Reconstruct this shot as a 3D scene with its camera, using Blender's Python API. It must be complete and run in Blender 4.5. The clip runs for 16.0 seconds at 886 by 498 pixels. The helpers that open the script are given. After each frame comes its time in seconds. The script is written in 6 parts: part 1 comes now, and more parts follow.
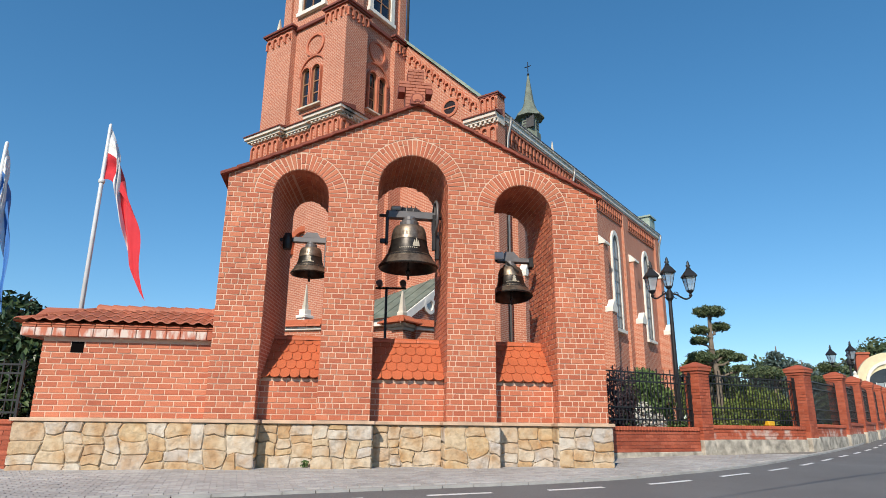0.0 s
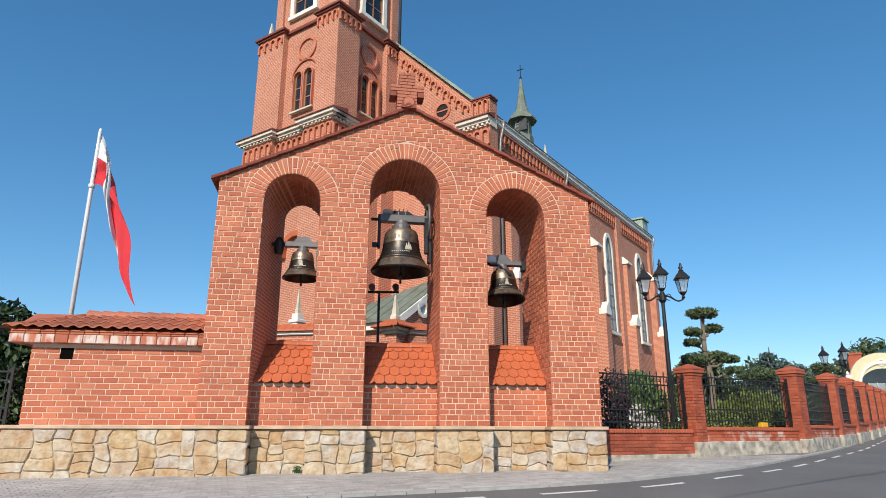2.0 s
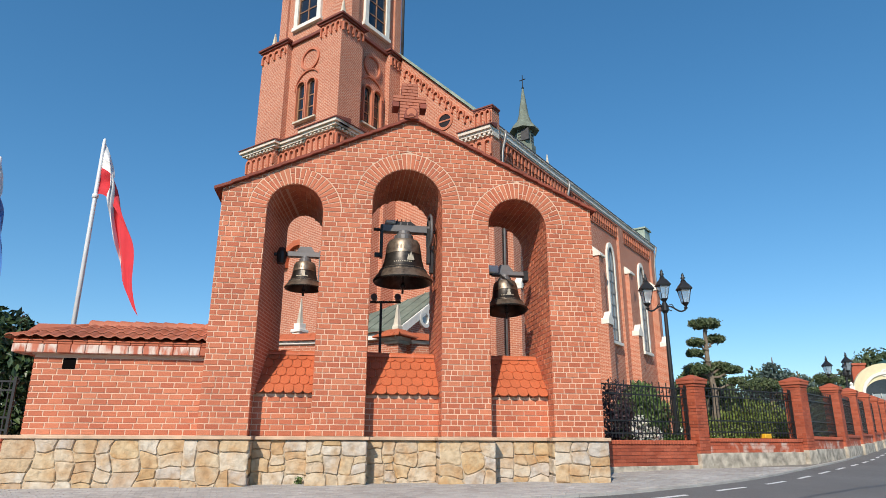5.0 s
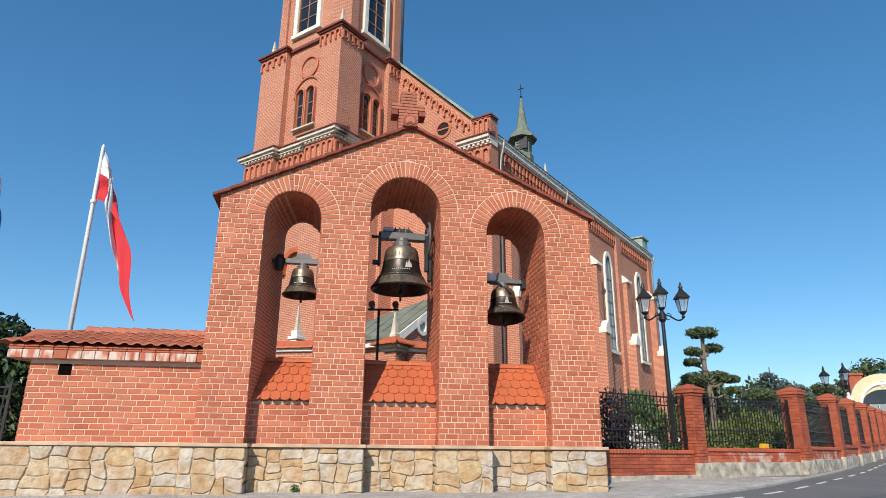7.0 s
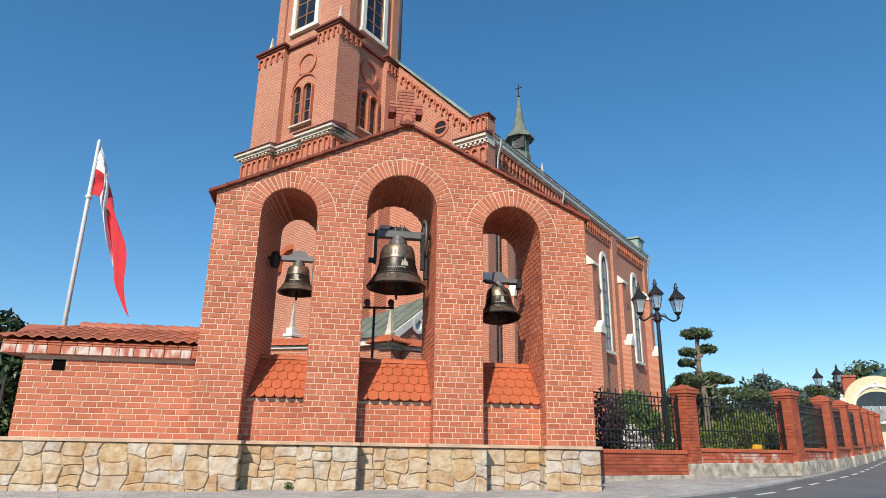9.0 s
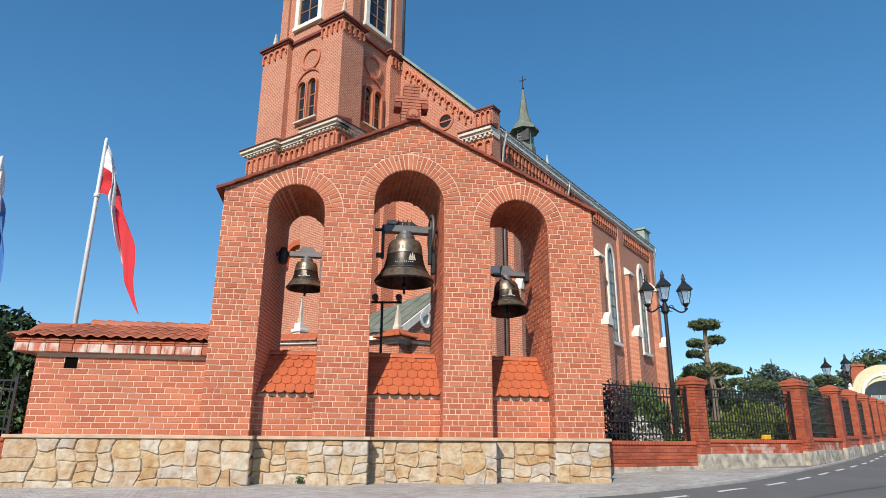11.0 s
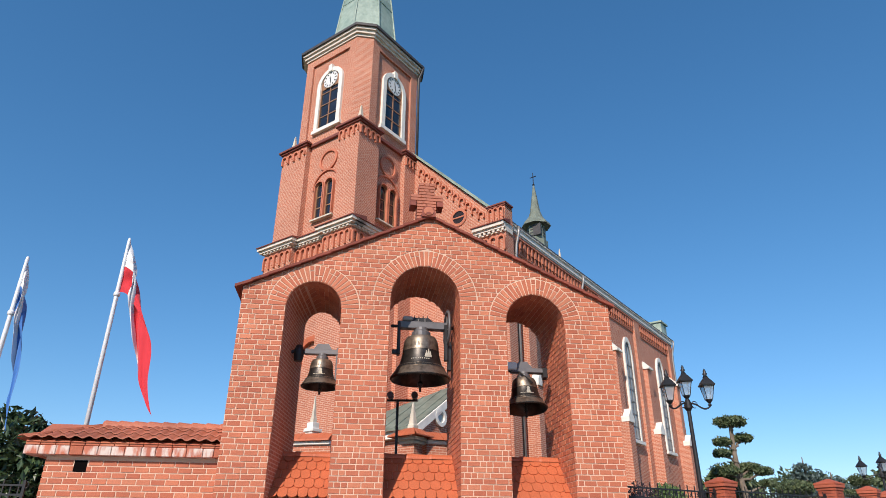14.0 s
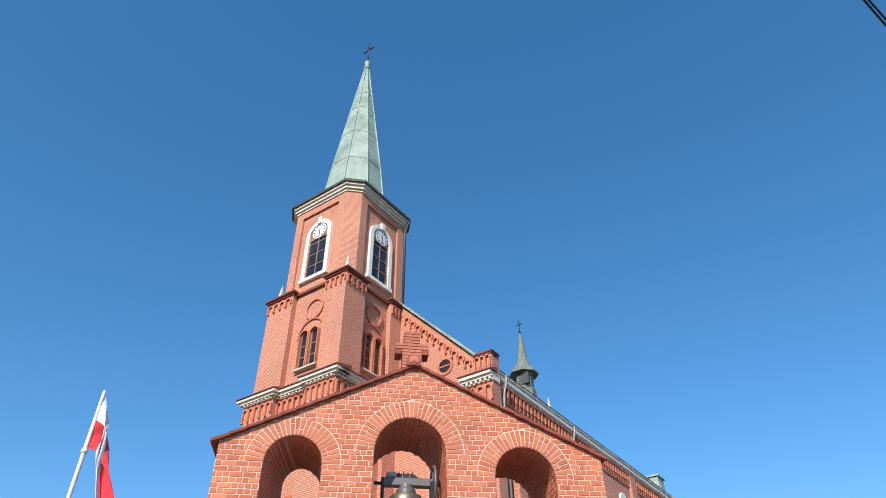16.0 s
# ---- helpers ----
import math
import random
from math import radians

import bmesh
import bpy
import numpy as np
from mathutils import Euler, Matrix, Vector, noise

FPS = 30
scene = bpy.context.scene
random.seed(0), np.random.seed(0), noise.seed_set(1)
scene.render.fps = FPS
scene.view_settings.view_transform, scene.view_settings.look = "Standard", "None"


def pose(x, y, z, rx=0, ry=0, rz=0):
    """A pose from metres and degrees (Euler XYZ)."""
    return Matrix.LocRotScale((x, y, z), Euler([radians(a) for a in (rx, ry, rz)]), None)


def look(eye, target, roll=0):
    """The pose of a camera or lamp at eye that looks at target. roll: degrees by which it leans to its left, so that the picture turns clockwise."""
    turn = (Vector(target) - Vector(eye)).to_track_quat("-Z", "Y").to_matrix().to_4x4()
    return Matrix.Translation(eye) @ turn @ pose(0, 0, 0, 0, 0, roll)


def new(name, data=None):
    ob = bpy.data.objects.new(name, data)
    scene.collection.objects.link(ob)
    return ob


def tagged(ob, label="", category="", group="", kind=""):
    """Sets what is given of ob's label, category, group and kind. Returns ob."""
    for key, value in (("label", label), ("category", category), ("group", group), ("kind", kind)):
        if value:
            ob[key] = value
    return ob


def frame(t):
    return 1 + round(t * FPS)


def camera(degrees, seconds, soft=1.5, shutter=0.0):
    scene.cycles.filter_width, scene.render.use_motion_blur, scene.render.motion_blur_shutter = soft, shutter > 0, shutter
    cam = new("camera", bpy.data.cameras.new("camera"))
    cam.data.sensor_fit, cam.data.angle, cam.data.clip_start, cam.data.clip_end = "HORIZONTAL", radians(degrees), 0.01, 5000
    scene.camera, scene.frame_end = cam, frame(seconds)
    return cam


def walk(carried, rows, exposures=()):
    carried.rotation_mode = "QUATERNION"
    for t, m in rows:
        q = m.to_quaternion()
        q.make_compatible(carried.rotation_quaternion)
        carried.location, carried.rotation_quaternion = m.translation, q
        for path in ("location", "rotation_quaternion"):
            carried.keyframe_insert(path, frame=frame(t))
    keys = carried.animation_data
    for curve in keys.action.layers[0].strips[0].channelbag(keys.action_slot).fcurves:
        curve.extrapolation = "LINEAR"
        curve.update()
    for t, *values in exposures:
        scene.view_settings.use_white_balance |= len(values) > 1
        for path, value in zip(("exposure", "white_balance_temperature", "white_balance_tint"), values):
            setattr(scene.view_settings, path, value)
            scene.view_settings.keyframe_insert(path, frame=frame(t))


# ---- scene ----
cam = camera(69.0, 16.0, 0.9)
EYE = 1.6


def gaze(x, y, z, yaw, pitch, roll):
    a, b = radians(yaw), radians(pitch)
    eye = Vector((x, y, EYE + z))
    return look(eye, eye + Vector((-math.sin(a) * math.cos(b), math.cos(a) * math.cos(b), math.sin(b))), roll)


# seconds, yaw, pitch, roll, then the sway of the eye in metres
PATH = [
    (0, -0.329, 15.596, 0.564, 0.035, 0.019, -0.039),
    (0.5, -0.541, 16.724, -0.119, 0.05, 0.039, -0.005),
    (1, -0.491, 15.289, 0.04, 0.106, 0.038, -0.011),
    (1.5, -1.077, 15.44, 0.054, 0.074, 0.045, -0.009),
    (2, -0.866, 15.882, 0.092, 0.077, 0.049, -0.024),
    (2.5, -1.134, 15.88, 0.105, 0.068, 0.042, 0.002),
    (3, -1.052, 16.337, -0.003, 0.056, 0.041, -0.02),
    (3.5, -0.913, 16.507, 0.198, 0.084, 0.048, -0.017),
    (4, -0.871, 16.55, 0.17, 0.064, 0.033, -0.005),
    (6.5, -0.432, 17.157, 0.418, 0.094, 0.022, 0.001),
    (7, -0.883, 17.404, 0.485, 0.065, 0.024, -0.012),
    (7.5, -1.258, 17.512, 0.482, 0.065, 0.042, -0.046),
    (8, -1.469, 17.164, 0.525, 0.063, 0.049, -0.032),
    (8.5, -1.356, 17.318, 0.661, 0.063, 0.042, -0.011),
    (9, -1.236, 17.286, 0.915, 0.068, 0.025, -0.012),
    (11.5, -0.564, 16.63, 0.191, 0.005, 0.001, 0.003),
    (12, -0.336, 16.726, 0.036, -0.002, 0.012, -0.005),
    (12.5, 0, 17, 0, 0, -0, 0),
    (13, 0.18, 19.138, -0.112, -0.023, -0.026, -0.006),
    (13.5, 0.443, 21.272, 0.009, -0.007, -0.048, 0.004),
    (14, 0.509, 25.025, 0.309, -0.048, -0.039, 0.027),
    (14.5, -0.655, 28.242, -1.629, -0.026, -0.045, 0.015),
    (15, -1.197, 30.455, -1.985, -0.006, -0.038, -0.007),
    (15.5, 0.448, 34.034, -0.681, -0.027, -0.005, 0.041),
    (16, -0.972, 38.129, -0.822, -0.024, -0.042, 0.021),
]
walk(cam, [(t, gaze(x, y, z, a, b, r)) for t, a, b, r, x, y, z in PATH],
     [(0.0, 0.0, 6500, 10), (12.5, 0.0, 6500, 10), (14.0, 0.03, 6450, 16), (15.0, 0.10, 6400, 21), (16.0, 0.28, 6250, 13)])

# ---- light ----
SUN_TO = Vector((-0.247, -0.770, 0.588)).normalized()
world = bpy.data.worlds.new("world")
scene.world = world
world.use_nodes = True
sky = world.node_tree.nodes.new("ShaderNodeTexSky")
sky.sky_type = "NISHITA"
sky.sun_disc = False
sky.sun_elevation = math.asin(SUN_TO.z)
sky.sun_rotation = math.atan2(SUN_TO.x, SUN_TO.y)
sky.air_density, sky.dust_density, sky.ozone_density = 0.95, 0.12, 5.0
tint = world.node_tree.nodes.new("ShaderNodeHueSaturation")
tint.inputs["Saturation"].default_value = 1.28
tint.inputs["Value"].default_value = 1.29
tint.inputs["Hue"].default_value = 0.494
soften = world.node_tree.nodes.new("ShaderNodeGamma")
soften.inputs["Gamma"].default_value = 0.82
world.node_tree.links.new(sky.outputs[0], soften.inputs["Color"])
world.node_tree.links.new(soften.outputs[0], tint.inputs["Color"])
world.node_tree.links.new(tint.outputs[0], world.node_tree.nodes["Background"].inputs[0])
world.node_tree.nodes["Background"].inputs[1].default_value = 0.15
sun_lamp = bpy.data.lights.new("sun", "SUN")
sun_lamp.energy, sun_lamp.angle, sun_lamp.color = 5.0, radians(0.5), (1.0, 0.90, 0.76)
new("sun", sun_lamp).matrix_world = look((0, 0, 60), Vector((0, 0, 60)) - SUN_TO)

# ---- materials ----


class Nodes:
    """A small builder for one node material."""

    def __init__(self, name, rough=0.7, metal=0.0):
        self.mat = bpy.data.materials.new(name)
        self.mat.use_nodes = True
        self.tree = self.mat.node_tree
        self.out = self.tree.nodes["Principled BSDF"]
        self.out.inputs["Roughness"].default_value = rough
        self.out.inputs["Metallic"].default_value = metal

    def node(self, kind, **values):
        n = self.tree.nodes.new(kind)
        for key, value in values.items():
            n.inputs[key.replace("_", " ")].default_value = value
        return n

    def link(self, a, b):
        self.tree.links.new(a, b)

    def coord(self):
        return self.node("ShaderNodeTexCoord").outputs["Object"]

    def noise(self, scale, detail=4.0, vector=None):
        n = self.node("ShaderNodeTexNoise", Scale=scale, Detail=detail)
        self.link(vector or self.coord(), n.inputs["Vector"])
        return n.outputs["Fac"]

    def ramp(self, fac, stops):
        n = self.node("ShaderNodeValToRGB")
        el = n.color_ramp.elements
        while len(el) < len(stops):
            el.new(0.5)
        for e, (p, col) in zip(el, stops):
            e.position, e.color = p, (*col, 1)
        self.link(fac, n.inputs["Fac"])
        return n.outputs["Color"]

    def mix(self, fac, a, b, mode="MIX"):
        n = self.tree.nodes.new("ShaderNodeMix")
        n.data_type, n.blend_type = "RGBA", mode
        for key, value in ((0, fac), (6, a), (7, b)):
            if isinstance(value, (int, float)):
                n.inputs[key].default_value = value
            elif isinstance(value, tuple):
                n.inputs[key].default_value = (*value, 1)
            else:
                self.link(value, n.inputs[key])
        return n.outputs[2]

    def bump(self, height, strength=0.3, distance=0.01):
        n = self.node("ShaderNodeBump", Strength=strength, Distance=distance)
        self.link(height, n.inputs["Height"])
        self.link(n.outputs["Normal"], self.out.inputs["Normal"])

    def base(self, colour):
        self.link(colour, self.out.inputs["Base Color"])
        return self


def plain(name, col, rough=0.7, metal=0.0, vary=0.18, scale=3.0, grain=60.0, bump=0.15):
    """Paint, plaster, stone or metal with stains and grain at two scales."""
    m = Nodes(name, rough, metal)
    dark = tuple(c * (1 - vary) for c in col)
    light = tuple(min(1.0, c * (1 + vary * 0.6)) for c in col)
    big = m.ramp(m.noise(scale, 5), [(0.3, dark), (0.7, light)])
    fine = m.ramp(m.noise(grain, 3), [(0.25, (0.82,) * 3), (0.75, (1.0,) * 3)])
    m.base(m.mix(0.6, big, fine, "MULTIPLY"))
    m.bump(m.noise(grain, 3), bump, 0.004)
    return m.mat


def fired(name, island, stops, grime=0.25, rough=0.75):
    """Bricks and tiles that differ one from the other."""
    m = Nodes(name, rough)
    if island:
        r = m.node("ShaderNodeNewGeometry").outputs["Random Per Island"]
    else:
        r = m.node("ShaderNodeObjectInfo").outputs["Random"]
    tone = m.ramp(r, stops)
    cloud = m.ramp(m.noise(1.3, 5), [(0.3, (1 - grime,) * 3), (0.65, (1.0,) * 3)])
    speck = m.ramp(m.noise(45.0, 4), [(0.3, (0.72,) * 3), (0.7, (1.08, 1.05, 1.05))])
    m.base(m.mix(0.8, m.mix(1.0, tone, cloud, "MULTIPLY"), speck, "MULTIPLY"))
    m.bump(m.noise(90.0, 4), 0.35, 0.006)
    return m.mat


BRICK_TONES = [(0.0, (0.49, 0.130, 0.064)), (0.35, (0.55, 0.158, 0.078)), (0.7, (0.60, 0.182, 0.090)), (1.0, (0.64, 0.220, 0.114))]
brick_single = fired("bell_brick", False, BRICK_TONES)
brick_many = fired("bell_brick_joined", True, BRICK_TONES)
mortar = plain("mortar", (0.72, 0.495, 0.365), 0.9, vary=0.16, scale=1.2)
FENCE_TONES = [(0.0, (0.38, 0.080, 0.036)), (0.5, (0.47, 0.105, 0.048)), (1.0, (0.54, 0.140, 0.072))]
fence_brick = fired("fence_brick", True, FENCE_TONES, 0.35)


def stained_brick():
    m = Nodes("lime_stained_brick", 0.85)
    tone = m.ramp(m.node("ShaderNodeNewGeometry").outputs["Random Per Island"], FENCE_TONES)
    speck = m.ramp(m.noise(45.0, 4), [(0.3, (0.72,) * 3), (0.7, (1.08, 1.05, 1.05))])
    lime = m.ramp(m.noise(2.4, 7), [(0.52, (0.0,) * 3), (0.66, (0.75,) * 3)])
    m.base(m.mix(lime, m.mix(0.8, tone, speck, "MULTIPLY"), (0.62, 0.52, 0.45)))
    m.bump(m.noise(90.0, 4), 0.35, 0.006)
    return m.mat


stained_fence_brick = stained_brick()
clay_tile = fired("clay_tile", True, [(0.0, (0.46, 0.105, 0.040)), (0.5, (0.54, 0.135, 0.052)), (1.0, (0.60, 0.165, 0.070))], 0.2, 0.6)
old_tile = fired("weathered_tile", True, [(0.0, (0.38, 0.105, 0.055)), (0.5, (0.48, 0.145, 0.075)), (1.0, (0.56, 0.20, 0.115))], 0.3, 0.6)
coping_tile = fired("coping_tile", True, [(0.0, (0.26, 0.058, 0.036)), (1.0, (0.36, 0.085, 0.050))], 0.4, 0.7)
STONES = [(0.0, (0.56, 0.47, 0.36)), (0.18, (0.56, 0.42, 0.25)), (0.34, (0.58, 0.51, 0.42)), (0.48, (0.47, 0.31, 0.15)), (0.60, (0.60, 0.53, 0.43)), (0.72, (0.50, 0.45, 0.40)), (0.86, (0.52, 0.36, 0.20)), (1.0, (0.59, 0.50, 0.38))]


def stone_material():
    m = Nodes("sandstone", 0.85)
    r = m.node("ShaderNodeObjectInfo").outputs["Random"]
    tone = m.ramp(r, STONES)
    rust = m.ramp(m.noise(3.4, 6), [(0.42, (1.0, 1.0, 1.0)), (0.66, (0.80, 0.56, 0.32))])
    dirt = m.ramp(m.noise(9.0, 6), [(0.28, (0.66, 0.64, 0.62)), (0.55, (1.0, 1.0, 1.0))])
    m.base(m.mix(0.8, m.mix(0.7, tone, rust, "MULTIPLY"), dirt, "MULTIPLY"))
    m.bump(m.noise(8.0, 9), 1.0, 0.05)
    return m.mat


sandstone = stone_material()
stone_mortar = plain("stone_mortar", (0.46, 0.38, 0.28), 0.95)
cap_stone = plain("sandstone_cap", (0.60, 0.42, 0.29), 0.85, vary=0.25)


def masonry(name, tones, joint, length=0.26, course=0.077, gap=0.010):
    """Distant brickwork: courses on any upright face of an axis-aligned body."""
    m = Nodes(name, 0.85)
    sep = m.node("ShaderNodeSeparateXYZ")
    m.link(m.coord(), sep.inputs[0])
    add = m.node("ShaderNodeMath")
    m.link(sep.outputs[0], add.inputs[0])
    m.link(sep.outputs[1], add.inputs[1])
    com = m.node("ShaderNodeCombineXYZ")
    m.link(add.outputs[0], com.inputs[0])
    m.link(sep.outputs[2], com.inputs[1])
    b = m.node("ShaderNodeTexBrick", Scale=1.0, Mortar_Size=gap, Mortar_Smooth=0.2, Bias=0.0, Brick_Width=length, Row_Height=course)
    m.link(com.outputs[0], b.inputs["Vector"])
    b.inputs["Color1"].default_value, b.inputs["Color2"].default_value = (*tones[0], 1), (*tones[1], 1)
    b.inputs["Mortar"].default_value = (*joint, 1)
    cloud = m.ramp(m.noise(0.35, 6), [(0.3, (0.78, 0.76, 0.75)), (0.7, (1.0, 1.0, 1.0))])
    speck = m.ramp(m.noise(7.0, 5), [(0.3, (0.86, 0.85, 0.85)), (0.7, (1.04, 1.03, 1.02))])
    m.base(m.mix(0.8, m.mix(0.9, b.outputs["Color"], cloud, "MULTIPLY"), speck, "MULTIPLY"))
    m.bump(b.outputs["Fac"], -0.4, 0.01)
    return m.mat


church_brick = masonry("church_brick", ((0.56, 0.190, 0.106), (0.46, 0.145, 0.080)), (0.66, 0.42, 0.31), gap=0.012)
church_trim = plain("church_moulded_brick", (0.55, 0.185, 0.105), 0.8, vary=0.2, scale=1.5, grain=14)
dark_coping = plain("dark_red_coping", (0.20, 0.055, 0.04), 0.7)
white_plaster = plain("white_plaster", (0.80, 0.77, 0.70), 0.8, vary=0.12)
cornice_paint = plain("cream_cornice_paint", (0.72, 0.64, 0.55), 0.8, vary=0.15)
cream_stone = plain("cream_stone", (0.62, 0.56, 0.45), 0.85, vary=0.2)


def copper():
    m = Nodes("green_copper", 0.55, 0.0)
    sep = m.node("ShaderNodeSeparateXYZ")
    m.link(m.coord(), sep.inputs[0])
    big = m.ramp(m.noise(0.9, 6), [(0.25, (0.17, 0.25, 0.21)), (0.5, (0.29, 0.38, 0.32)), (0.75, (0.40, 0.48, 0.41))])
    fine = m.ramp(m.noise(5.0, 6), [(0.3, (0.72, 0.74, 0.72)), (0.6, (1.0, 1.0, 1.0))])
    m.base(m.mix(0.7, big, fine, "MULTIPLY"))
    m.bump(m.noise(1.7, 4), 0.5, 0.08)
    return m.mat


patina = copper()
old_copper = plain("dull_weathered_copper", (0.185, 0.215, 0.17), 0.6, 0.1, vary=0.35, scale=2.0)
zinc = plain("grey_zinc", (0.33, 0.32, 0.31), 0.45, 0.5, vary=0.2)
gutter_grey = plain("painted_gutter", (0.50, 0.48, 0.45), 0.5, vary=0.15)
pale_gutter = plain("pale_painted_gutter", (0.72, 0.68, 0.62), 0.8, vary=0.12)
slate = plain("dark_roof", (0.07, 0.065, 0.065), 0.6, vary=0.3)
iron = plain("dark_iron", (0.035, 0.035, 0.037), 0.45, 0.5, vary=0.3)
steel = plain("grey_painted_steel", (0.16, 0.155, 0.16), 0.5, 0.4, vary=0.25)
pole_metal = plain("pale_flagpole", (0.76, 0.77, 0.78), 0.4, 0.1, vary=0.1)


def bronze(name, cols, rough):
    m = Nodes(name, rough, 0.75)
    m.base(m.ramp(m.noise(9.0, 6), [(0.3, cols[0]), (0.65, cols[1])]))
    m.bump(m.noise(40.0, 4), 0.3, 0.004)
    return m.mat


bronze_dark = bronze("dark_bronze", ((0.028, 0.026, 0.025), (0.060, 0.055, 0.050)), 0.40)
bronze_light = bronze("worn_bronze", ((0.12, 0.095, 0.075), (0.28, 0.23, 0.18)), 0.42)
relief = plain("cast_relief", (0.50, 0.44, 0.34), 0.5, 0.5)
# near-black without gloss: the shade inside a hole, put into the colour
hollow_shade = plain("dark_hollow", (0.006, 0.005, 0.005), 1.0)
hollow_shade.node_tree.nodes["Principled BSDF"].inputs["Specular IOR Level"].default_value = 0.0


def pane_glass(name, col, rough=0.08):
    m = Nodes(name, rough)
    m.base(m.ramp(m.noise(1.1, 3), [(0.35, col), (0.7, tuple(c * 1.7 + 0.004 for c in col))]))
    m.out.inputs["Specular IOR Level"].default_value = 0.7
    return m.mat


dark_glass = pane_glass("dark_window_glass", (0.012, 0.013, 0.017))
pale_glass = pane_glass("pale_window_glass", (0.20, 0.23, 0.24), 0.15)
lamp_glass = pane_glass("lantern_glass", (0.30, 0.36, 0.41), 0.1)
lamp_glass.node_tree.nodes["Principled BSDF"].inputs["Alpha"].default_value = 0.45
window_wood = plain("brown_window_bars", (0.34, 0.17, 0.09), 0.6)
white_paint = plain("white_paint", (0.78, 0.78, 0.76), 0.5, vary=0.08)


def lime_streaks():
    """Brick with patchy, downward streaks of white lime."""
    m = Nodes("lime_streaked_brick", 0.88)
    warp = m.node("ShaderNodeMapping")
    warp.inputs["Scale"].default_value = (9.0, 9.0, 2.6)
    m.link(m.coord(), warp.inputs["Vector"])
    lime = m.ramp(m.noise(1.0, 6, warp.outputs[0]), [(0.44, (0.05,) * 3), (0.60, (0.92,) * 3)])
    brick = m.ramp(m.noise(3.0, 4), [(0.35, (0.42, 0.105, 0.055)), (0.7, (0.56, 0.17, 0.09))])
    m.base(m.mix(lime, brick, (0.66, 0.56, 0.49)))
    m.bump(m.noise(60.0, 4), 0.4, 0.006)
    return m.mat


lime_wash = lime_streaks()
concrete = plain("concrete", (0.50, 0.45, 0.37), 0.9, vary=0.6, scale=4.0, grain=30.0, bump=0.4)
kerb_stone = plain("kerb_concrete", (0.40, 0.39, 0.37), 0.9, vary=0.2)


def cloth(name, col):
    m = Nodes(name, 0.8)
    m.base(m.ramp(m.noise(4.0, 3), [(0.3, tuple(c * 0.9 for c in col)), (0.7, col)]))
    m.out.inputs["Sheen Weight"].default_value = 0.2
    return m.mat


flag_red = cloth("red_flag_cloth", (0.62, 0.022, 0.035))
flag_white = cloth("white_flag_cloth", (0.74, 0.74, 0.74))
flag_blue = cloth("blue_flag_cloth", (0.035, 0.16, 0.46))


def asphalt():
    m = Nodes("asphalt", 0.85)
    big = m.ramp(m.noise(0.5, 6), [(0.3, (0.125, 0.120, 0.116)), (0.7, (0.165, 0.160, 0.155))])
    fine = m.ramp(m.noise(120.0, 3), [(0.3, (0.6, 0.6, 0.6)), (0.7, (1.25, 1.25, 1.25))])
    m.base(m.mix(0.8, big, fine, "MULTIPLY"))
    m.bump(m.noise(140.0, 3), 0.5, 0.006)
    return m.mat


road_asphalt = asphalt()


def paver():
    m = Nodes("concrete_paver", 0.9)
    r = m.node("ShaderNodeNewGeometry").outputs["Random Per Island"]
    tone = m.ramp(r, [(0.0, (0.36, 0.34, 0.325)), (0.5, (0.42, 0.40, 0.385)), (1.0, (0.48, 0.46, 0.44))])
    cloud = m.ramp(m.noise(0.7, 6), [(0.3, (0.75, 0.74, 0.73)), (0.65, (1.0, 1.0, 1.0))])
    m.base(m.mix(1.0, tone, cloud, "MULTIPLY"))
    m.bump(m.noise(60.0, 4), 0.4, 0.006)
    return m.mat


paver_grey = paver()
sand_joint = plain("sand_joint", (0.22, 0.20, 0.17), 0.95)


def leafage(name, stops, rough=0.6):
    m = Nodes(name, rough)
    r = m.node("ShaderNodeNewGeometry").outputs["Random Per Island"]
    m.base(m.ramp(r, stops))
    m.out.inputs["Subsurface Weight"].default_value = 0.0
    return m.mat


def greens(a, b, c):
    return [(0.0, a), (0.5, b), (1.0, c)]


pine_green = leafage("pine_needles", greens((0.035, 0.060, 0.026), (0.070, 0.105, 0.042), (0.13, 0.155, 0.065)))
spruce_blue = leafage("blue_spruce_needles", greens((0.035, 0.065, 0.060), (0.065, 0.105, 0.095), (0.11, 0.16, 0.145)))
shrub_green = leafage("shrub_leaves", greens((0.040, 0.080, 0.022), (0.085, 0.150, 0.040), (0.16, 0.23, 0.07)))
laurel_green = leafage("glossy_laurel_leaves", greens((0.020, 0.042, 0.016), (0.042, 0.075, 0.026), (0.08, 0.12, 0.045)), 0.35)
hedge_green = leafage("yellow_green_leaves", greens((0.07, 0.11, 0.02), (0.14, 0.19, 0.035), (0.22, 0.26, 0.05)))
plum_leaf = leafage("dark_plum_leaves", greens((0.028, 0.014, 0.020), (0.05, 0.026, 0.035), (0.08, 0.045, 0.055)))
wood_green = leafage("woodland_leaves", greens((0.025, 0.045, 0.018), (0.05, 0.080, 0.030), (0.09, 0.12, 0.045)))
bark = plain("grey_bark", (0.20, 0.16, 0.12), 0.9, vary=0.35, scale=8.0)
earth = plain("grassy_earth", (0.10, 0.11, 0.045), 0.95, vary=0.4, scale=1.0, grain=25.0)
villa_wall = plain("cream_render", (0.72, 0.64, 0.42), 0.85, vary=0.08)
villa_roof = plain("green_roof_sheet", (0.035, 0.10, 0.06), 0.5, vary=0.2)
yellow_box = plain("yellow_plastic", (0.75, 0.42, 0.02), 0.5)
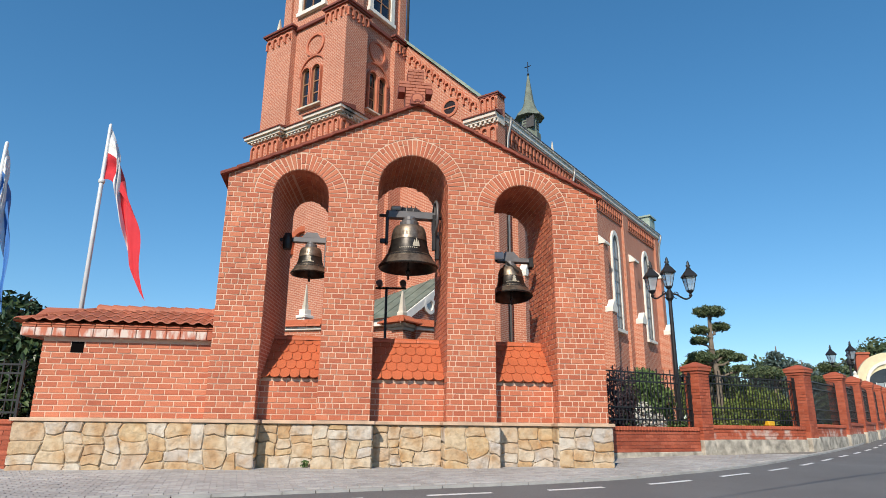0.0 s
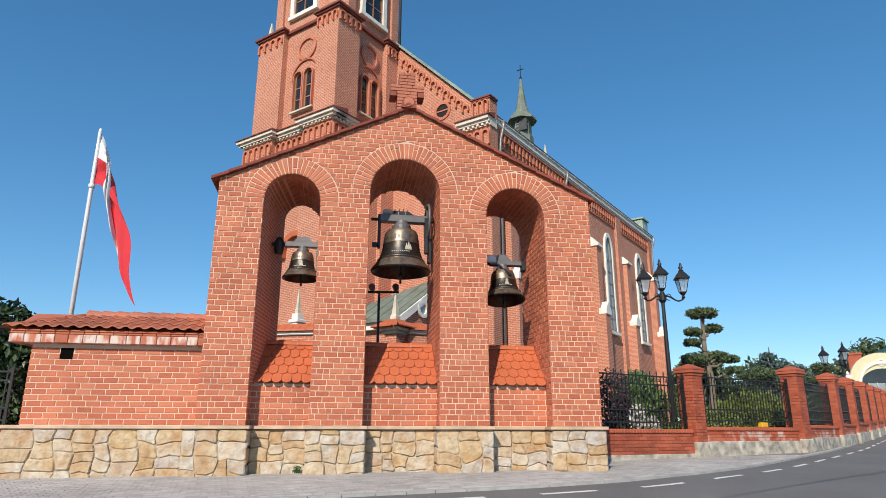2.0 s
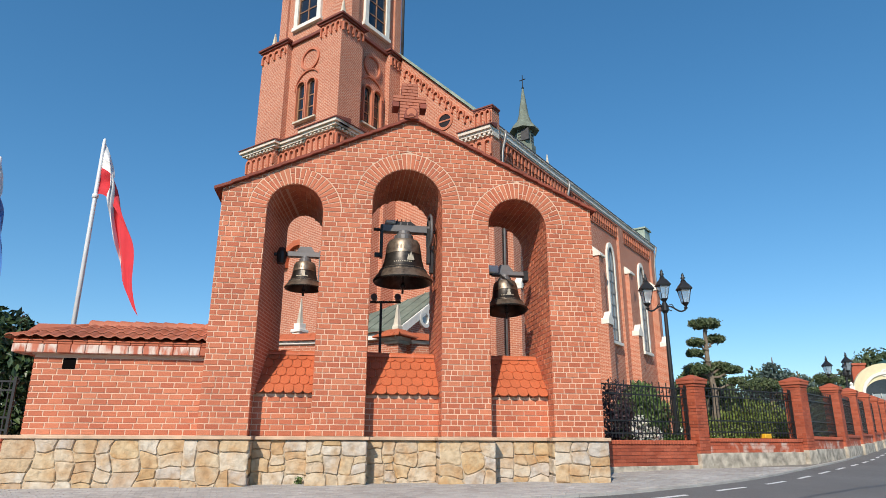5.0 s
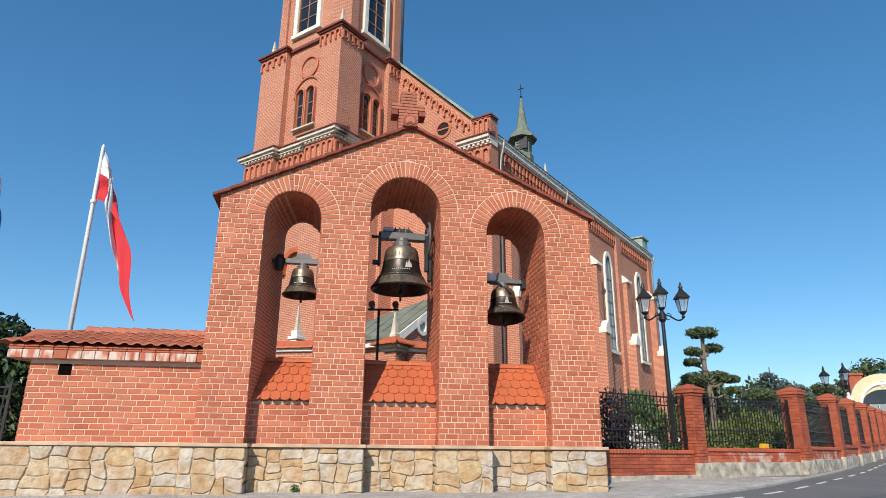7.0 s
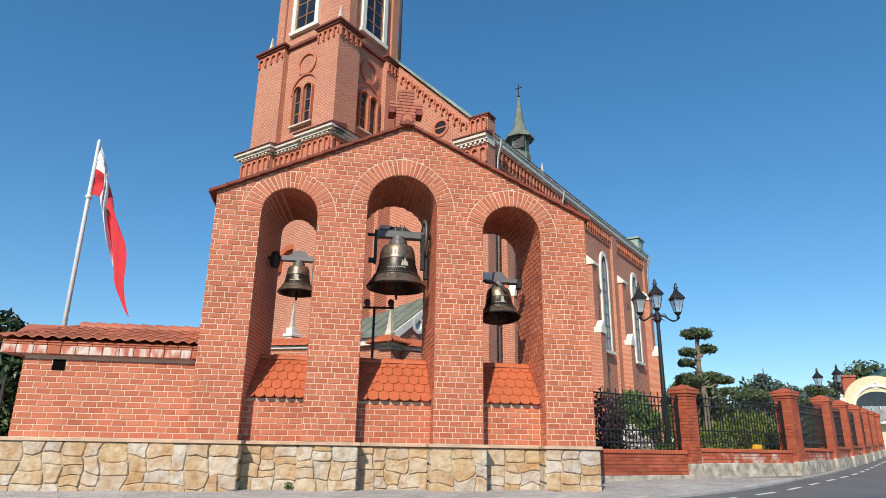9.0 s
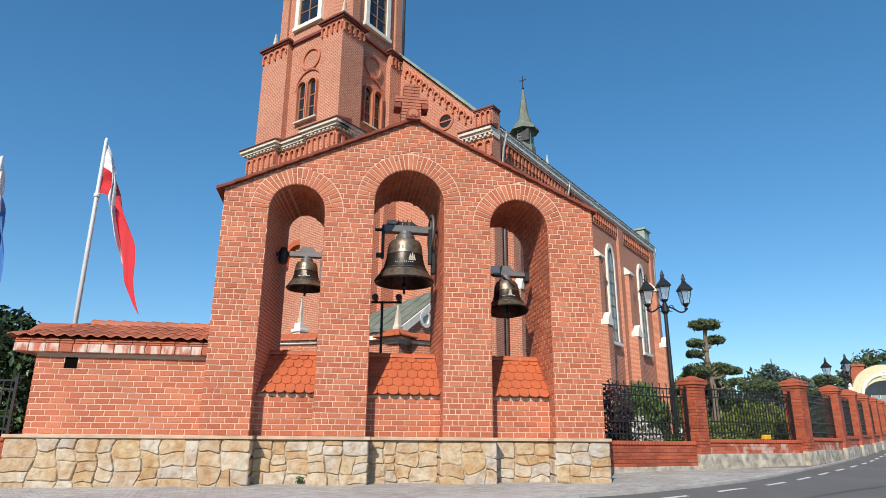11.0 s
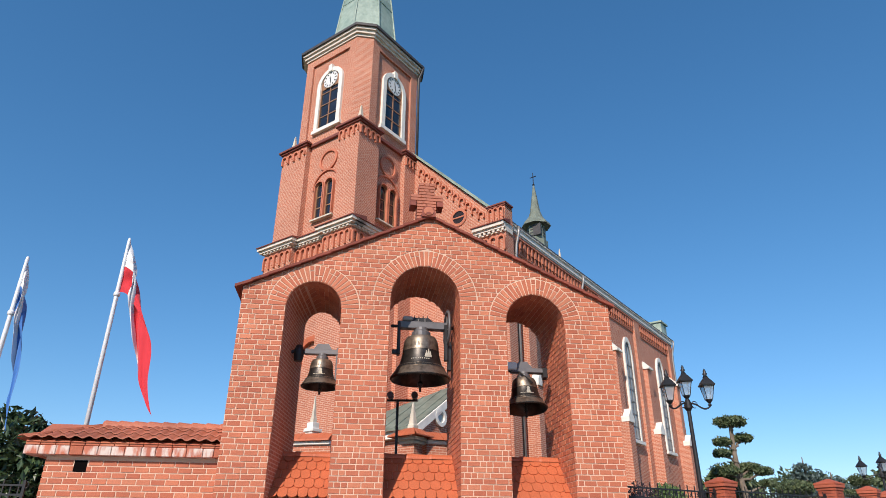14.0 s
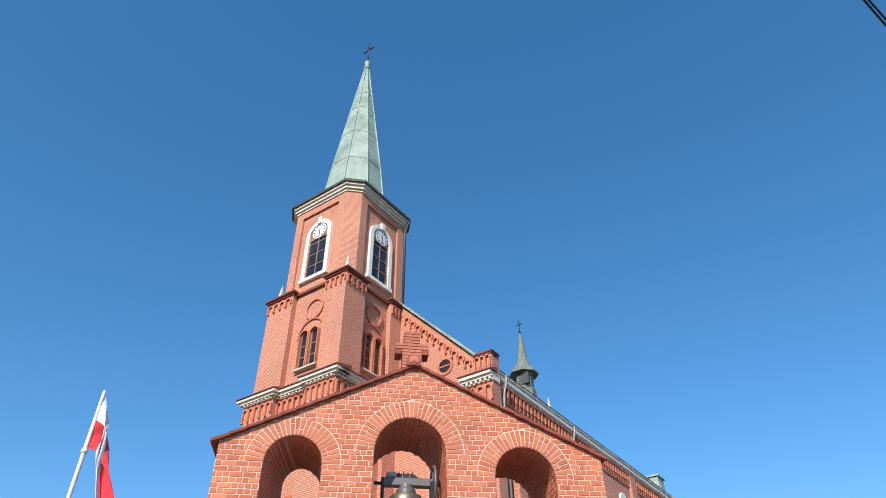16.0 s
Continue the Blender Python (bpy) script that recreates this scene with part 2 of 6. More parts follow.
car_red = plain("red_car_paint", (0.55, 0.02, 0.03), 0.25, vary=0.05)

# ---- geometry helpers ----


class Geo:
    """Gathers vertices and faces for one mesh."""

    def __init__(self):
        self.v, self.f = [], []

    def add(self, verts, faces):
        k = len(self.v)
        self.v += [tuple(p) for p in verts]
        self.f += [tuple(i + k for i in q) for q in faces]
        return self

    def box(self, x0, x1, y0, y1, z0, z1, c=0.0):
        """A box; c chamfers its edges."""
        if not c:
            vs = [(x, y, z) for z in (z0, z1) for y in (y0, y1) for x in (x0, x1)]
            return self.add(vs, [(0, 2, 3, 1), (4, 5, 7, 6), (0, 1, 5, 4), (2, 6, 7, 3), (0, 4, 6, 2), (1, 3, 7, 5)])
        bm = bmesh.new()
        bmesh.ops.create_cube(bm, size=1, matrix=Matrix.LocRotScale(((x0 + x1) / 2, (y0 + y1) / 2, (z0 + z1) / 2), None, (x1 - x0, y1 - y0, z1 - z0)))
        bmesh.ops.bevel(bm, geom=bm.edges[:], offset=c, segments=1, affect="EDGES")
        return self.take(bm)

    def take(self, bm):
        bm.verts.index_update()
        self.add([v.co for v in bm.verts], [[v.index for v in f.verts] for f in bm.faces])
        bm.free()
        return self

    def prism(self, poly, a, b, axis="y"):
        """A polygon in the plane across the axis, from a to b along it."""
        put = {"y": lambda p, t: (p[0], t, p[1]), "x": lambda p, t: (t, p[0], p[1]), "z": lambda p, t: (p[0], p[1], t)}[axis]
        n = len(poly)
        self.add([put(p, t) for t in (a, b) for p in poly],
                 [tuple(range(n))[::-1], tuple(range(n, 2 * n))] + [(i, (i + 1) % n, n + (i + 1) % n, n + i) for i in range(n)])
        return self

    def slab(self, poly, normal, h, inset):
        """A piece with bevelled rim on a flat polygon."""
        pts = [Vector(p) for p in poly]
        mid = sum(pts, Vector()) / len(pts)
        nv = Vector(normal)
        n = len(pts)
        top = []
        for p in pts:
            d = mid - p
            top.append(p + d * min(0.45, inset / max(d.length, 1e-4)) + nv * h)
        low = [p + nv * (h * 0.45) for p in pts]
        faces = [tuple(range(2 * n, 3 * n))]
        for i in range(n):
            j = (i + 1) % n
            faces += [(i, j, n + j, n + i), (n + i, n + j, 2 * n + j, 2 * n + i)]
        return self.add(pts + low + top, faces)

    def lathe(self, profile, x=0.0, y=0.0, n=20, turn=0.0, close=True):
        """Rings of (radius, z) round an upright axis."""
        vs = [(x + r * math.cos(turn + math.tau * i / n), y + r * math.sin(turn + math.tau * i / n), z) for r, z in profile for i in range(n)]
        fs = [(k * n + i, k * n + (i + 1) % n, (k + 1) * n + (i + 1) % n, (k + 1) * n + i) for k in range(len(profile) - 1) for i in range(n)]
        if close:
            fs += [tuple(range(n))[::-1], tuple(range((len(profile) - 1) * n, len(profile) * n))]
        return self.add(vs, fs)

    def tube(self, path, radii, n=8):
        """A round bar along a path."""
        pts = [Vector(p) for p in path]
        if isinstance(radii, (int, float)):
            radii = [radii] * len(pts)
        vs = []
        for i, p in enumerate(pts):
            d = (pts[min(i + 1, len(pts) - 1)] - pts[max(i - 1, 0)]).normalized()
            a = d.cross(Vector((0.31, 0.87, 0.39))).normalized()
            b = d.cross(a)
            vs += [p + (a * math.cos(math.tau * k / n) + b * math.sin(math.tau * k / n)) * radii[i] for k in range(n)]
        fs = [(i * n + k, i * n + (k + 1) % n, (i + 1) * n + (k + 1) % n, (i + 1) * n + k) for i in range(len(pts) - 1) for k in range(n)]
        fs += [tuple(range(n))[::-1], tuple(range((len(pts) - 1) * n, len(pts) * n))]
        return self.add(vs, fs)

    def arch_band(self, c, spring, r0, r1, foot, y0, y1, n=20, axis="y"):
        """A moulding round an arched opening: two legs and a half ring."""
        inner, outer = [(c - r0, foot)], [(c - r1, foot)]
        for i in range(n + 1):
            a = math.pi - math.pi * i / n
            inner.append((c + r0 * math.cos(a), spring + r0 * math.sin(a)))
            outer.append((c + r1 * math.cos(a), spring + r1 * math.sin(a)))
        inner.append((c + r0, foot))
        outer.append((c + r1, foot))
        return self.band(inner, outer, y0, y1, axis)

    def band(self, inner, outer, d0, d1, axis="y", loop=False):
        """A flat band of some depth between two outlines."""
        put = {"y": lambda p, t: (p[0], t, p[1]), "x": lambda p, t: (t, p[0], p[1])}[axis]
        n = len(inner)
        vs = [put(p, t) for t in (d0, d1) for line in (inner, outer) for p in line]
        fs = []
        for i in range(n if loop else n - 1):
            j = (i + 1) % n
            fs += [(i, j, n + j, n + i), (2 * n + i, 3 * n + i, 3 * n + j, 2 * n + j), (i, 2 * n + i, 2 * n + j, j), (n + i, n + j, 3 * n + j, 3 * n + i)]
        if not loop:
            fs += [(0, n, 3 * n, 2 * n), (n - 1, 3 * n - 1, 4 * n - 1, 2 * n - 1)]
        return self.add(vs, fs)

    def mesh(self, name, material, smooth=False, fix=True, weld=False):
        me = bpy.data.meshes.new(name)
        me.from_pydata(self.v, [], self.f)
        if fix:
            bm = bmesh.new()
            bm.from_mesh(me)
            if weld:
                bmesh.ops.remove_doubles(bm, verts=bm.verts[:], dist=1e-4)
            bmesh.ops.recalc_face_normals(bm, faces=bm.faces[:])
            bm.to_mesh(me)
            bm.free()
        me.materials.append(material)
        if smooth:
            me.polygons.foreach_set("use_smooth", [True] * len(me.polygons))
        return me


def part(name, geo, material, parent, label="", smooth=False, kind="", weld=False):
    ob = new(name, geo.mesh(name, material, smooth, True, weld))
    ob.parent = parent
    return tagged(ob, label, "", "", kind)


def thing(name, label, category, m=None, group="", kind=""):
    ob = new(name)
    ob.matrix_world = m or Matrix()
    return tagged(ob, label, category, group, kind)


def whole(name, geo, material, label, category, m=None, group="", kind="", smooth=False):
    ob = new(name, geo.mesh(name, material, smooth))
    ob.matrix_world = m or Matrix()
    return tagged(ob, label, category, group, kind)


def arch_poly(c, spring, r, foot, n=16, peak=1.0):
    """The outline of an arched opening."""
    return [(c - r, foot)] + [(c + r * math.cos(math.pi - math.pi * i / n), spring + peak * r * math.sin(math.pi * i / n)) for i in range(n + 1)] + [(c + r, foot)]


def leaves(blobs, count, size, seed=0, shell=0.55, droop=0.0, flat=0.0):
    """Many small folded leaves scattered through lumps (x, y, z, rx, ry, rz)."""
    rng = random.Random(seed)
    g = Geo()
    weight = [b[3] * b[4] + b[3] * b[5] + b[4] * b[5] for b in blobs]
    for b in rng.choices(blobs, weight, k=count):
        d = Vector((rng.gauss(0, 1), rng.gauss(0, 1), rng.gauss(0, 1))).normalized()
        k = shell + (1.06 - shell) * rng.random() ** 0.6
        k *= 0.86 + 0.3 * noise.noise(Vector(b[:3]) * 3 + d * 2.2)
        p = Vector((b[0] + d.x * b[3] * k, b[1] + d.y * b[4] * k, b[2] + d.z * b[5] * k))
        t = Vector((rng.gauss(0, 1), rng.gauss(0, 1), rng.gauss(0, 1) * (1 - flat) - droop)).normalized()
        s = t.cross(Vector((rng.gauss(0, 1), rng.gauss(0, 1), rng.gauss(0, 1)))).normalized()
        up = t.cross(s)
        q = size * rng.uniform(0.6, 1.3)
        g.add([p - t * q, p + s * q * 0.42 + up * q * 0.12, p + t * q, p - s * q * 0.42 + up * q * 0.12], [(0, 1, 2, 3)])
    return g


def ground_z(y):
    """Height of the street: it climbs away from the eye."""
    if y < 0:
        return 0.0
    if y < 13:
        return 0.062 * y
    return 0.806 + 0.03 * (min(y, 60) - 13)

# ---- ground, road, pavement ----


def sheet(xs, ys, height):
    g = Geo()
    g.add([(x, y, height(x, y)) for y in ys for x in xs],
          [(j * len(xs) + i, j * len(xs) + i + 1, (j + 1) * len(xs) + i + 1, (j + 1) * len(xs) + i) for j in range(len(ys) - 1) for i in range(len(xs) - 1)])
    return g


far_x = [-2500, -900, -300, -120, -60, -30, -15, 0, 15, 30, 60, 120, 300, 900, 2500]
far_y = [-2500, -900, -300, -100, -40, -15, 0, 4, 8, 11, 13, 16, 20, 25, 30, 36, 45, 60, 90, 150, 300, 900, 2500]
whole("ground", sheet(far_x, far_y, lambda x, y: ground_z(y) - 0.12), earth, "grassy earth around the church and street", "ground", kind="structure")

# the pavement's outer edge bends away to the right and climbs with the street
KERB = [(-60, -10.5), (-20, 4.2), (-9, 8.05), (-4.46, 9.61), (-2.28, 10.32), (0.13, 11.08), (2.08, 11.73), (4.3, 12.8), (7.09, 15.08), (10.31, 18.57), (13.84, 22.59), (17.39, 27.06), (24, 35.5), (40, 56), (80, 110)]


def smooth_line(points, step=0.5):
    out = []
    for i in range(len(points) - 1):
        p0, p1, p2, p3 = (Vector(points[max(0, min(len(points) - 1, i + k))]) for k in (-1, 0, 1, 2))
        n = max(2, int((p2 - p1).length / step))
        for j in range(n):
            t = j / n
            out.append(0.5 * (2 * p1 + (p2 - p0) * t + (2 * p0 - 5 * p1 + 4 * p2 - p3) * t * t + (3 * p1 - p0 - 3 * p2 + p3) * t ** 3))
    return out + [Vector(points[-1])]


kerb_line = smooth_line(KERB)


def beside(line, d):
    """The line moved d metres to its left."""
    out = []
    for i, p in enumerate(line):
        t = (line[min(i + 1, len(line) - 1)] - line[max(i - 1, 0)]).normalized()
        out.append(p + Vector((-t.y, t.x)) * d)
    return out


def strip(line_a, line_b, lift, parts=1):
    g = Geo()
    n = parts + 1
    vs = []
    for a, b in zip(line_a, line_b):
        for k in range(n):
            p = a.lerp(b, k / parts)
            vs.append((p.x, p.y, ground_z(p.y) + lift))
    g.add(vs, [(i * n + k, (i + 1) * n + k, (i + 1) * n + k + 1, i * n + k + 1) for i in range(len(line_a) - 1) for k in range(parts)])
    return g


whole("road", strip(beside(kerb_line, -9.0), kerb_line, -0.05, 8), road_asphalt, "grey asphalt street with a dashed white edge line", "road", kind="structure")
whole("pavement", strip(beside(kerb_line, 0.10), beside(kerb_line, 9.0), -0.035, 8), sand_joint, "sandy bed of the paved footway", "pavement", kind="structure")

kerb_geo = Geo()
along = 0.0
inner_kerb = beside(kerb_line, 0.11)
for i in range(len(kerb_line) - 1):
    a, b, c, d = kerb_line[i], kerb_line[i + 1], inner_kerb[i + 1], inner_kerb[i]
    if -25 < a.x < 45:
        za, zb = ground_z(a.y), ground_z(b.y)
        u = (b - a) * 0.012
        kerb_geo.add([(a.x + u.x, a.y + u.y, za - 0.12), (b.x - u.x, b.y - u.y, zb - 0.12), (c.x - u.x, c.y - u.y, zb - 0.12), (d.x + u.x, d.y + u.y, za - 0.12),
                      (a.x + u.x, a.y + u.y, za - 0.008), (b.x - u.x, b.y - u.y, zb - 0.008), (c.x - u.x, c.y - u.y, zb), (d.x + u.x, d.y + u.y, za)],
                     [(0, 1, 5, 4), (4, 5, 6, 7), (2, 3, 7, 6), (1, 2, 6, 5), (3, 0, 4, 7)])
whole("kerb", kerb_geo, kerb_stone, "low grey concrete kerb beside the asphalt", "kerb", kind="structure")

# painted dashes, one metre long and one apart
dash_line = beside(kerb_line, -0.62)
dash_label = "white painted dash on the asphalt"
cum = [0.0]
for i in range(1, len(dash_line)):
    cum.append(cum[-1] + (dash_line[i] - dash_line[i - 1]).length)


def on_dash(s):
    for i in range(1, len(cum)):
        if cum[i] >= s:
            return dash_line[i - 1].lerp(dash_line[i], (s - cum[i - 1]) / (cum[i] - cum[i - 1]))
    return dash_line[-1]


s0 = min(range(len(dash_line)), key=lambda i: (dash_line[i] - Vector((2.40, 11.10))).length)
for k in range(-6, 22):
    mid = cum[s0] + 2.02 * k
    g = Geo()
    row = [on_dash(mid - 0.53 + 1.06 * j / 4) for j in range(5)]
    g.add([(p.x + q * 0.045, p.y - q * 0.10, ground_z(p.y - q * 0.10) - 0.046) for p in row for q in (-0.5, 0.5)], [(2 * j, 2 * j + 1, 2 * j + 3, 2 * j + 2) for j in range(4)])
    whole("road_marking", g, white_paint, dash_label, "road marking", group="dashes of the edge line", kind="structure")

# ---- bell gable ----
BELL = pose(-0.55, 13.29, 0, 0, 0, 8.3)
U0, U1, APEX, EAVE, TOP = -3.91, 4.20, 0.08, 6.71, 8.64
THICK, FOOT, COURSE = 2.0, 1.70, 0.110
PIERS = [(-3.91, -2.985), (-1.80, -0.765), (0.780, 1.803), (3.145, 4.20)]
ARCHES = [((PIERS[i][1] + PIERS[i + 1][0]) / 2, (PIERS[i + 1][0] - PIERS[i][1]) / 2, top) for i, top in enumerate((6.91, 7.42, 6.90))]
ARCHES = [(c, r, FOOT + COURSE * round((top - r - FOOT) / COURSE)) for c, r, top in ARCHES]
RING = 0.39


def gable_z(u):
    return TOP - (TOP - EAVE) * ((APEX - u) / (APEX - U0) if u < APEX else (u - APEX) / (U1 - APEX))


def solid(z, ring):
    """Stretches of the front that are plain wall at height z."""
    a, b = U0, U1
    if z > EAVE:
        k = (TOP - z) / (TOP - EAVE)
        a, b = APEX - (APEX - U0) * k, APEX + (U1 - APEX) * k
    cuts = []
    for c, r, s in ARCHES:
        big = r + ring
        if z < s:
            cuts.append((c - r, c + r))
        elif z < s + big:
            w = math.sqrt(big * big - (z - s) ** 2)
            cuts.append((c - w, c + w))
    out, x = [], a
    for p, q in sorted(cuts):
        if p > x:
            out.append((x, p))
        x = max(x, q)
    if b > x:
        out.append((x, b))
    return out


def course_runs(z0, z1):
    """Stretches of wall along one course, at its lower and its upper edge, cut to the rings and the slopes."""
    ends, cuts = [], []
    for z in (z0, z1):
        k = min(1.0, (TOP - z) / (TOP - EAVE))
        ends.append((APEX - (APEX - U0) * k, APEX + (U1 - APEX) * k))
    for c, r, s in ARCHES:
        big = r + RING
        if z1 <= s + 0.02:
            cuts.append(((c - r, c + r), (c - r, c + r)))
        elif z0 < s + big:
            w0, w1 = (math.sqrt(max(0.0, big * big - max(0.0, z - s) ** 2)) for z in (z0, z1))
            cuts.append(((c - w0, c + w0), (c - w1, c + w1)))
    runs = []
    for k in (0, 1):
        out, x = [], ends[k][0]
        for cut in cuts:
            out.append((x, cut[k][0]))
            x = cut[k][1]
        out.append((x, ends[k][1]))
        runs.append(out)
    return runs


def clip_line(poly, foot, head, side):
    """The part of a polygon to the right (side 1) or left (-1) of a rising line."""
    def where(p):
        return side * ((p[0] - foot[0]) - (head[0] - foot[0]) * (p[1] - foot[1]) / (head[1] - foot[1]))
    out = []
    for i, p in enumerate(poly):
        q = poly[(i + 1) % len(poly)]
        a, b = where(p), where(q)
        if a >= 0:
            out.append(p)
        if a * b < 0:
            t = a / (a - b)
            out.append((p[0] + (q[0] - p[0]) * t, p[1] + (q[1] - p[1]) * t))
    return out


def spread(poly):
    """A polygon's area."""
    return 0.5 * abs(sum(p[0] * q[1] - q[0] * p[1] for p, q in zip(poly, poly[1:] + poly[:1]))) if len(poly) > 2 else 0.0


gable = thing("bell_gable", "red brick bell gable with three round arches on a stone plinth", "bell gable", BELL)

# the mortared core, column by column, with the three openings through it
marks = sorted({U0, U1, APEX} | {round(c + r * math.cos(math.pi * i / 24), 4) for c, r, s in ARCHES for i in range(25)})
core = Geo()
Y0, Y1 = 0.010, THICK - 0.010


def under(u, side):
    """Lower edge of the core at u, seen from the column on that side."""
    for c, r, s in ARCHES:
        if c - r - 1e-3 <= u <= c + r + 1e-3 and c - r < u + side * 1e-3 < c + r:
            return s + math.sqrt(max(0.0, r * r - (u - c) ** 2))
    return FOOT


for a, b in zip(marks, marks[1:]):
    za, zb, ta, tb = under(a, 1), under(b, -1), gable_z(a), gable_z(b)
    core.add([(a, Y0, za), (b, Y0, zb), (b, Y0, tb), (a, Y0, ta), (a, Y1, za), (b, Y1, zb), (b, Y1, tb), (a, Y1, ta)],
             [(0, 1, 2, 3), (5, 4, 7, 6), (3, 2, 6, 7), (1, 0, 4, 5)])
for c, r, s in ARCHES:
    for u in (c - r, c + r):
        core.add([(u, Y0, FOOT), (u, Y1, FOOT), (u, Y1, s), (u, Y0, s)], [(0, 1, 2, 3)])
for u in (U0 + 0.01, U1 - 0.01):
    core.add([(u, Y0, FOOT), (u, Y1, FOOT), (u, Y1, EAVE), (u, Y0, EAVE)], [(0, 1, 2, 3)])
part("wall_core", core, mortar, gable, "pale mortared core of the brick wall", weld=True)

rng = random.Random(5)
bricks = Geo()
single_bricks = []
FRONT = (0, -1, 0)
courses = int((TOP - FOOT) / COURSE) + 1
for i in range(courses):
    z0 = FOOT + i * COURSE + 0.010
    z1 = z0 + COURSE - 0.020
    low, high = course_runs(z0, z1)
    for (a0, b0), (a1, b1) in zip(low, high):
        shift = (0.0, 0.13, 0.065, 0.195)[i % 4] + rng.uniform(-0.01, 0.01)
        x = math.floor(min(a0, a1) / 0.26) * 0.26 - shift
        while x < max(b0, b1):
            cells = [(x, x + 0.241)]
            if rng.random() < 0.28:
                cells = [(x, x + 0.114), (x + 0.13, x + 0.241)]
            for p, q in cells:
                poly = clip_line([(p, z0), (q, z0), (q, z1), (p, z1)], (a0, z0), (a1, z1), 1)
                poly = clip_line(poly, (b0, z0), (b1, z1), -1)
                if spread(poly) > 0.0003:
                    plain_one = abs(spread(poly) - (q - p) * (z1 - z0)) < 1e-6
                    if plain_one and z1 < 3.35 and len(single_bricks) < 300:
                        single_bricks.append((p, z0, q - p))
                    else:
                        bricks.slab([(a, Y0, b) for a, b in poly], FRONT, 0.009 + rng.uniform(-0.002, 0.002), 0.004)
            x += 0.26
# arch rings: wedge bricks, whole or split, set radially
for c, r, s in ARCHES:
    n = int(math.pi * (r + 0.2) / 0.098)
    for i in range(n):
        a0, a1 = math.pi * i / n, math.pi * (i + 1) / n
        g0 = g1 = 0.0115 / (r + 0.2)
        a0, a1 = a0 + g0, a1 - g1
        cutat = (0.25, 0.125, 0.0)[(i * 2 + (i // 3)) % 3] if rng.random() < 0.85 else 0.0
        spans = [(r + 0.003, r + RING - 0.024)] if not cutat else [(r + 0.003, r + cutat - 0.009), (r + cutat + 0.009, r + RING - 0.024)]
        for r0, r1 in spans:
            bricks.slab([(c + r0 * math.cos(a0), Y0, s + r0 * math.sin(a0)), (c + r1 * math.cos(a0), Y0, s + r1 * math.sin(a0)),
                         (c + r1 * math.cos(a1), Y0, s + r1 * math.sin(a1)), (c + r0 * math.cos(a1), Y0, s + r0 * math.sin(a1))], FRONT, 0.011 + rng.uniform(-0.001, 0.002), 0.005)
    # soffit bricks
    m = int(math.pi * r / 0.105)
    for i in range(m):
        a0, a1 = math.pi * i / m + 0.008, math.pi * (i + 1) / m - 0.008
        y = 0.012 - (0.13 if i % 2 else 0.0)
        while y < Y1 - 0.04:
            p, q = max(y, 0.012), min(y + 0.241, Y1)
            if q - p > 0.04:
                am = (a0 + a1) / 2
                bricks.slab([(c + r * math.cos(t), yy, s + r * math.sin(t)) for t, yy in ((a0, p), (a0, q), (a1, q), (a1, p))],
                            (-math.cos(am), 0, -math.sin(am)), 0.010, 0.005)
            y += 0.26
    # jamb bricks
    for u, side in ((c - r, 1), (c + r, -1)):
        for i in range(int((s - FOOT) / COURSE)):
            z0 = FOOT + i * COURSE + 0.010
            z1 = z0 + COURSE - 0.020
            deep = 0.42 if z0 < 2.5 else Y1
            y = 0.012 - (0.13 if i % 2 else 0.0)
            while y < deep - 0.04:
                p, q = max(y, 0.012), min(y + 0.241, deep)
                if q - p > 0.04:
                    bricks.slab([(u, p, z0), (u, q, z0), (u, q, z1), (u, p, z1)], (side, 0, 0), 0.010 + rng.uniform(-0.002, 0.002), 0.005)
                y += 0.26
# both ends of the gable and its back
for u, side in ((U0 + 0.01, -1), (U1 - 0.01, 1)):
    for i in range(int((EAVE - FOOT) / COURSE)):
        z0 = FOOT + i * COURSE + 0.010
        z1 = z0 + COURSE - 0.020
        y = 0.012 - (0.13 if i % 2 else 0.0)
        while y < Y1 - 0.04:
            p, q = max(y, 0.012), min(y + 0.241, Y1)
            if q - p > 0.04:
                bricks.slab([(u, p, z0), (u, q, z0), (u, q, z1), (u, p, z1)], (side, 0, 0), 0.010, 0.005)
            y += 0.26
for i in range(courses):
    z0 = FOOT + i * COURSE + 0.010
    z1 = z0 + COURSE - 0.020
    for a, b in solid((z0 + z1) / 2, 0.0):
        x = a - (0.13 if i % 2 else 0.0)
        while x < b - 0.03:
            p, q = max(x, a), min(x + 0.241, b)
            if q - p > 0.03:
                bricks.slab([(p, Y1, z0), (q, Y1, z0), (q, Y1, z1), (p, Y1, z1)], (0, 1, 0), 0.010, 0.005)
            x += 0.26

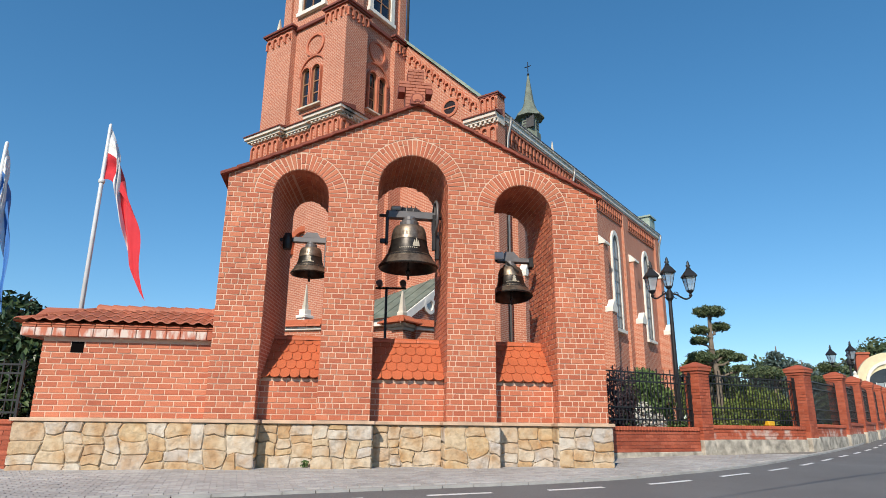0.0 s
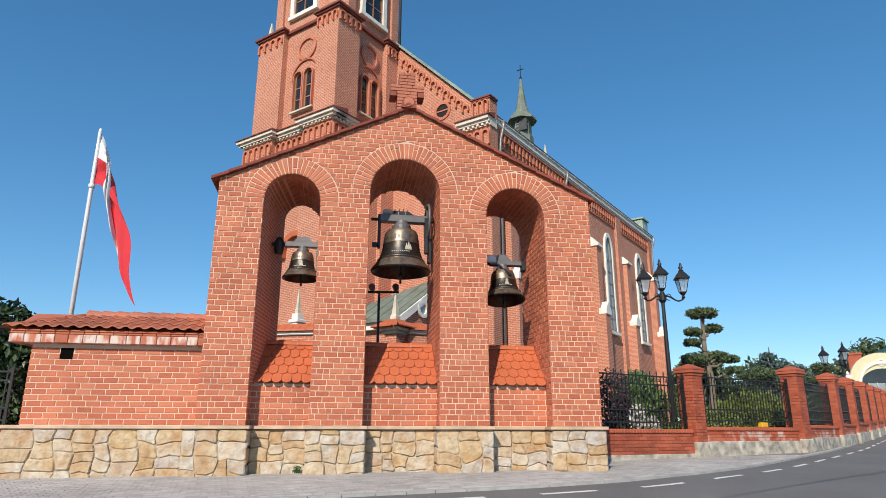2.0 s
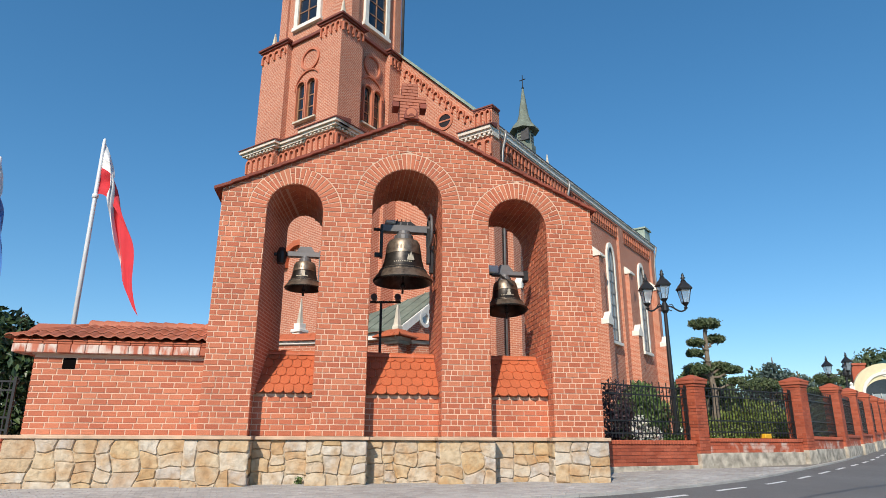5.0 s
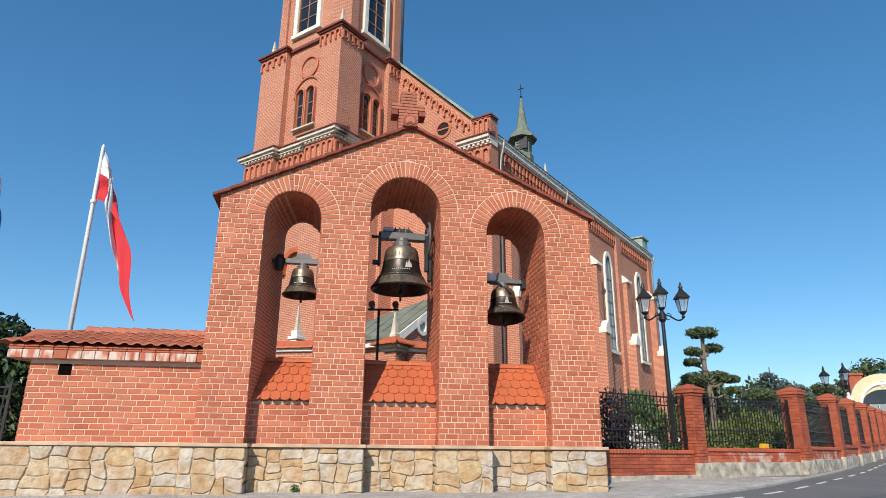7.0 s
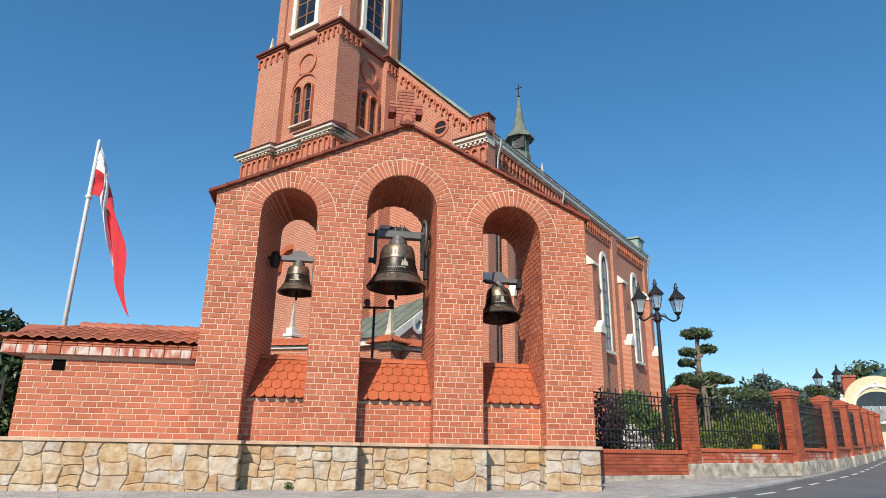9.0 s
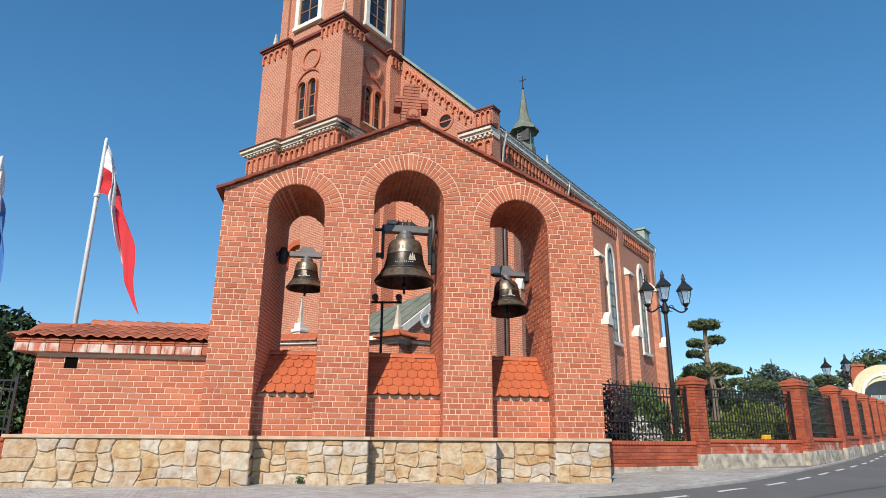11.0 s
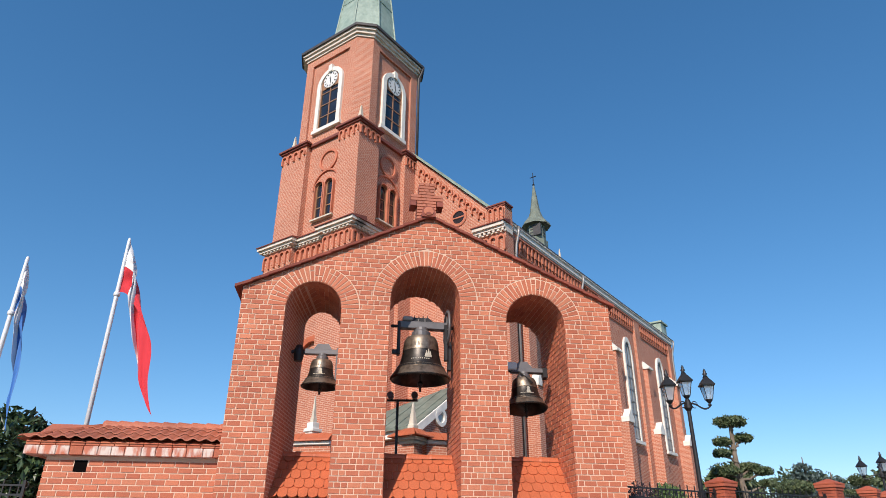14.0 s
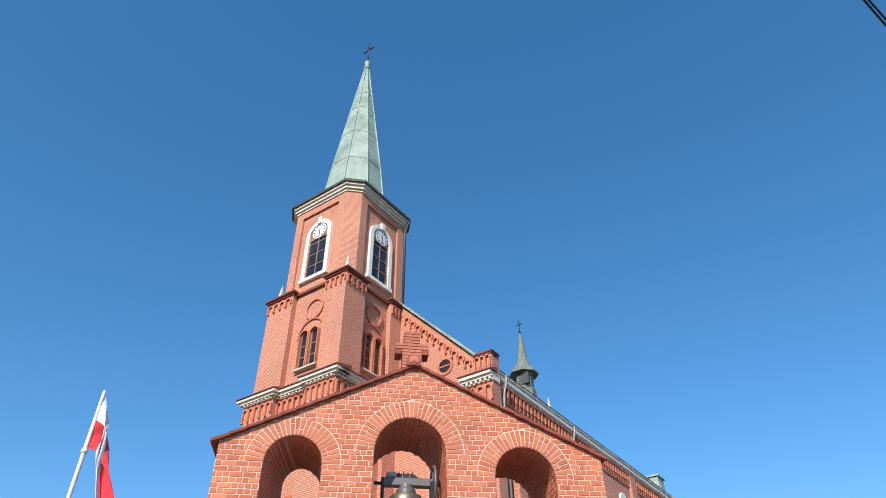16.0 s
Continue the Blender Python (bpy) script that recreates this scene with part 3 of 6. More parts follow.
# recessed sill walls with tiled weatherings in the three openings
REC = 0.40
for c, r, s in ARCHES:
    part("sill_wall", Geo().box(c - r - 0.005, c + r + 0.005, REC + 0.010, 1.9, FOOT - 0.02, 2.52), mortar, gable, "low brick wall closing the arch")
    for i in range(7):
        z0 = FOOT + i * COURSE + 0.010
        z1 = z0 + COURSE - 0.020
        x = c - r - 0.26 + (0.13 if i % 2 else 0.03)
        while x < c + r:
            p, q = max(x, c - r + 0.012), min(x + 0.241, c + r - 0.012)
            if q - p > 0.03:
                bricks.slab([(p, REC + 0.010, z0), (q, REC + 0.010, z0), (q, REC + 0.010, z1), (p, REC + 0.010, z1)], FRONT, 0.011, 0.005)
            x += 0.26
    # beaver-tail tiles
    y_low, z_low, y_top, z_top = 0.30, 2.515, 1.18, 3.44
    slope = Vector((0, y_top - y_low, z_top - z_low))
    length = slope.length
    slope.normalize()
    out = Vector((0, -slope.z, slope.y))
    part("weathering_bed", Geo().prism([(y_low + 0.14, z_low + 0.0), (y_top, z_top - 0.05), (1.98, 2.6), (1.9, 2.45), (0.44, 2.45)], c - r + 0.006, c + r - 0.006, "x"), mortar, gable)
    rows, w = 5, (2 * r - 0.02) / round(2 * r / 0.215)
    for j in range(rows):
        t0 = length * j / rows
        x = c - r + 0.01 - (w / 2 if j % 2 else 0)
        while x < c + r - 0.02:
            p, q = max(x + 0.004, c - r + 0.006), min(x + w - 0.004, c + r - 0.006)
            if q - p > 0.03:
                base = Vector((0, y_low, z_low)) + slope * t0
                mid_u, half = (p + q) / 2, (q - p) / 2
                edge = [(mid_u + half * math.cos(math.pi + math.pi * k / 6), 0.085 * (1 - math.sin(math.pi * k / 6)) if half > 0.06 else 0.0) for k in range(7)]
                poly = [(e, tt) for e, tt in edge] + [(q, length / rows + 0.06), (p, length / rows + 0.06)]
                top = [base + slope * tt + out * (0.034 - 0.07 * tt) + Vector((e, 0, 0)) for e, tt in poly]
                bot = [v - out * 0.018 for v in top]
                tile = Geo()
                n = len(top)
                tile.add(top + bot, [tuple(range(n))] + [(k, (k + 1) % n, n + (k + 1) % n, n + k) for k in range(n)])
                part("roof_tile", tile, clay_tile, gable)
            x += w
    x = c - r + 0.01
    n_ridge = 3
    for j in range(n_ridge):
        a, b = x + (2 * r - 0.02) * j / n_ridge, x + (2 * r - 0.02) * (j + 1) / n_ridge - 0.004
        g = Geo()
        k = 7
        ring = [(math.cos(math.pi * i / (k - 1)), math.sin(math.pi * i / (k - 1))) for i in range(k)]
        vs = []
        for e, rad in ((a, 0.10), (a + 0.05, 0.115), (b, 0.098)):
            vs += [(e, y_top + rad * cc, z_top - 0.05 + rad * ss) for cc, ss in ring]
        g.add(vs, [(q * k + i, q * k + i + 1, (q + 1) * k + i + 1, (q + 1) * k + i) for q in range(2) for i in range(k - 1)] + [tuple(range(k)), tuple(range(2 * k, 3 * k))])
        part("ridge_tile", g, clay_tile, gable)
part("brickwork", bricks, brick_many, gable, "orange-red bricks with pale raised joints", kind="stuff")

# the first opening narrows towards its back: a splayed brick lining
c1, r1, s1 = ARCHES[0]
rc, rr2, rs = -2.26, 0.44, 6.46


def arch_line(c, r, s, foot, n=20):
    return [(c - r, foot), (c - r, (foot + s) / 2)] + [(c + r * math.cos(math.pi - math.pi * i / n), s + r * math.sin(math.pi * i / n)) for i in range(n + 1)] + [(c + r, (foot + s) / 2), (c + r, foot)]


front_line, rear_line, outer_line = arch_line(c1, r1 - 0.004, s1, 2.5), arch_line(rc, rr2, rs, 2.5), arch_line(c1, r1, s1, 2.5)
n = len(front_line)
lining = Geo()
lining.add([(u, 0.03, z) for u, z in front_line] + [(u, 1.99, z) for u, z in rear_line] + [(u, 1.995, z) for u, z in outer_line],
           [(i, i + 1, n + i + 1, n + i) for i in range(n - 1)] + [(n + i, n + i + 1, 2 * n + i + 1, 2 * n + i) for i in range(n - 1)])
part("splayed_lining", lining, church_brick, gable, "brick reveal narrowing towards the back of the arch")

# tiled gable roof: verge tiles stepping up both slopes, ridge cap and brick cross
for side in (-1, 1):
    foot_u = U0 - 0.16 if side < 0 else U1 + 0.10
    run_u, rise = APEX - foot_u, TOP - gable_z(U0 if side < 0 else U1)
    n = 13
    for k in range(n):
        t0, t1 = k / n, (k + 1.12) / n
        zf = lambda t: EAVE - 0.04 + (TOP + 0.03 - EAVE + 0.04) * t
        ua, ub = foot_u + run_u * t0, foot_u + run_u * min(t1, 1.0)
        za, zb = zf(t0) + 0.045, zf(min(t1, 1.0)) + 0.005
        g = Geo()
        g.add([(ua, -0.09, za - 0.06), (ub, -0.09, zb - 0.04), (ub, THICK + 0.09, zb - 0.04), (ua, THICK + 0.09, za - 0.06),
               (ua, -0.10, za), (ub, -0.10, zb + 0.015), (ub, THICK + 0.10, zb + 0.015), (ua, THICK + 0.10, za)],
              [(3, 2, 1, 0), (4, 5, 6, 7), (0, 1, 5, 4), (1, 2, 6, 5), (2, 3, 7, 6), (3, 0, 4, 7)])
        part("verge_tile", g, coping_tile, gable)
ridge = Geo()
ring = [(0.155 * math.cos(math.pi * i / 10), 0.155 * math.sin(math.pi * i / 10) + TOP + 0.10) for i in range(11)]
ridge.prism([(APEX - 0.05 + x, z) for x, z in ring] + [(APEX - 0.205, TOP - 0.02), (APEX + 0.105, TOP - 0.02)], -0.14, THICK + 0.14)
part("ridge_cap", ridge, coping_tile, gable, "half-round clay ridge cap")
part("ridge_end", Geo().prism([(APEX - 0.05 + 0.115 * math.cos(math.tau * i / 16), TOP + 0.115 + 0.115 * math.sin(math.tau * i / 16)) for i in range(16)], -0.155, -0.10), church_trim, gable, "round brick plug under the ridge cap")
# solid darker plate: the shade of the hollow ridge tile, set as colour
part("ridge_hollow", Geo().prism([(APEX - 0.05 + 0.07 * math.cos(math.pi * i / 10), TOP + 0.03 + 0.06 * math.sin(math.pi * i / 10)) for i in range(11)], -0.165, -0.14), coping_tile, gable, "dark hollow of the ridge cap")

bell_cross = thing("brick_cross", "stepped red brick cross on the gable ridge", "cross", BELL @ pose(0.08, 1.0, 0))
part("shaft", Geo().box(-0.19, 0.19, -0.18, 0.18, 8.70, 10.06, 0.01), church_trim, bell_cross)
part("shaft_core", Geo().box(-0.34, 0.34, -0.16, 0.16, 9.56, 9.72, 0.01), church_trim, bell_cross)
# courses of thin bricks with raked joints; the two at the arms run wider
for k in range(12):
    z = 9.04 + 0.086 * k
    half = 0.41 if k in (6, 7) else 0.245 if k < 6 else 0.20
    cuts = [-half, -half * 0.33, half * 0.33, half] if k % 2 else [-half, 0.0, half]
    for u0, u1 in zip(cuts, cuts[1:]):
        part("brick", Geo().box(u0 + 0.004, u1 - 0.004, -0.20, 0.20, z + 0.005, z + 0.081, 0.006), old_tile, bell_cross)
for side in (-1, 1):
    part("arm_block", Geo().box(*sorted((side * 0.255, side * 0.415)), -0.205, 0.15, 9.41, 9.545, 0.006), coping_tile, bell_cross, "dark brown brick under the arm")

# ---- stone plinths ----


def stone_field(parent, u0, u1, y, z0, z1, seed, cell=0.50):
    """Rough squared stones with wandering joints on an upright face."""
    rg = random.Random(seed)
    cells, todo = [], [(u0, u1, z0, z1)]
    while todo:
        a, b, c, d = todo.pop()
        w, h = b - a, d - c
        if w > rg.uniform(0.42, 0.85) * cell / 0.5 and w > h * 0.9:
            k = a + w * rg.uniform(0.36, 0.64)
            todo += [(a, k, c, d), (k, b, c, d)]
        elif h > rg.uniform(0.26, 0.52):
            k = c + h * rg.uniform(0.36, 0.64)
            todo += [(a, b, c, k), (a, b, k, d)]
        elif w > 0.62:
            k = a + w * rg.uniform(0.4, 0.6)
            todo += [(a, k, c, d), (k, b, c, d)]
        else:
            cells.append((a, b, c, d))

    def warp(u, z):
        """Joints wander, but meet; the block's outline stays true."""
        fade = max(0.0, min(1.0, (u - u0) / 0.12, (u1 - u) / 0.12, (z - z0) / 0.12, (z1 - z) / 0.12))
        p = Vector((u * 2.3, z * 2.3, seed * 7.1))
        return (u + fade * 0.13 * noise.noise(p), y, z + fade * 0.11 * noise.noise(p + Vector((31, 5, 9))))
    for a, b, c, d in cells:
        j = 0.0045
        e = min(b - a, d - c) * rg.uniform(0.10, 0.24)
        rim = [(a + e, c), ((a + b) / 2, c), (b - e, c), (b - 0.3 * e, c + 0.3 * e), (b, c + e), (b, (c + d) / 2), (b, d - e), (b - 0.3 * e, d - 0.3 * e),
               (b - e, d), ((a + b) / 2, d), (a + e, d), (a + 0.3 * e, d - 0.3 * e), (a, d - e), (a, (c + d) / 2), (a, c + e), (a + 0.3 * e, c + 0.3 * e)]
        pts = [Vector(warp(*p)) for p in rim]
        mid = sum(pts, Vector()) / len(pts)
        pts = [p + (mid - p).normalized() * j * 1.3 for p in pts]
        g = Geo().slab(pts, (0, -1, 0), rg.uniform(0.018, 0.045), rg.uniform(0.012, 0.026))
        part("stone", g, sandstone, parent)
    return parent


def plinth_block(parent, u0, u1, y0, y1, seed, sides=True, top=1.625, cell=0.50):
    part("plinth_core", Geo().box(u0 + 0.02, u1 - 0.02, y0, y1, 0.45, top), stone_mortar, parent, "grey mortared core of the plinth")
    stone_field(parent, u0, u1, y0, 0.62, top, seed, cell)
    if sides:
        for u, side in ((u0 + 0.02, -1), (u1 - 0.02, 1)):
            for k in range(3):
                g = Geo()
                za, zb = 0.65 + (top - 0.65) * k / 3 + 0.012, 0.65 + (top - 0.65) * (k + 1) / 3 - 0.012
                g.slab([(u, y0 + 0.01, za), (u, min(y1, y0 + 0.42), za + 0.02), (u, min(y1, y0 + 0.40), zb), (u, y0 + 0.01, zb - 0.02)], (side, 0, 0), 0.03, 0.02)
                part("stone", g, sandstone, parent)


def cap(parent, u0, u1, y0, y1, z=1.63):
    part("capstone", Geo().box(u0, u1, y0, y1, z, z + 0.065, 0.008), cap_stone, parent, "smooth pinkish sandstone cap")


part("plinth_core", Geo().box(-3.95, 4.25, 0.52, THICK, 0.45, 1.64), stone_mortar, gable, "grey mortared core of the plinth")
for i, (a, b) in enumerate(PIERS):
    wide0, wide1 = a - (0.19 if i == 0 else 0.05), b + 0.07
    plinth_block(gable, wide0, wide1, -0.02, 0.5, 20 + i)
    cap(gable, wide0 - 0.04, wide1 + 0.03, -0.10, 0.45)
for i in range(3):
    a, b = PIERS[i][1] + 0.07, PIERS[i + 1][0] - 0.05
    plinth_block(gable, a, b, 0.36, 0.6, 40 + i, False)
    cap(gable, a + 0.034, b - 0.044, 0.27, 0.62)

# ---- low wall beside the gable ----
low = thing("boundary_wall", "low red brick wall with a clay tiled hipped top on a stone base", "wall", BELL)
L0, L1, LY = -7.05, U0 + 0.02, 0.20
part("wall_core", Geo().box(L0 + 0.01, L1, LY + 0.01, 1.7, FOOT - 0.04, 3.30), mortar, low, "pale mortared core of the brick wall")
lb = Geo()
hole = (-6.53, -6.30, FOOT + 11 * COURSE, FOOT + 13 * COURSE - 0.01)
for i in range(13):
    z0 = FOOT + i * COURSE + 0.010
    z1 = z0 + COURSE - 0.020
    x = L0 - (0.0, 0.13, 0.07, 0.19)[i % 4]
    while x < L1:
        p, q = max(x, L0), min(x + 0.241, L1 - 0.015)
        x += 0.26
        if q - p < 0.03:
            continue
        spans = [(p, q)]
        if q > hole[0] and p < hole[1] and z1 > hole[2] and z0 < hole[3]:
            spans = [(p, min(q, hole[0])), (max(p, hole[1]), q)]
        for p, q in spans:
            if q - p > 0.03:
                lb.slab([(p, LY + 0.01, z0), (q, LY + 0.01, z0), (q, LY + 0.01, z1), (p, LY + 0.01, z1)], FRONT, 0.009 + rng.uniform(-0.002, 0.002), 0.004)
    y = LY + 0.012
    while y < 1.66:
        lb.slab([(L0 + 0.01, y, z0), (L0 + 0.01, y + 0.241, z0), (L0 + 0.01, y + 0.241, z1), (L0 + 0.01, y, z1)], (-1, 0, 0), 0.010, 0.005)
        y += 0.26
part("brickwork", lb, brick_many, low, "orange-red bricks with pale joints", kind="stuff")
# no hole is cut; a flat black plate paints its inner shade
part("vent_hole", Geo().box(hole[0], hole[1], LY + 0.004, LY + 0.03, hole[2], hole[3]), hollow_shade, low, "dark square vent hole")
x = L0 - 0.36
k = 0
while x < L1 - 0.05:
    w = rng.choice((0.20, 0.24, 0.26, 0.30))
    part("corbel_brick", Geo().box(x, min(x + w - 0.012, L1), LY - 0.15, LY + 0.35, 3.20, 3.36, 0.008), lime_wash if rng.random() < 0.8 else brick_single, low)
    x += w
part("corbel_bed", Geo().box(L0 - 0.33, L1, LY - 0.10, 1.8, 3.215, 3.44), church_trim, low)
x = L0 - 0.36
while x < L1 - 0.05:
    part("corbel_brick", Geo().box(x, min(x + 0.25, L1), LY - 0.13, LY + 0.30, 3.372, 3.45, 0.006), brick_single, low)
    x += 0.262
# pantiles in three rows, hipped at the free end
EY, EZ, RY, RZ = LY - 0.20, 3.48, 0.95, 3.89
hip_u0, hip_u1 = L0 - 0.50, L0 + 0.72
pan_w = 0.235


def pantile(u, t0, t1, uu0, uu1):
    """One S-tile between two heights of the slope; its upper end may lean with the hip."""
    g = Geo()
    prof = [(i / 6, 0.034 * math.sin(math.pi * min(i / 6, 0.62) / 0.62) if i / 6 < 0.62 else -0.012 * math.sin(math.pi * (i / 6 - 0.62) / 0.38)) for i in range(7)]
    vs = []
    for dz in (0.0, -0.016):
        for t, (a, b), lift in ((t0, uu0, 0.035), (t1, uu1, 0.0)):
            for s, h in prof:
                vs.append((a + (b - a) * s, EY + (RY - EY) * t, EZ + (RZ - EZ) * t + h + lift + dz))
    n = 7
    fs = [(i, i + 1, n + i + 1, n + i) for i in range(n - 1)] + [(2 * n + i, 3 * n + i, 3 * n + i + 1, 2 * n + i + 1) for i in range(n - 1)]
    fs += [(i, 2 * n + i, 2 * n + i + 1, i + 1) for i in range(n - 1)]
    g.add(vs, fs)
    return g


for j in range(3):
    t0, t1 = j / 3, (j + 1.15) / 3
    u = hip_u0
    while u < L1 - 0.02:
        lim0 = hip_u0 + (hip_u1 - hip_u0) * t0
        lim1 = hip_u0 + (hip_u1 - hip_u0) * min(t1, 1)
        a, b = u, min(u + pan_w, L1)
        if b > lim0 + 0.05:
            part("roof_tile", pantile(u, t0, min(t1, 1.02), (max(a, lim0), b), (max(a, lim1), max(b, lim1 + 0.02))), old_tile, low)
        u += pan_w
# the hip end and the rear slope
for j in range(4):
    ta, tb = j / 4, (j + 1) / 4
    g = Geo()
    ya, yb = EY + (2 * RY - 2 * EY) * ta, EY + (2 * RY - 2 * EY) * tb - 0.01
    g.add([(hip_u0, ya, EZ), (hip_u0, yb, EZ), (hip_u1, RY, RZ), (hip_u0, ya, EZ - 0.02), (hip_u0, yb, EZ - 0.02)], [(0, 1, 2), (0, 3, 4, 1)])
    part("hip_tile", g, old_tile, low)
part("rear_slope", Geo().prism([(RY, RZ), (2 * RY - EY, EZ), (2 * RY - EY, EZ - 0.05), (EY + 0.05, EZ - 0.06)], hip_u0 + 0.15, L1, "x"), old_tile, low)
u = hip_u1 - 0.05
while u < L1 - 0.05:
    e = min(u + 0.30, L1 + 0.05)
    g = Geo()
    ring = [(math.cos(math.pi * i / 8), math.sin(math.pi * i / 8)) for i in range(9)]
    vs = []
    for q, rad in ((u - 0.03, 0.120), (u, 0.135), (e, 0.105)):
        vs += [(q, RY + rad * cc, RZ - 0.035 + rad * ss) for cc, ss in ring]
    g.add(vs, [(q * 9 + i, q * 9 + i + 1, (q + 1) * 9 + i + 1, (q + 1) * 9 + i) for q in range(2) for i in range(8)] + [tuple(range(9)), tuple(range(18, 27))])
    part("ridge_tile", g, old_tile, low)
    u += 0.285
plinth_block(low, L0 - 0.25, U0 - 0.20, LY - 0.06, 1.9, 61, False, cell=0.60)
cap(low, L0 - 0.29, U0 - 0.235, LY - 0.12, 1.9)

# ---- bells ----


def bell_shape(d):
    """Profile of a bell with mouth diameter d, mouth at height 0."""
    k = d / 2
    return [(0.97 * k, 0.0), (1.0 * k, 0.03 * d), (0.92 * k, 0.09 * d), (0.80 * k, 0.17 * d), (0.715 * k, 0.25 * d), (0.65 * k, 0.36 * d), (0.60 * k, 0.47 * d), (0.57 * k, 0.585 * d), (0.55 * k, 0.66 * d), (0.49 * k, 0.715 * d), (0.32 * k, 0.74 * d), (0.12 * k, 0.745 * d)]


def bell(u, y, z, d, label, tilt=0.0, beam=(), relief_kind=0):
    b = thing("bell", label, "bell", BELL @ pose(u, y, z, tilt, 0, 0), group="bells in the arches")
    prof = bell_shape(d)
    inner = [(r * 0.9, zz - 0.02 * d) for r, zz in prof[3:]][::-1] + [(0.90 * d / 2, 0.02 * d), (0.96 * d / 2, 0.0)]
    part("body", Geo().lathe(inner + prof, n=40, close=False), bronze_dark, b, "dark bronze body", smooth=True)
    part("lip_band", Geo().lathe([(r + 0.004, zz) for r, zz in prof[1:4]], n=40, close=False), bronze_light, b, "worn golden bronze lip", smooth=True)
    part("crown_band", Geo().lathe([(r + 0.004, zz) for r, zz in prof[6:10]], n=40, close=False), bronze_light, b, "golden ornamental band under the crown", smooth=True)
    for zz, r in ((0.175, 0.795), (0.215, 0.752), (0.475, 0.60)):
        part("moulding", Geo().lathe([(r * d / 2 + 0.001, zz * d - 0.008), (r * d / 2 + 0.013, zz * d), (r * d / 2 + 0.001, zz * d + 0.008)], n=40, close=False), bronze_light, b, smooth=True)
    beads = Geo()
    for k in range(48):
        a = math.tau * k / 48
        rr = 0.772 * d / 2 + 0.004
        beads.box(rr * math.cos(a) - 0.009, rr * math.cos(a) + 0.009, rr * math.sin(a) - 0.009, rr * math.sin(a) + 0.009, 0.185 * d, 0.205 * d)
    part("bead_row", beads, bronze_dark, b, "row of raised dark ornament", kind="stuff")
    leafs = Geo()
    for k in range(28):
        a = math.tau * k / 28
        rr = 0.578 * d / 2 + 0.002
        c, e = math.cos(a), math.sin(a)
        leafs.add([(rr * 1.03 * math.cos(a + q * 0.08), rr * 1.03 * math.sin(a + q * 0.08), (0.56 + h) * d) for q, h in ((-1, -0.03), (1, -0.03), (0, 0.05))], [(0, 1, 2)])
    part("leaf_frieze", leafs, bronze_light, b, "frieze of cast leaves", kind="stuff")
    part("clapper", Geo().tube([(0, 0, 0.5 * d), (0, 0, -0.18 * d)], 0.026, 8).lathe([(0.02, -0.10 * d), (0.045 * d, -0.075 * d), (0.05 * d, -0.04 * d), (0.02 * d, 0.0)], n=12), iron, b, "dark iron clapper below the mouth", smooth=True)
    # raised ornament on the waist
    g = Geo()
    for i in range(9):
        a = -math.pi / 2 - 0.42 + 0.84 * i / 8 - 0.12
        rr = 0.675 * d / 2
        g.box(rr * math.cos(a) - 0.012, rr * math.cos(a) + 0.012, rr * math.sin(a) - 0.02, rr * math.sin(a) + 0.02, 0.285 * d, 0.300 * d)
    rr = 0.665 * d / 2
    if relief_kind == 1:
        for du, h, w in ((-0.05, 0.13, 0.035), (0.0, 0.17, 0.04), (0.045, 0.11, 0.03)):
            g.prism([(0.09 * d + 0.7 * (du - w) * d, 0.335 * d), (0.09 * d + 0.7 * (du + w) * d, 0.335 * d), (0.09 * d + 0.7 * (du + w * 0.2) * d, 0.335 * d + 0.75 * h * d)], -rr - 0.012, -rr + 0.10)
        g.box(0.035 * d, 0.15 * d, -rr - 0.01, -rr + 0.1, 0.320 * d, 0.335 * d)
    else:
        g.prism([(0.0, 0.29 * d), (0.05 * d, 0.30 * d), (0.035 * d, 0.355 * d), (0.025 * d, 0.385 * d), (0.038 * d, 0.415 * d), (0.0, 0.455 * d), (-0.036 * d, 0.42 * d), (-0.028 * d, 0.385 * d), (-0.045 * d, 0.35 * d), (-0.05 * d, 0.30 * d)], -rr - 0.010, -rr + 0.10)
    part("relief", g, relief, b, "pale cast relief and a line of raised lettering bars")
    # crown block and yoke
    top = 0.745 * d
    part("crown", Geo().lathe([(0.16 * d, top - 0.02), (0.16 * d, top + 0.07 * d), (0.12 * d, top + 0.10 * d), (0.12 * d, top + 0.15 * d)], n=16), steel, b, "grey steel crown clamp")
    zb = top + 0.13 * d
    return b, zb


def bolts(b, zb, s):
    for du in (-0.06, 0.06):
        part("bolt", Geo().tube([(du * 1.3, -0.07, zb - 0.05), (du * 1.3, -0.07, zb + s)], 0.014, 6), steel, b)


big, zb = bell(0.02, 0.95, 5.04, 1.36, "large bronze bell with a sailing-ship relief on a steel yoke", relief_kind=1)
part("yoke", Geo().box(-0.50, 0.66, -0.10, 0.10, zb, zb + 0.17, 0.012), steel, big, "grey steel yoke beam")
part("yoke_plate", Geo().prism([(-0.34, zb + 0.17), (0.30, zb + 0.17), (0.16, zb + 0.27), (-0.20, zb + 0.27)], -0.05, 0.05), iron, big)
part("side_plate", Geo().box(-0.545, -0.48, -0.09, 0.09, zb - 0.62, zb + 0.17, 0.01).box(-0.66, -0.48, -0.05, 0.05, zb - 0.60, zb - 0.50, 0.008), iron, big, "dark hanging side plate")
part("motor", Geo().box(-0.44, -0.20, -0.10, 0.08, zb + 0.19, zb + 0.29, 0.03), gutter_grey, big, "pale grey motor housing")
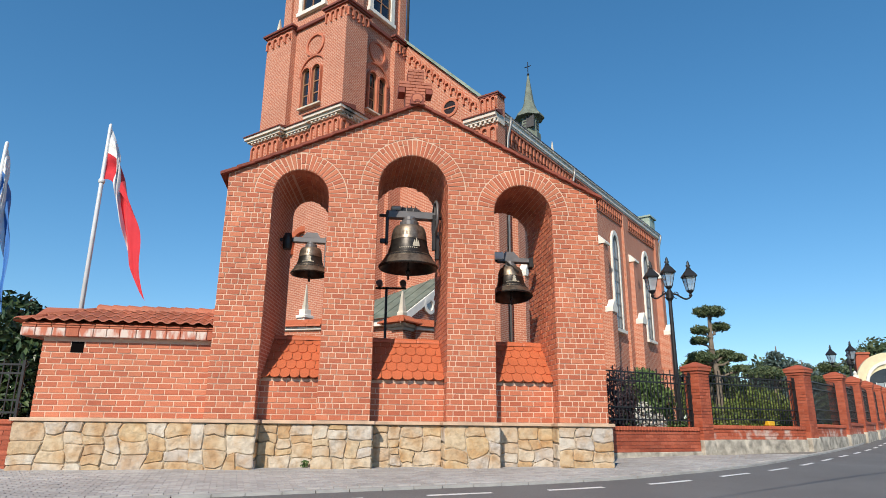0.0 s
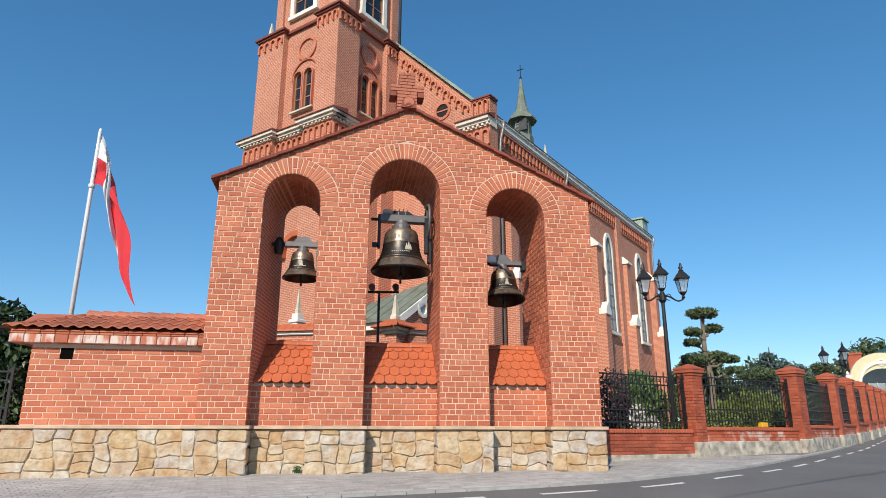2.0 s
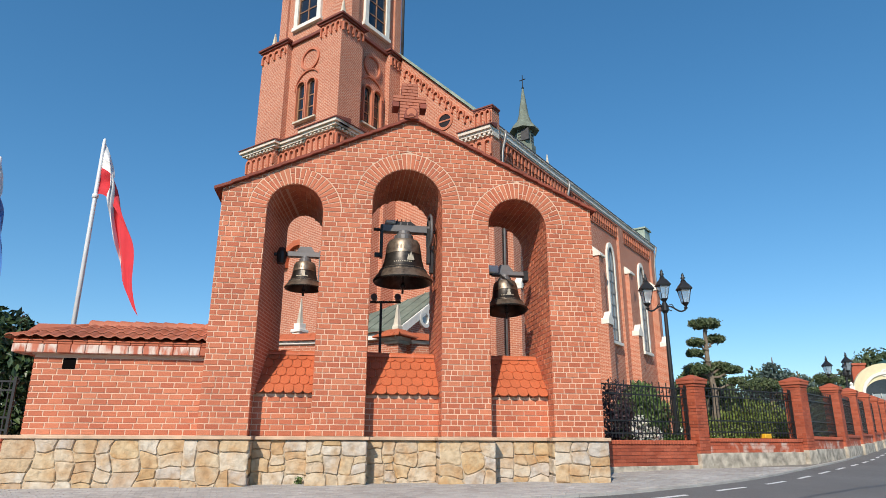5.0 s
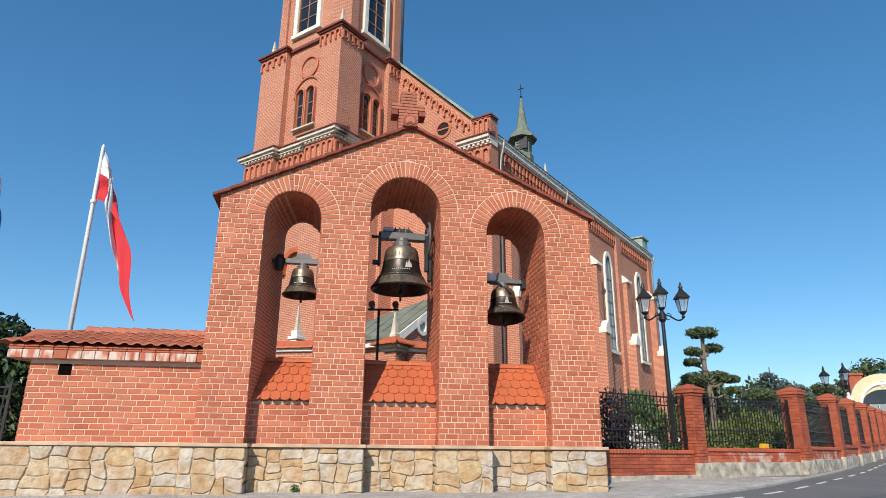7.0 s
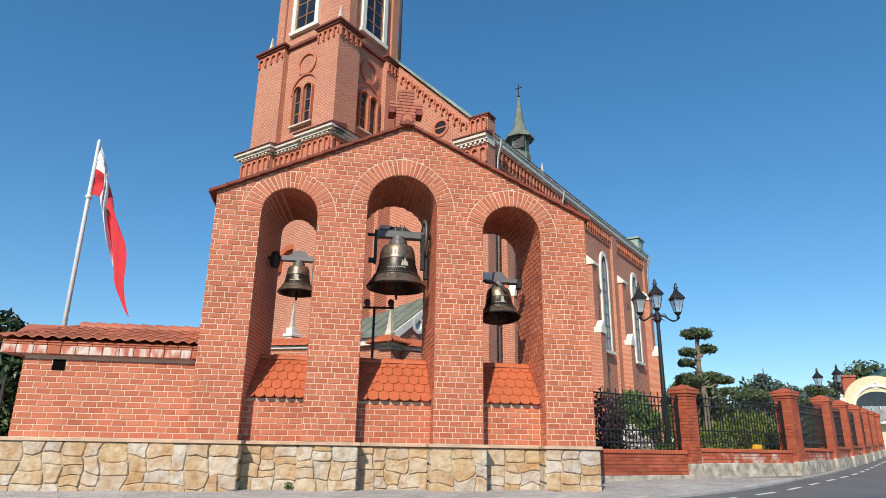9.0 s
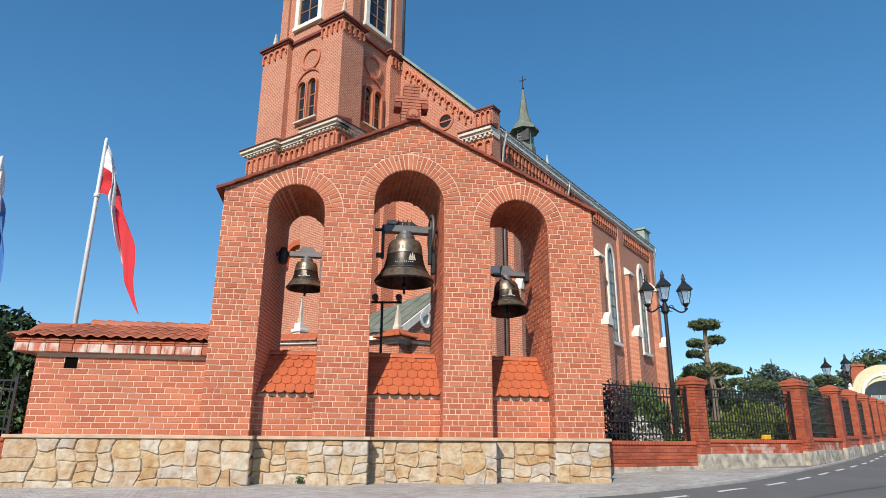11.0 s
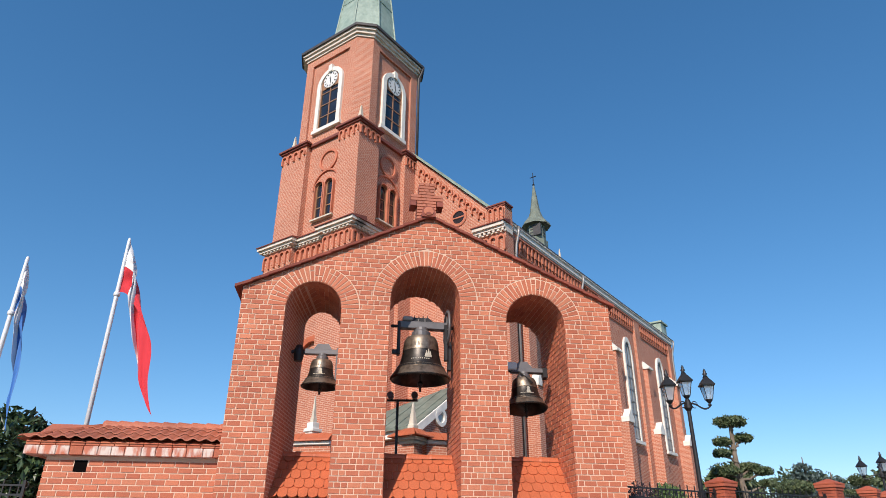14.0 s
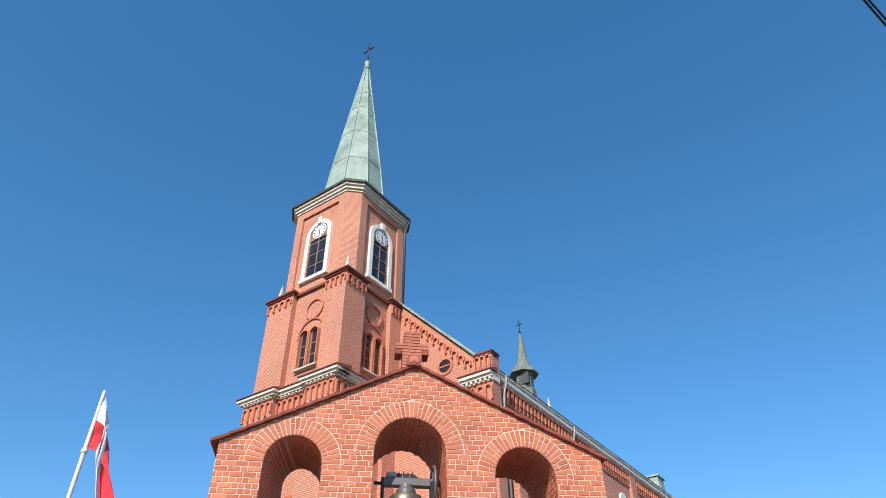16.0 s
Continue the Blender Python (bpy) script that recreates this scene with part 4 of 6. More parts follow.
for k in range(4):
    part("spike", Geo().lathe([(0.02, zb + 0.26), (0.006, zb + 0.34)], -0.16 + 0.1 * k, 0, 6), iron, big)
wheel = Geo()
circle = [(0.60, 0.42 * math.cos(math.tau * i / 28), zb + 0.03 + 0.42 * math.sin(math.tau * i / 28)) for i in range(29)]
wheel.tube(circle, 0.032, 8)
for k in range(3):
    a = math.pi * k / 3 + 0.3
    wheel.tube([(0.60, 0.41 * math.cos(a), zb + 0.03 + 0.41 * math.sin(a)), (0.60, -0.41 * math.cos(a), zb + 0.03 - 0.41 * math.sin(a))], 0.02, 6)
part("rope_wheel", wheel, steel, big, "grey steel ringing wheel", smooth=True)
part("bracket", Geo().box(0.52, 0.60, -0.16, -0.06, zb - 0.75, zb + 0.10, 0.01).box(0.60, 0.69, -0.10, 0.02, zb - 0.95, zb - 0.30, 0.01), iron, big, "dark bearing bracket")
part("axle", Geo().tube([(-0.70, 0, zb + 0.06), (0.73, 0, zb + 0.06)], 0.035, 10), iron, big)
bolts(big, zb, 0.24)

small, zb = bell(-2.17, 0.95, 4.81, 0.83, "small bronze bell with a figure relief on a steel yoke")
part("yoke", Geo().box(-0.40, 0.40, -0.07, 0.07, zb, zb + 0.12, 0.01), steel, small, "grey steel yoke beam")
part("yoke_plate", Geo().prism([(-0.20, zb + 0.12), (0.20, zb + 0.12), (0.12, zb + 0.24), (-0.12, zb + 0.24)], -0.05, 0.05), steel, small)
part("hanger", Geo().box(0.30, 0.36, -0.06, 0.06, zb - 0.70, zb + 0.16, 0.008), steel, small, "grey hanging bar")
part("bearing", Geo().lathe([(0.09, zb - 0.16), (0.11, zb - 0.05), (0.11, zb + 0.10), (0.07, zb + 0.2)], -0.52, 0, 12).tube([(-0.72, 0, zb + 0.05), (0.40, 0, zb + 0.05)], 0.04, 8), iron, small, "dark bearing block")

mid, zb = bell(2.42, 0.95, 4.48, 0.97, "bronze bell with a head relief hanging from a steel yoke", tilt=-8.0)
part("yoke", Geo().box(-0.30, 0.52, -0.07, 0.07, zb + 0.02, zb + 0.13, 0.01), steel, mid, "grey steel yoke beam")
part("yoke_plate", Geo().prism([(-0.20, zb + 0.13), (0.22, zb + 0.13), (0.10, zb + 0.28), (-0.10, zb + 0.28)], -0.06, 0.06), steel, mid)
part("motor", Geo().box(-0.40, -0.16, -0.12, 0.06, zb + 0.06, zb + 0.24, 0.02), white_paint, mid, "white motor housing")
part("bearing", Geo().box(0.45, 0.56, -0.08, 0.08, zb - 0.10, zb + 0.15, 0.01).tube([(-0.72, 0, zb + 0.07), (0.52, 0, zb + 0.07)], 0.04, 8), iron, mid, "dark bearing bracket")
part("hammer", Geo().tube([(-0.14, -0.13, zb + 0.0), (0.10, -0.34, zb - 0.34)], 0.022, 6), iron, mid, "dark striking hammer")

# floodlights on a slim post behind the middle opening
lights = thing("floodlight_post", "slim dark post with two round floodlights on a crossbar", "floodlight", pose(-1.30, 16.1, 0))
part("post", Geo().tube([(0.0, 0, ground_z(16.1) - 0.1), (0.0, 0, 5.02)], 0.035, 8), iron, lights)
part("crossbar", Geo().box(-0.28, 0.50, -0.025, 0.025, 4.97, 5.02), iron, lights)
for u in (-0.18, 0.42):
    part("lamp_head", Geo().tube([(u, -0.10, 5.12), (u, 0.10, 5.10)], [0.085, 0.075], 12), steel, lights, "round grey lamp head")

# ---- church ----
CHURCH = pose(-4.37, 25.63, 0, 0, 0, -35.5)
church = thing("church", "red brick neo-Romanesque church with a tall copper-spired tower", "church", CHURCH)


def level(parent, name, x0, x1, y0, y1, steps, material, label=""):
    """Stacked mouldings: (lower z, upper z, projection) round a block."""
    g = Geo()
    for za, zb, p in steps:
        g.box(x0 - p, x1 + p, y0 - p, y1 + p, za, zb)
    return part(name, g, material, parent, label)


def arcade(parent, axis, a, b, foot, n, d0, d1, h=0.62):
    """A row of small corbel arches between a and b."""
    w = (b - a) / n
    for i in range(n):
        c = a + w * (i + 0.5)
        g = Geo().arch_band(c, foot + h - w * 0.5, w * 0.30, w * 0.5, foot + 0.12, d0, d1, 6, axis)
        lo, hi = c - w * 0.5, c - w * 0.28
        if axis == "y":
            g.box(lo, hi, min(d0, d1), max(d0, d1), foot, foot + 0.13)
        else:
            g.box(min(d0, d1), max(d0, d1), lo, hi, foot, foot + 0.13)
        part("corbel_arch", g, church_trim, parent)


def dentils(parent, axis, a, b, z0, z1, d0, d1, step=0.22):
    g = Geo()
    n = max(1, int((b - a) / step))
    for i in range(n):
        c = a + (b - a) * (i + 0.5) / n
        if axis == "y":
            g.box(c - 0.055, c + 0.055, d0, d1, z0, z1)
        else:
            g.box(d0, d1, c - 0.055, c + 0.055, z0, z1)
    part("dentil_course", g, cornice_paint, parent, kind="stuff")


# tower, lower stage
part("tower_wall", Geo().box(-5.55, -0.30, 0.35, 5.2, 0.8, 15.0), church_brick, church)
FRONT_BLOCKS = [(-5.85, -3.90, 0.0), (-3.90, -1.74, 0.32), (-1.74, 0.0, 0.0)]
SIDE_BLOCKS = [(0.0, 1.55, 0.0), (1.55, 3.50, 0.32), (3.50, 4.40, 0.08)]
part("pilaster", Geo().box(-5.85, -3.90, 0.0, 1.9, 0.8, 14.75), church_brick, church)
part("pilaster", Geo().box(-1.74, 0.0, 0.0, 1.55, 0.8, 14.75), church_brick, church)
part("pilaster", Geo().box(-1.7, -0.08, 3.50, 5.3, 0.8, 14.75), church_brick, church)
for a, b, d in FRONT_BLOCKS:
    g = Geo()
    for za, zb, p in ((14.86, 14.98, 0.20), (14.98, 15.12, 0.30)):
        g.box(a - p * (d == 0), b + p * (d == 0), d - p, 0.6, za, zb)
    part("cornice", g, cornice_paint, church, "white moulded cornice")
    part("frieze", Geo().box(a, b, d - 0.09, 0.6, 14.76, 14.86), cornice_paint, church)
    dentils(church, "y", a, b, 14.77, 14.86, d - 0.16, d - 0.09)
    part("cornice_tiles", Geo().prism([(d - 0.36, 15.12), (d - 0.36, 15.16), (0.62, 15.40), (0.62, 15.12)], a - 0.33 * (d == 0), b + 0.33 * (d == 0), "x"), dark_coping, church, "dark red tiles over the cornice")
    arcade(church, "y", a, b, 13.95, 5 if d == 0 else 6, d - 0.10, d + 0.02, 0.70)
for a, b, d in SIDE_BLOCKS:
    g = Geo()
    for za, zb, p in ((14.86, 14.98, 0.20), (14.98, 15.12, 0.30)):
        g.box(-0.6, -d + p, a + 0.001 - (0.0 if a == 0 else 0), b + p * (d == 0), za, zb)
    part("cornice", g, cornice_paint, church, "white moulded cornice")
    part("frieze", Geo().box(-0.6, -d + 0.09, a, b, 14.76, 14.86), cornice_paint, church)
    dentils(church, "x", a, b, 14.77, 14.86, -d + 0.09, -d + 0.16)
    part("cornice_tiles", Geo().prism([(-d + 0.36, 15.12), (-d + 0.36, 15.16), (-0.62, 15.40), (-0.62, 15.12)], a - 0.02, b + 0.3 * (d == 0)), dark_coping, church)
    arcade(church, "x", a, b, 13.95, 4, -d - 0.02, -d + 0.10, 0.70)

# tower, middle stage
part("tower_wall", Geo().box(-5.15, -0.28, 0.30, 5.1, 15.0, 20.55), church_brick, church)
for x0, x1, y0, y1 in ((-5.42, -3.62, 0.0, 1.5), (-1.28, 0.06, 0.0, 1.45), (-1.2, 0.0, 3.55, 5.2)):
    part("pilaster", Geo().box(x0, x1, y0, y1, 15.1, 20.45), church_brick, church)
    level(church, "pilaster_coping", x0, x1, y0, y1, [(20.45, 20.54, 0.10), (20.54, 20.64, 0.18)], dark_coping, "dark red tile coping")
part("string_course", Geo().box(-3.7, -1.2, 0.16, 0.5, 20.40, 20.55), dark_coping, church)
part("string_course", Geo().box(-0.5, -0.12, 1.4, 3.6, 20.40, 20.55), dark_coping, church)
arcade(church, "y", -5.40, -3.66, 19.80, 4, -0.10, 0.02, 0.52)
arcade(church, "y", -1.26, 0.04, 19.80, 4, -0.10, 0.02, 0.52)
arcade(church, "x", 0.02, 1.43, 19.80, 4, 0.05, 0.16, 0.52)
arcade(church, "x", 3.57, 4.40, 19.80, 3, -0.02, 0.10, 0.52)
for x, y in ((-5.05, 0.35), (-0.28, 0.35)):
    g = Geo().lathe([(0.24, 20.64), (0.24, 20.80), (0.19, 20.84), (0.16, 20.9), (0.03, 21.75)], x, y, 4, math.pi / 4)
    part("pinnacle", g, cream_stone, church, "small cream stone obelisk")


def ring_on(axis, c, z, r0, r1, d0, d1, n=24):
    line = lambda r: [(c + r * math.cos(math.tau * i / n), z + r * math.sin(math.tau * i / n)) for i in range(n)]
    return Geo().band(line(r0), line(r1), d0, d1, axis, True)


part("oculus_ring", ring_on("y", -2.20, 19.20, 0.50, 0.61, 0.22, 0.34), church_trim, church, "moulded brick ring of a blind round window")
part("oculus_ring", ring_on("x", 2.52, 19.22, 0.50, 0.61, -0.32, -0.19), church_trim, church, "moulded brick ring of a blind round window")


def lancet(parent, axis, c, foot, spring, r, face, out, glass, bars=(2, 4), peak=1.0, frame=window_wood, edge=0.06):
    """A glazed arched light: pane set back, frame and glazing bars. out: +1 or -1, the way the wall looks along the axis."""
    w = part("window", Geo().prism(arch_poly(c, spring, r, foot, 14, peak), face - out * 0.05, face + out * 0.012, axis), glass, parent, "arched window with glazing bars")
    g = Geo()
    pts = arch_poly(c, spring, r, foot, 14, peak)
    inn = arch_poly(c, spring, r - edge, foot + edge, 14, peak)
    g.band(inn, pts, face - out * 0.02, face + out * 0.06, axis, True)
    part("frame", g, frame, w)
    top = spring + peak * r
    for i in range(1, bars[0]):
        q = c - r + 2 * r * i / bars[0]
        g = Geo()
        g.prism([(q - 0.028, foot), (q + 0.028, foot), (q + 0.028, top - 0.05), (q - 0.028, top - 0.05)], face, face + out * 0.045, axis)
        part("glazing_bar", g, frame, w)
    for i in range(1, bars[1]):
        z = foot + (spring + 0.3 * r - foot) * i / bars[1]
        g = Geo().prism([(c - r + 0.02, z - 0.026), (c + r - 0.02, z - 0.026), (c + r - 0.02, z + 0.026), (c - r + 0.02, z + 0.026)], face, face + out * 0.04, axis)
        part("glazing_bar", g, frame, w)
    return w


for c in (-2.58, -1.90):
    lancet(church, "y", c, 15.98, 17.72, 0.25, 0.30, -1, dark_glass, (1, 3))
    part("jamb_moulding", Geo().arch_band(c, 17.72, 0.26, 0.32, 15.95, 0.12, 0.32, 10), church_trim, church)
part("window_sill", Geo().box(-2.98, -1.50, 0.10, 0.34, 15.88, 15.96), cream_stone, church)
part("hood_mould", Geo().arch_band(-2.24, 17.75, 0.82, 0.90, 17.70, 0.22, 0.31, 14), church_trim, church)
for c in (2.18, 2.86):
    lancet(church, "x", c, 15.98, 17.72, 0.25, -0.28, 1, dark_glass, (1, 3))
    part("jamb_moulding", Geo().arch_band(c, 17.72, 0.26, 0.32, 15.95, -0.30, -0.10, 10, "x"), church_trim, church)
part("window_sill", Geo().box(-0.32, -0.08, 1.78, 3.26, 15.88, 15.96), cream_stone, church)
part("hood_mould", Geo().arch_band(2.52, 17.75, 0.82, 0.90, 17.70, -0.29, -0.20, 14, "x"), church_trim, church)

# belfry with cut corners
BX0, BX1, BY0, BY1, CUT = -4.98, -0.02, 0.05, 5.0, 0.62


def cut_square(grow):
    x0, x1, y0, y1, c = BX0 - grow, BX1 + grow, BY0 - grow, BY1 + grow, CUT + grow * 0.4
    return [(x0 + c, y0), (x1 - c, y0), (x1, y0 + c), (x1, y1 - c), (x1 - c, y1), (x0 + c, y1), (x0, y1 - c), (x0, y0 + c)]


part("belfry_wall", Geo().prism(cut_square(-0.12), 20.5, 26.3, "z"), church_brick, church)
for x0, x1 in ((BX0 + CUT, BX0 + CUT + 0.50), (BX1 - CUT - 0.50, BX1 - CUT)):
    part("corner_strip", Geo().box(x0, x1, BY0, BY0 + 0.2, 20.6, 26.25), church_brick, church)
for y0, y1 in ((BY0 + CUT, BY0 + CUT + 0.50), (BY1 - CUT - 0.50, BY1 - CUT)):
    part("corner_strip", Geo().box(BX1 - 0.2, BX1, y0, y1, 20.6, 26.25), church_brick, church)
for x, y, sx, sy in ((BX1, BY0, -1, 1), (BX0, BY0, 1, 1), (BX1, BY1, -1, -1)):
    part("corner_strip", Geo().prism([(x + sx * CUT, y), (x, y + sy * CUT), (x + sx * 0.2, y + sy * (CUT + 0.2)), (x + sx * (CUT + 0.2), y + sy * 0.2)], 20.6, 26.25, "z"), church_brick, church)
part("head_band", Geo().box(BX0 + CUT + 0.5, BX1 - CUT - 0.5, BY0 + 0.004, BY0 + 0.2, 25.75, 26.25), church_brick, church)
part("head_band", Geo().box(BX1 - 0.2, BX1 - 0.004, BY0 + CUT + 0.5, BY1 - CUT - 0.5, 25.75, 26.25), church_brick, church)
for za, zb, p in ((26.20, 26.34, 0.06), (26.34, 26.52, 0.16), (26.52, 26.66, 0.26)):
    part("belfry_cornice", Geo().prism(cut_square(p), za, zb, "z"), cornice_paint, church, "white moulded cornice")
part("gutter", Geo().prism(cut_square(0.36), 26.66, 26.82, "z"), slate, church, "dark metal gutter")
for axis, c, face, out in (("y", -2.42, BY0 + 0.12, -1), ("x", 2.52, BX1 - 0.12, 1)):
    lancet(church, axis, c, 21.25, 24.05, 0.68, face, out, dark_glass, (2, 4))
    d0, d1 = sorted((face - out * 0.05, face + out * 0.14))
    part("window_surround", Geo().arch_band(c, 24.05, 0.67, 0.92, 21.2, d0, d1, 18, axis), white_plaster, church, "white plaster arch round the belfry window")
    g = Geo()
    if axis == "y":
        g.box(c - 1.0, c + 1.0, face - 0.18, face + 0.05, 21.02, 21.22)
        g2 = Geo().box(c - 0.13, c + 0.13, face - 0.20, face, 24.72, 25.15)
    else:
        g.box(face - 0.05, face + 0.18, c - 1.0, c + 1.0, 21.02, 21.22)
        g2 = Geo().box(face, face + 0.20, c - 0.13, c + 0.13, 24.72, 25.15)
    part("window_sill", g, white_plaster, church)
    part("keystone", g2, white_plaster, church)
    sp = part("clock_spandrel", Geo().prism([(c + 0.6 * math.cos(t), 24.05 + 0.6 * math.sin(t)) for t in [math.pi * i / 14 for i in range(15)]] + [(c - 0.6, 23.75), (c + 0.6, 23.75)], *sorted((face + out * 0.02, face + out * 0.05)), axis), window_wood, church, "brown board behind the clock")
    disc = [(c + 0.50 * math.cos(math.tau * i / 32), 24.22 + 0.50 * math.sin(math.tau * i / 32)) for i in range(32)]
    clock = part("clock_face", Geo().prism(disc, *sorted((face + out * 0.05, face + out * 0.10)), axis), white_paint, church, "white round clock face with dark marks")
    g = Geo()
    for k in range(12):
        t = math.tau * k / 12
        e = (math.cos(t), math.sin(t))
        p = (-e[1] * 0.028, e[0] * 0.028)
        g.prism([(c + e[0] * r + s * p[0], 24.22 + e[1] * r + s * p[1]) for r, s in ((0.34, -1), (0.45, -1), (0.45, 1), (0.34, 1))], *sorted((face + out * 0.10, face + out * 0.112)), axis)
    part("hour_marks", g, iron, clock, kind="stuff")
    for t, l in ((1.75, 0.26), (-1.35, 0.40)):
        e = (math.cos(t), math.sin(t))
        p = (-e[1] * 0.03, e[0] * 0.03)
        part("clock_hand", Geo().prism([(c - p[0], 24.22 - p[1]), (c + p[0], 24.22 + p[1]), (c + e[0] * l, 24.22 + e[1] * l)], *sorted((face + out * 0.115, face + out * 0.13)), axis), iron, clock)

part("downpipe", Geo().tube([(BX1 + 0.30, BY1 - 0.5, 26.70), (BX1 + 0.26, BY1 - 0.5, 26.45), (BX1 + 0.07, BY1 - 0.55, 26.0), (BX1 + 0.07, BY1 - 0.55, 20.6)], 0.075, 8), slate, church, "dark metal downpipe", smooth=True)

# spire
SX, SY = -2.5, 2.52
spire = part("spire", Geo().lathe([(3.0, 26.80), (2.18, 27.35), (1.87, 28.0), (1.57, 30.6), (0.15, 41.4), (0.05, 41.5)], SX, SY, 8, math.pi / 8), patina, church, "octagonal green copper spire")
for i in range(8):
    t = math.pi / 8 + math.tau * i / 8
    part("seam", Geo().tube([(SX + r * math.cos(t), SY + r * math.sin(t), z) for r, z in ((2.19, 27.35), (1.88, 28.0), (1.58, 30.6), (0.16, 41.35))], 0.05, 6), patina, spire)
for z, r in ((30.6, 1.57), (33.4, 1.20), (36.2, 0.835), (38.0, 0.60)):
    part("sheet_joint", Geo().lathe([(r + 0.005, z - 0.02), (r + 0.03, z), (r - 0.002, z + 0.03)], SX, SY, 8, math.pi / 8, False), patina, spire)
part("finial", Geo().lathe([(0.20, 41.3), (0.24, 41.5), (0.14, 41.75), (0.22, 41.95), (0.20, 42.15), (0.05, 42.35)], SX, SY, 12), patina, spire, smooth=True)
part("cross", Geo().tube([(SX, SY, 42.2), (SX, SY, 44.5)], 0.05, 6).tube([(SX - 0.50, SY, 43.7), (SX + 0.50, SY, 43.7)], 0.05, 6), iron, spire, "thin dark iron cross")

# west gable with stepped shoulders
GY = 4.40
half = [(0.05, 20.62), (4.6, 16.05), (4.6, 16.0), (5.35, 16.0), (5.35, 0.8)]
outline = half + [(-5.0 - x, z) for x, z in half[::-1]] + [(-2.5, 23.2)]
part("gable_wall", Geo().prism(outline, GY, GY + 0.5), church_brick, church)
for side in (1, -1):
    mx = lambda x: x if side > 0 else -5.0 - x
    g = Geo()
    g.add([(mx(-0.4), GY - 0.14, 21.14), (mx(4.62), GY - 0.14, 16.06), (mx(4.62), GY + 0.6, 16.06), (mx(-0.4), GY + 0.6, 21.14),
           (mx(-0.4), GY - 0.16, 21.30), (mx(4.66), GY - 0.16, 16.20), (mx(4.66), GY + 0.6, 16.20), (mx(-0.4), GY + 0.6, 21.30)],
          [(0, 1, 2, 3), (4, 5, 6, 7), (0, 1, 5, 4), (1, 2, 6, 5), (2, 3, 7, 6), (3, 0, 4, 7)])
    part("gable_coping", g, patina, church, "green copper coping")
    a, b = sorted((mx(4.55), mx(5.45)))
    part("corner_pier", Geo().box(a, b, GY - 0.14, GY + 0.52, 0.8, 16.0), church_brick, church)
    level(church, "pier_coping", a, b, GY - 0.14, GY + 0.4, [(16.0, 16.08, 0.05), (16.08, 16.15, 0.09)], dark_coping)
    a, b = sorted((mx(3.80), mx(5.50)))
    g = Geo()
    for za, zb, p in ((14.66, 14.80, 0.06), (14.80, 14.92, 0.18), (14.92, 15.08, 0.28)):
        g.box(a, b + 0.0, GY - 0.14 - p, GY + 0.4, za, zb)
    part("cornice", g, cornice_paint, church, "white moulded cornice")
    dentils(church, "y", a, b, 14.68, 14.80, GY - 0.30, GY - 0.18)
    part("cornice_tiles", Geo().prism([(GY - 0.48, 15.08), (GY - 0.48, 15.12), (GY + 0.1, 15.34), (GY + 0.1, 15.08)], a - 0.05, b + 0.08, "x"), dark_coping, church)
    arcade(church, "y", a, b - 0.05, 13.62, 4, GY - 0.26, GY - 0.12, 0.9)
    arcade(church, "y", mx(4.58) if side > 0 else a, b if side < 0 else 5.42, 15.25, 3, GY - 0.26, GY - 0.12, 0.7)
    n = 11
    for i in range(n):
        x = 0.30 + (4.30 - 0.30) * (i + 0.5) / n
        z = 20.62 - (x - 0.05) * 1.0045
        g = Geo().arch_band(mx(x), z - 0.62, 0.11, 0.19, z - 0.80, GY - 0.12, GY + 0.02, 6)
        part("corbel_arch", g, church_trim, church)
part("oculus", Geo().prism([(2.8 + 0.34 * math.cos(math.tau * i / 20), 16.2 + 0.34 * math.sin(math.tau * i / 20)) for i in range(20)], GY - 0.01, GY + 0.05), dark_glass, church, "dark round window")
part("oculus_ring", ring_on("y", 2.8, 16.2, 0.34, 0.48, GY - 0.05, GY + 0.03, 20), church_trim, church)
part("oculus_bar", Geo().box(2.46, 3.14, GY - 0.03, GY, 16.17, 16.24), church_trim, church)

# nave
NX, NEND = 5.12, 27.7
part("nave_wall", Geo().box(-10.1, NX, GY + 0.5, NEND, 0.8, 14.9), church_brick, church)
part("nave_roof", Geo().prism([(5.30, 15.37), (5.30, 15.43), (-2.5, 23.35), (-10.30, 15.43), (-10.30, 15.37)], GY + 0.5, NEND + 0.35), slate, church, "dark tiled nave roof")
n = 56
for i in range(n):
    y = GY + 0.6 + (NEND - GY - 0.3) * (i + 0.5) / n
    part("eave_tile", Geo().box(5.28, 5.40, y - 0.185, y + 0.185, 15.41, 15.50, 0.01), slate, church)
g = Geo()
for za, zb, p in ((15.02, 15.10, 0.19), (15.10, 15.36, 0.23)):
    g.box(NX - 0.2, NX + p, GY + 0.5, NEND + 0.1, za, zb)
part("eaves_cornice", g, pale_gutter, church, "pale grey painted eaves cornice")
part("gutter", Geo().tube([(NX + 0.25, GY + 0.2, 15.36), (NX + 0.25, NEND + 0.35, 15.36)], 0.045, 8), pale_gutter, church, "pale grey half-round gutter")
n = 62
for i in range(n):
    y = GY + 0.7 + (NEND - GY - 0.8) * (i + 0.5) / n
    g = Geo().box(NX - 0.02, NX + 0.14, y - 0.085, y + 0.085, 14.46, 14.90, 0.01).box(NX - 0.02, NX + 0.09, y - 0.06, y + 0.06, 14.24, 14.46)
    part("corbel", g, church_trim, church)
part("corbel_course", Geo().box(NX - 0.02, NX + 0.06, GY + 0.6, NEND, 14.14, 14.24).box(NX - 0.02, NX + 0.17, GY + 0.6, NEND, 14.90, 15.02), church_trim, church)
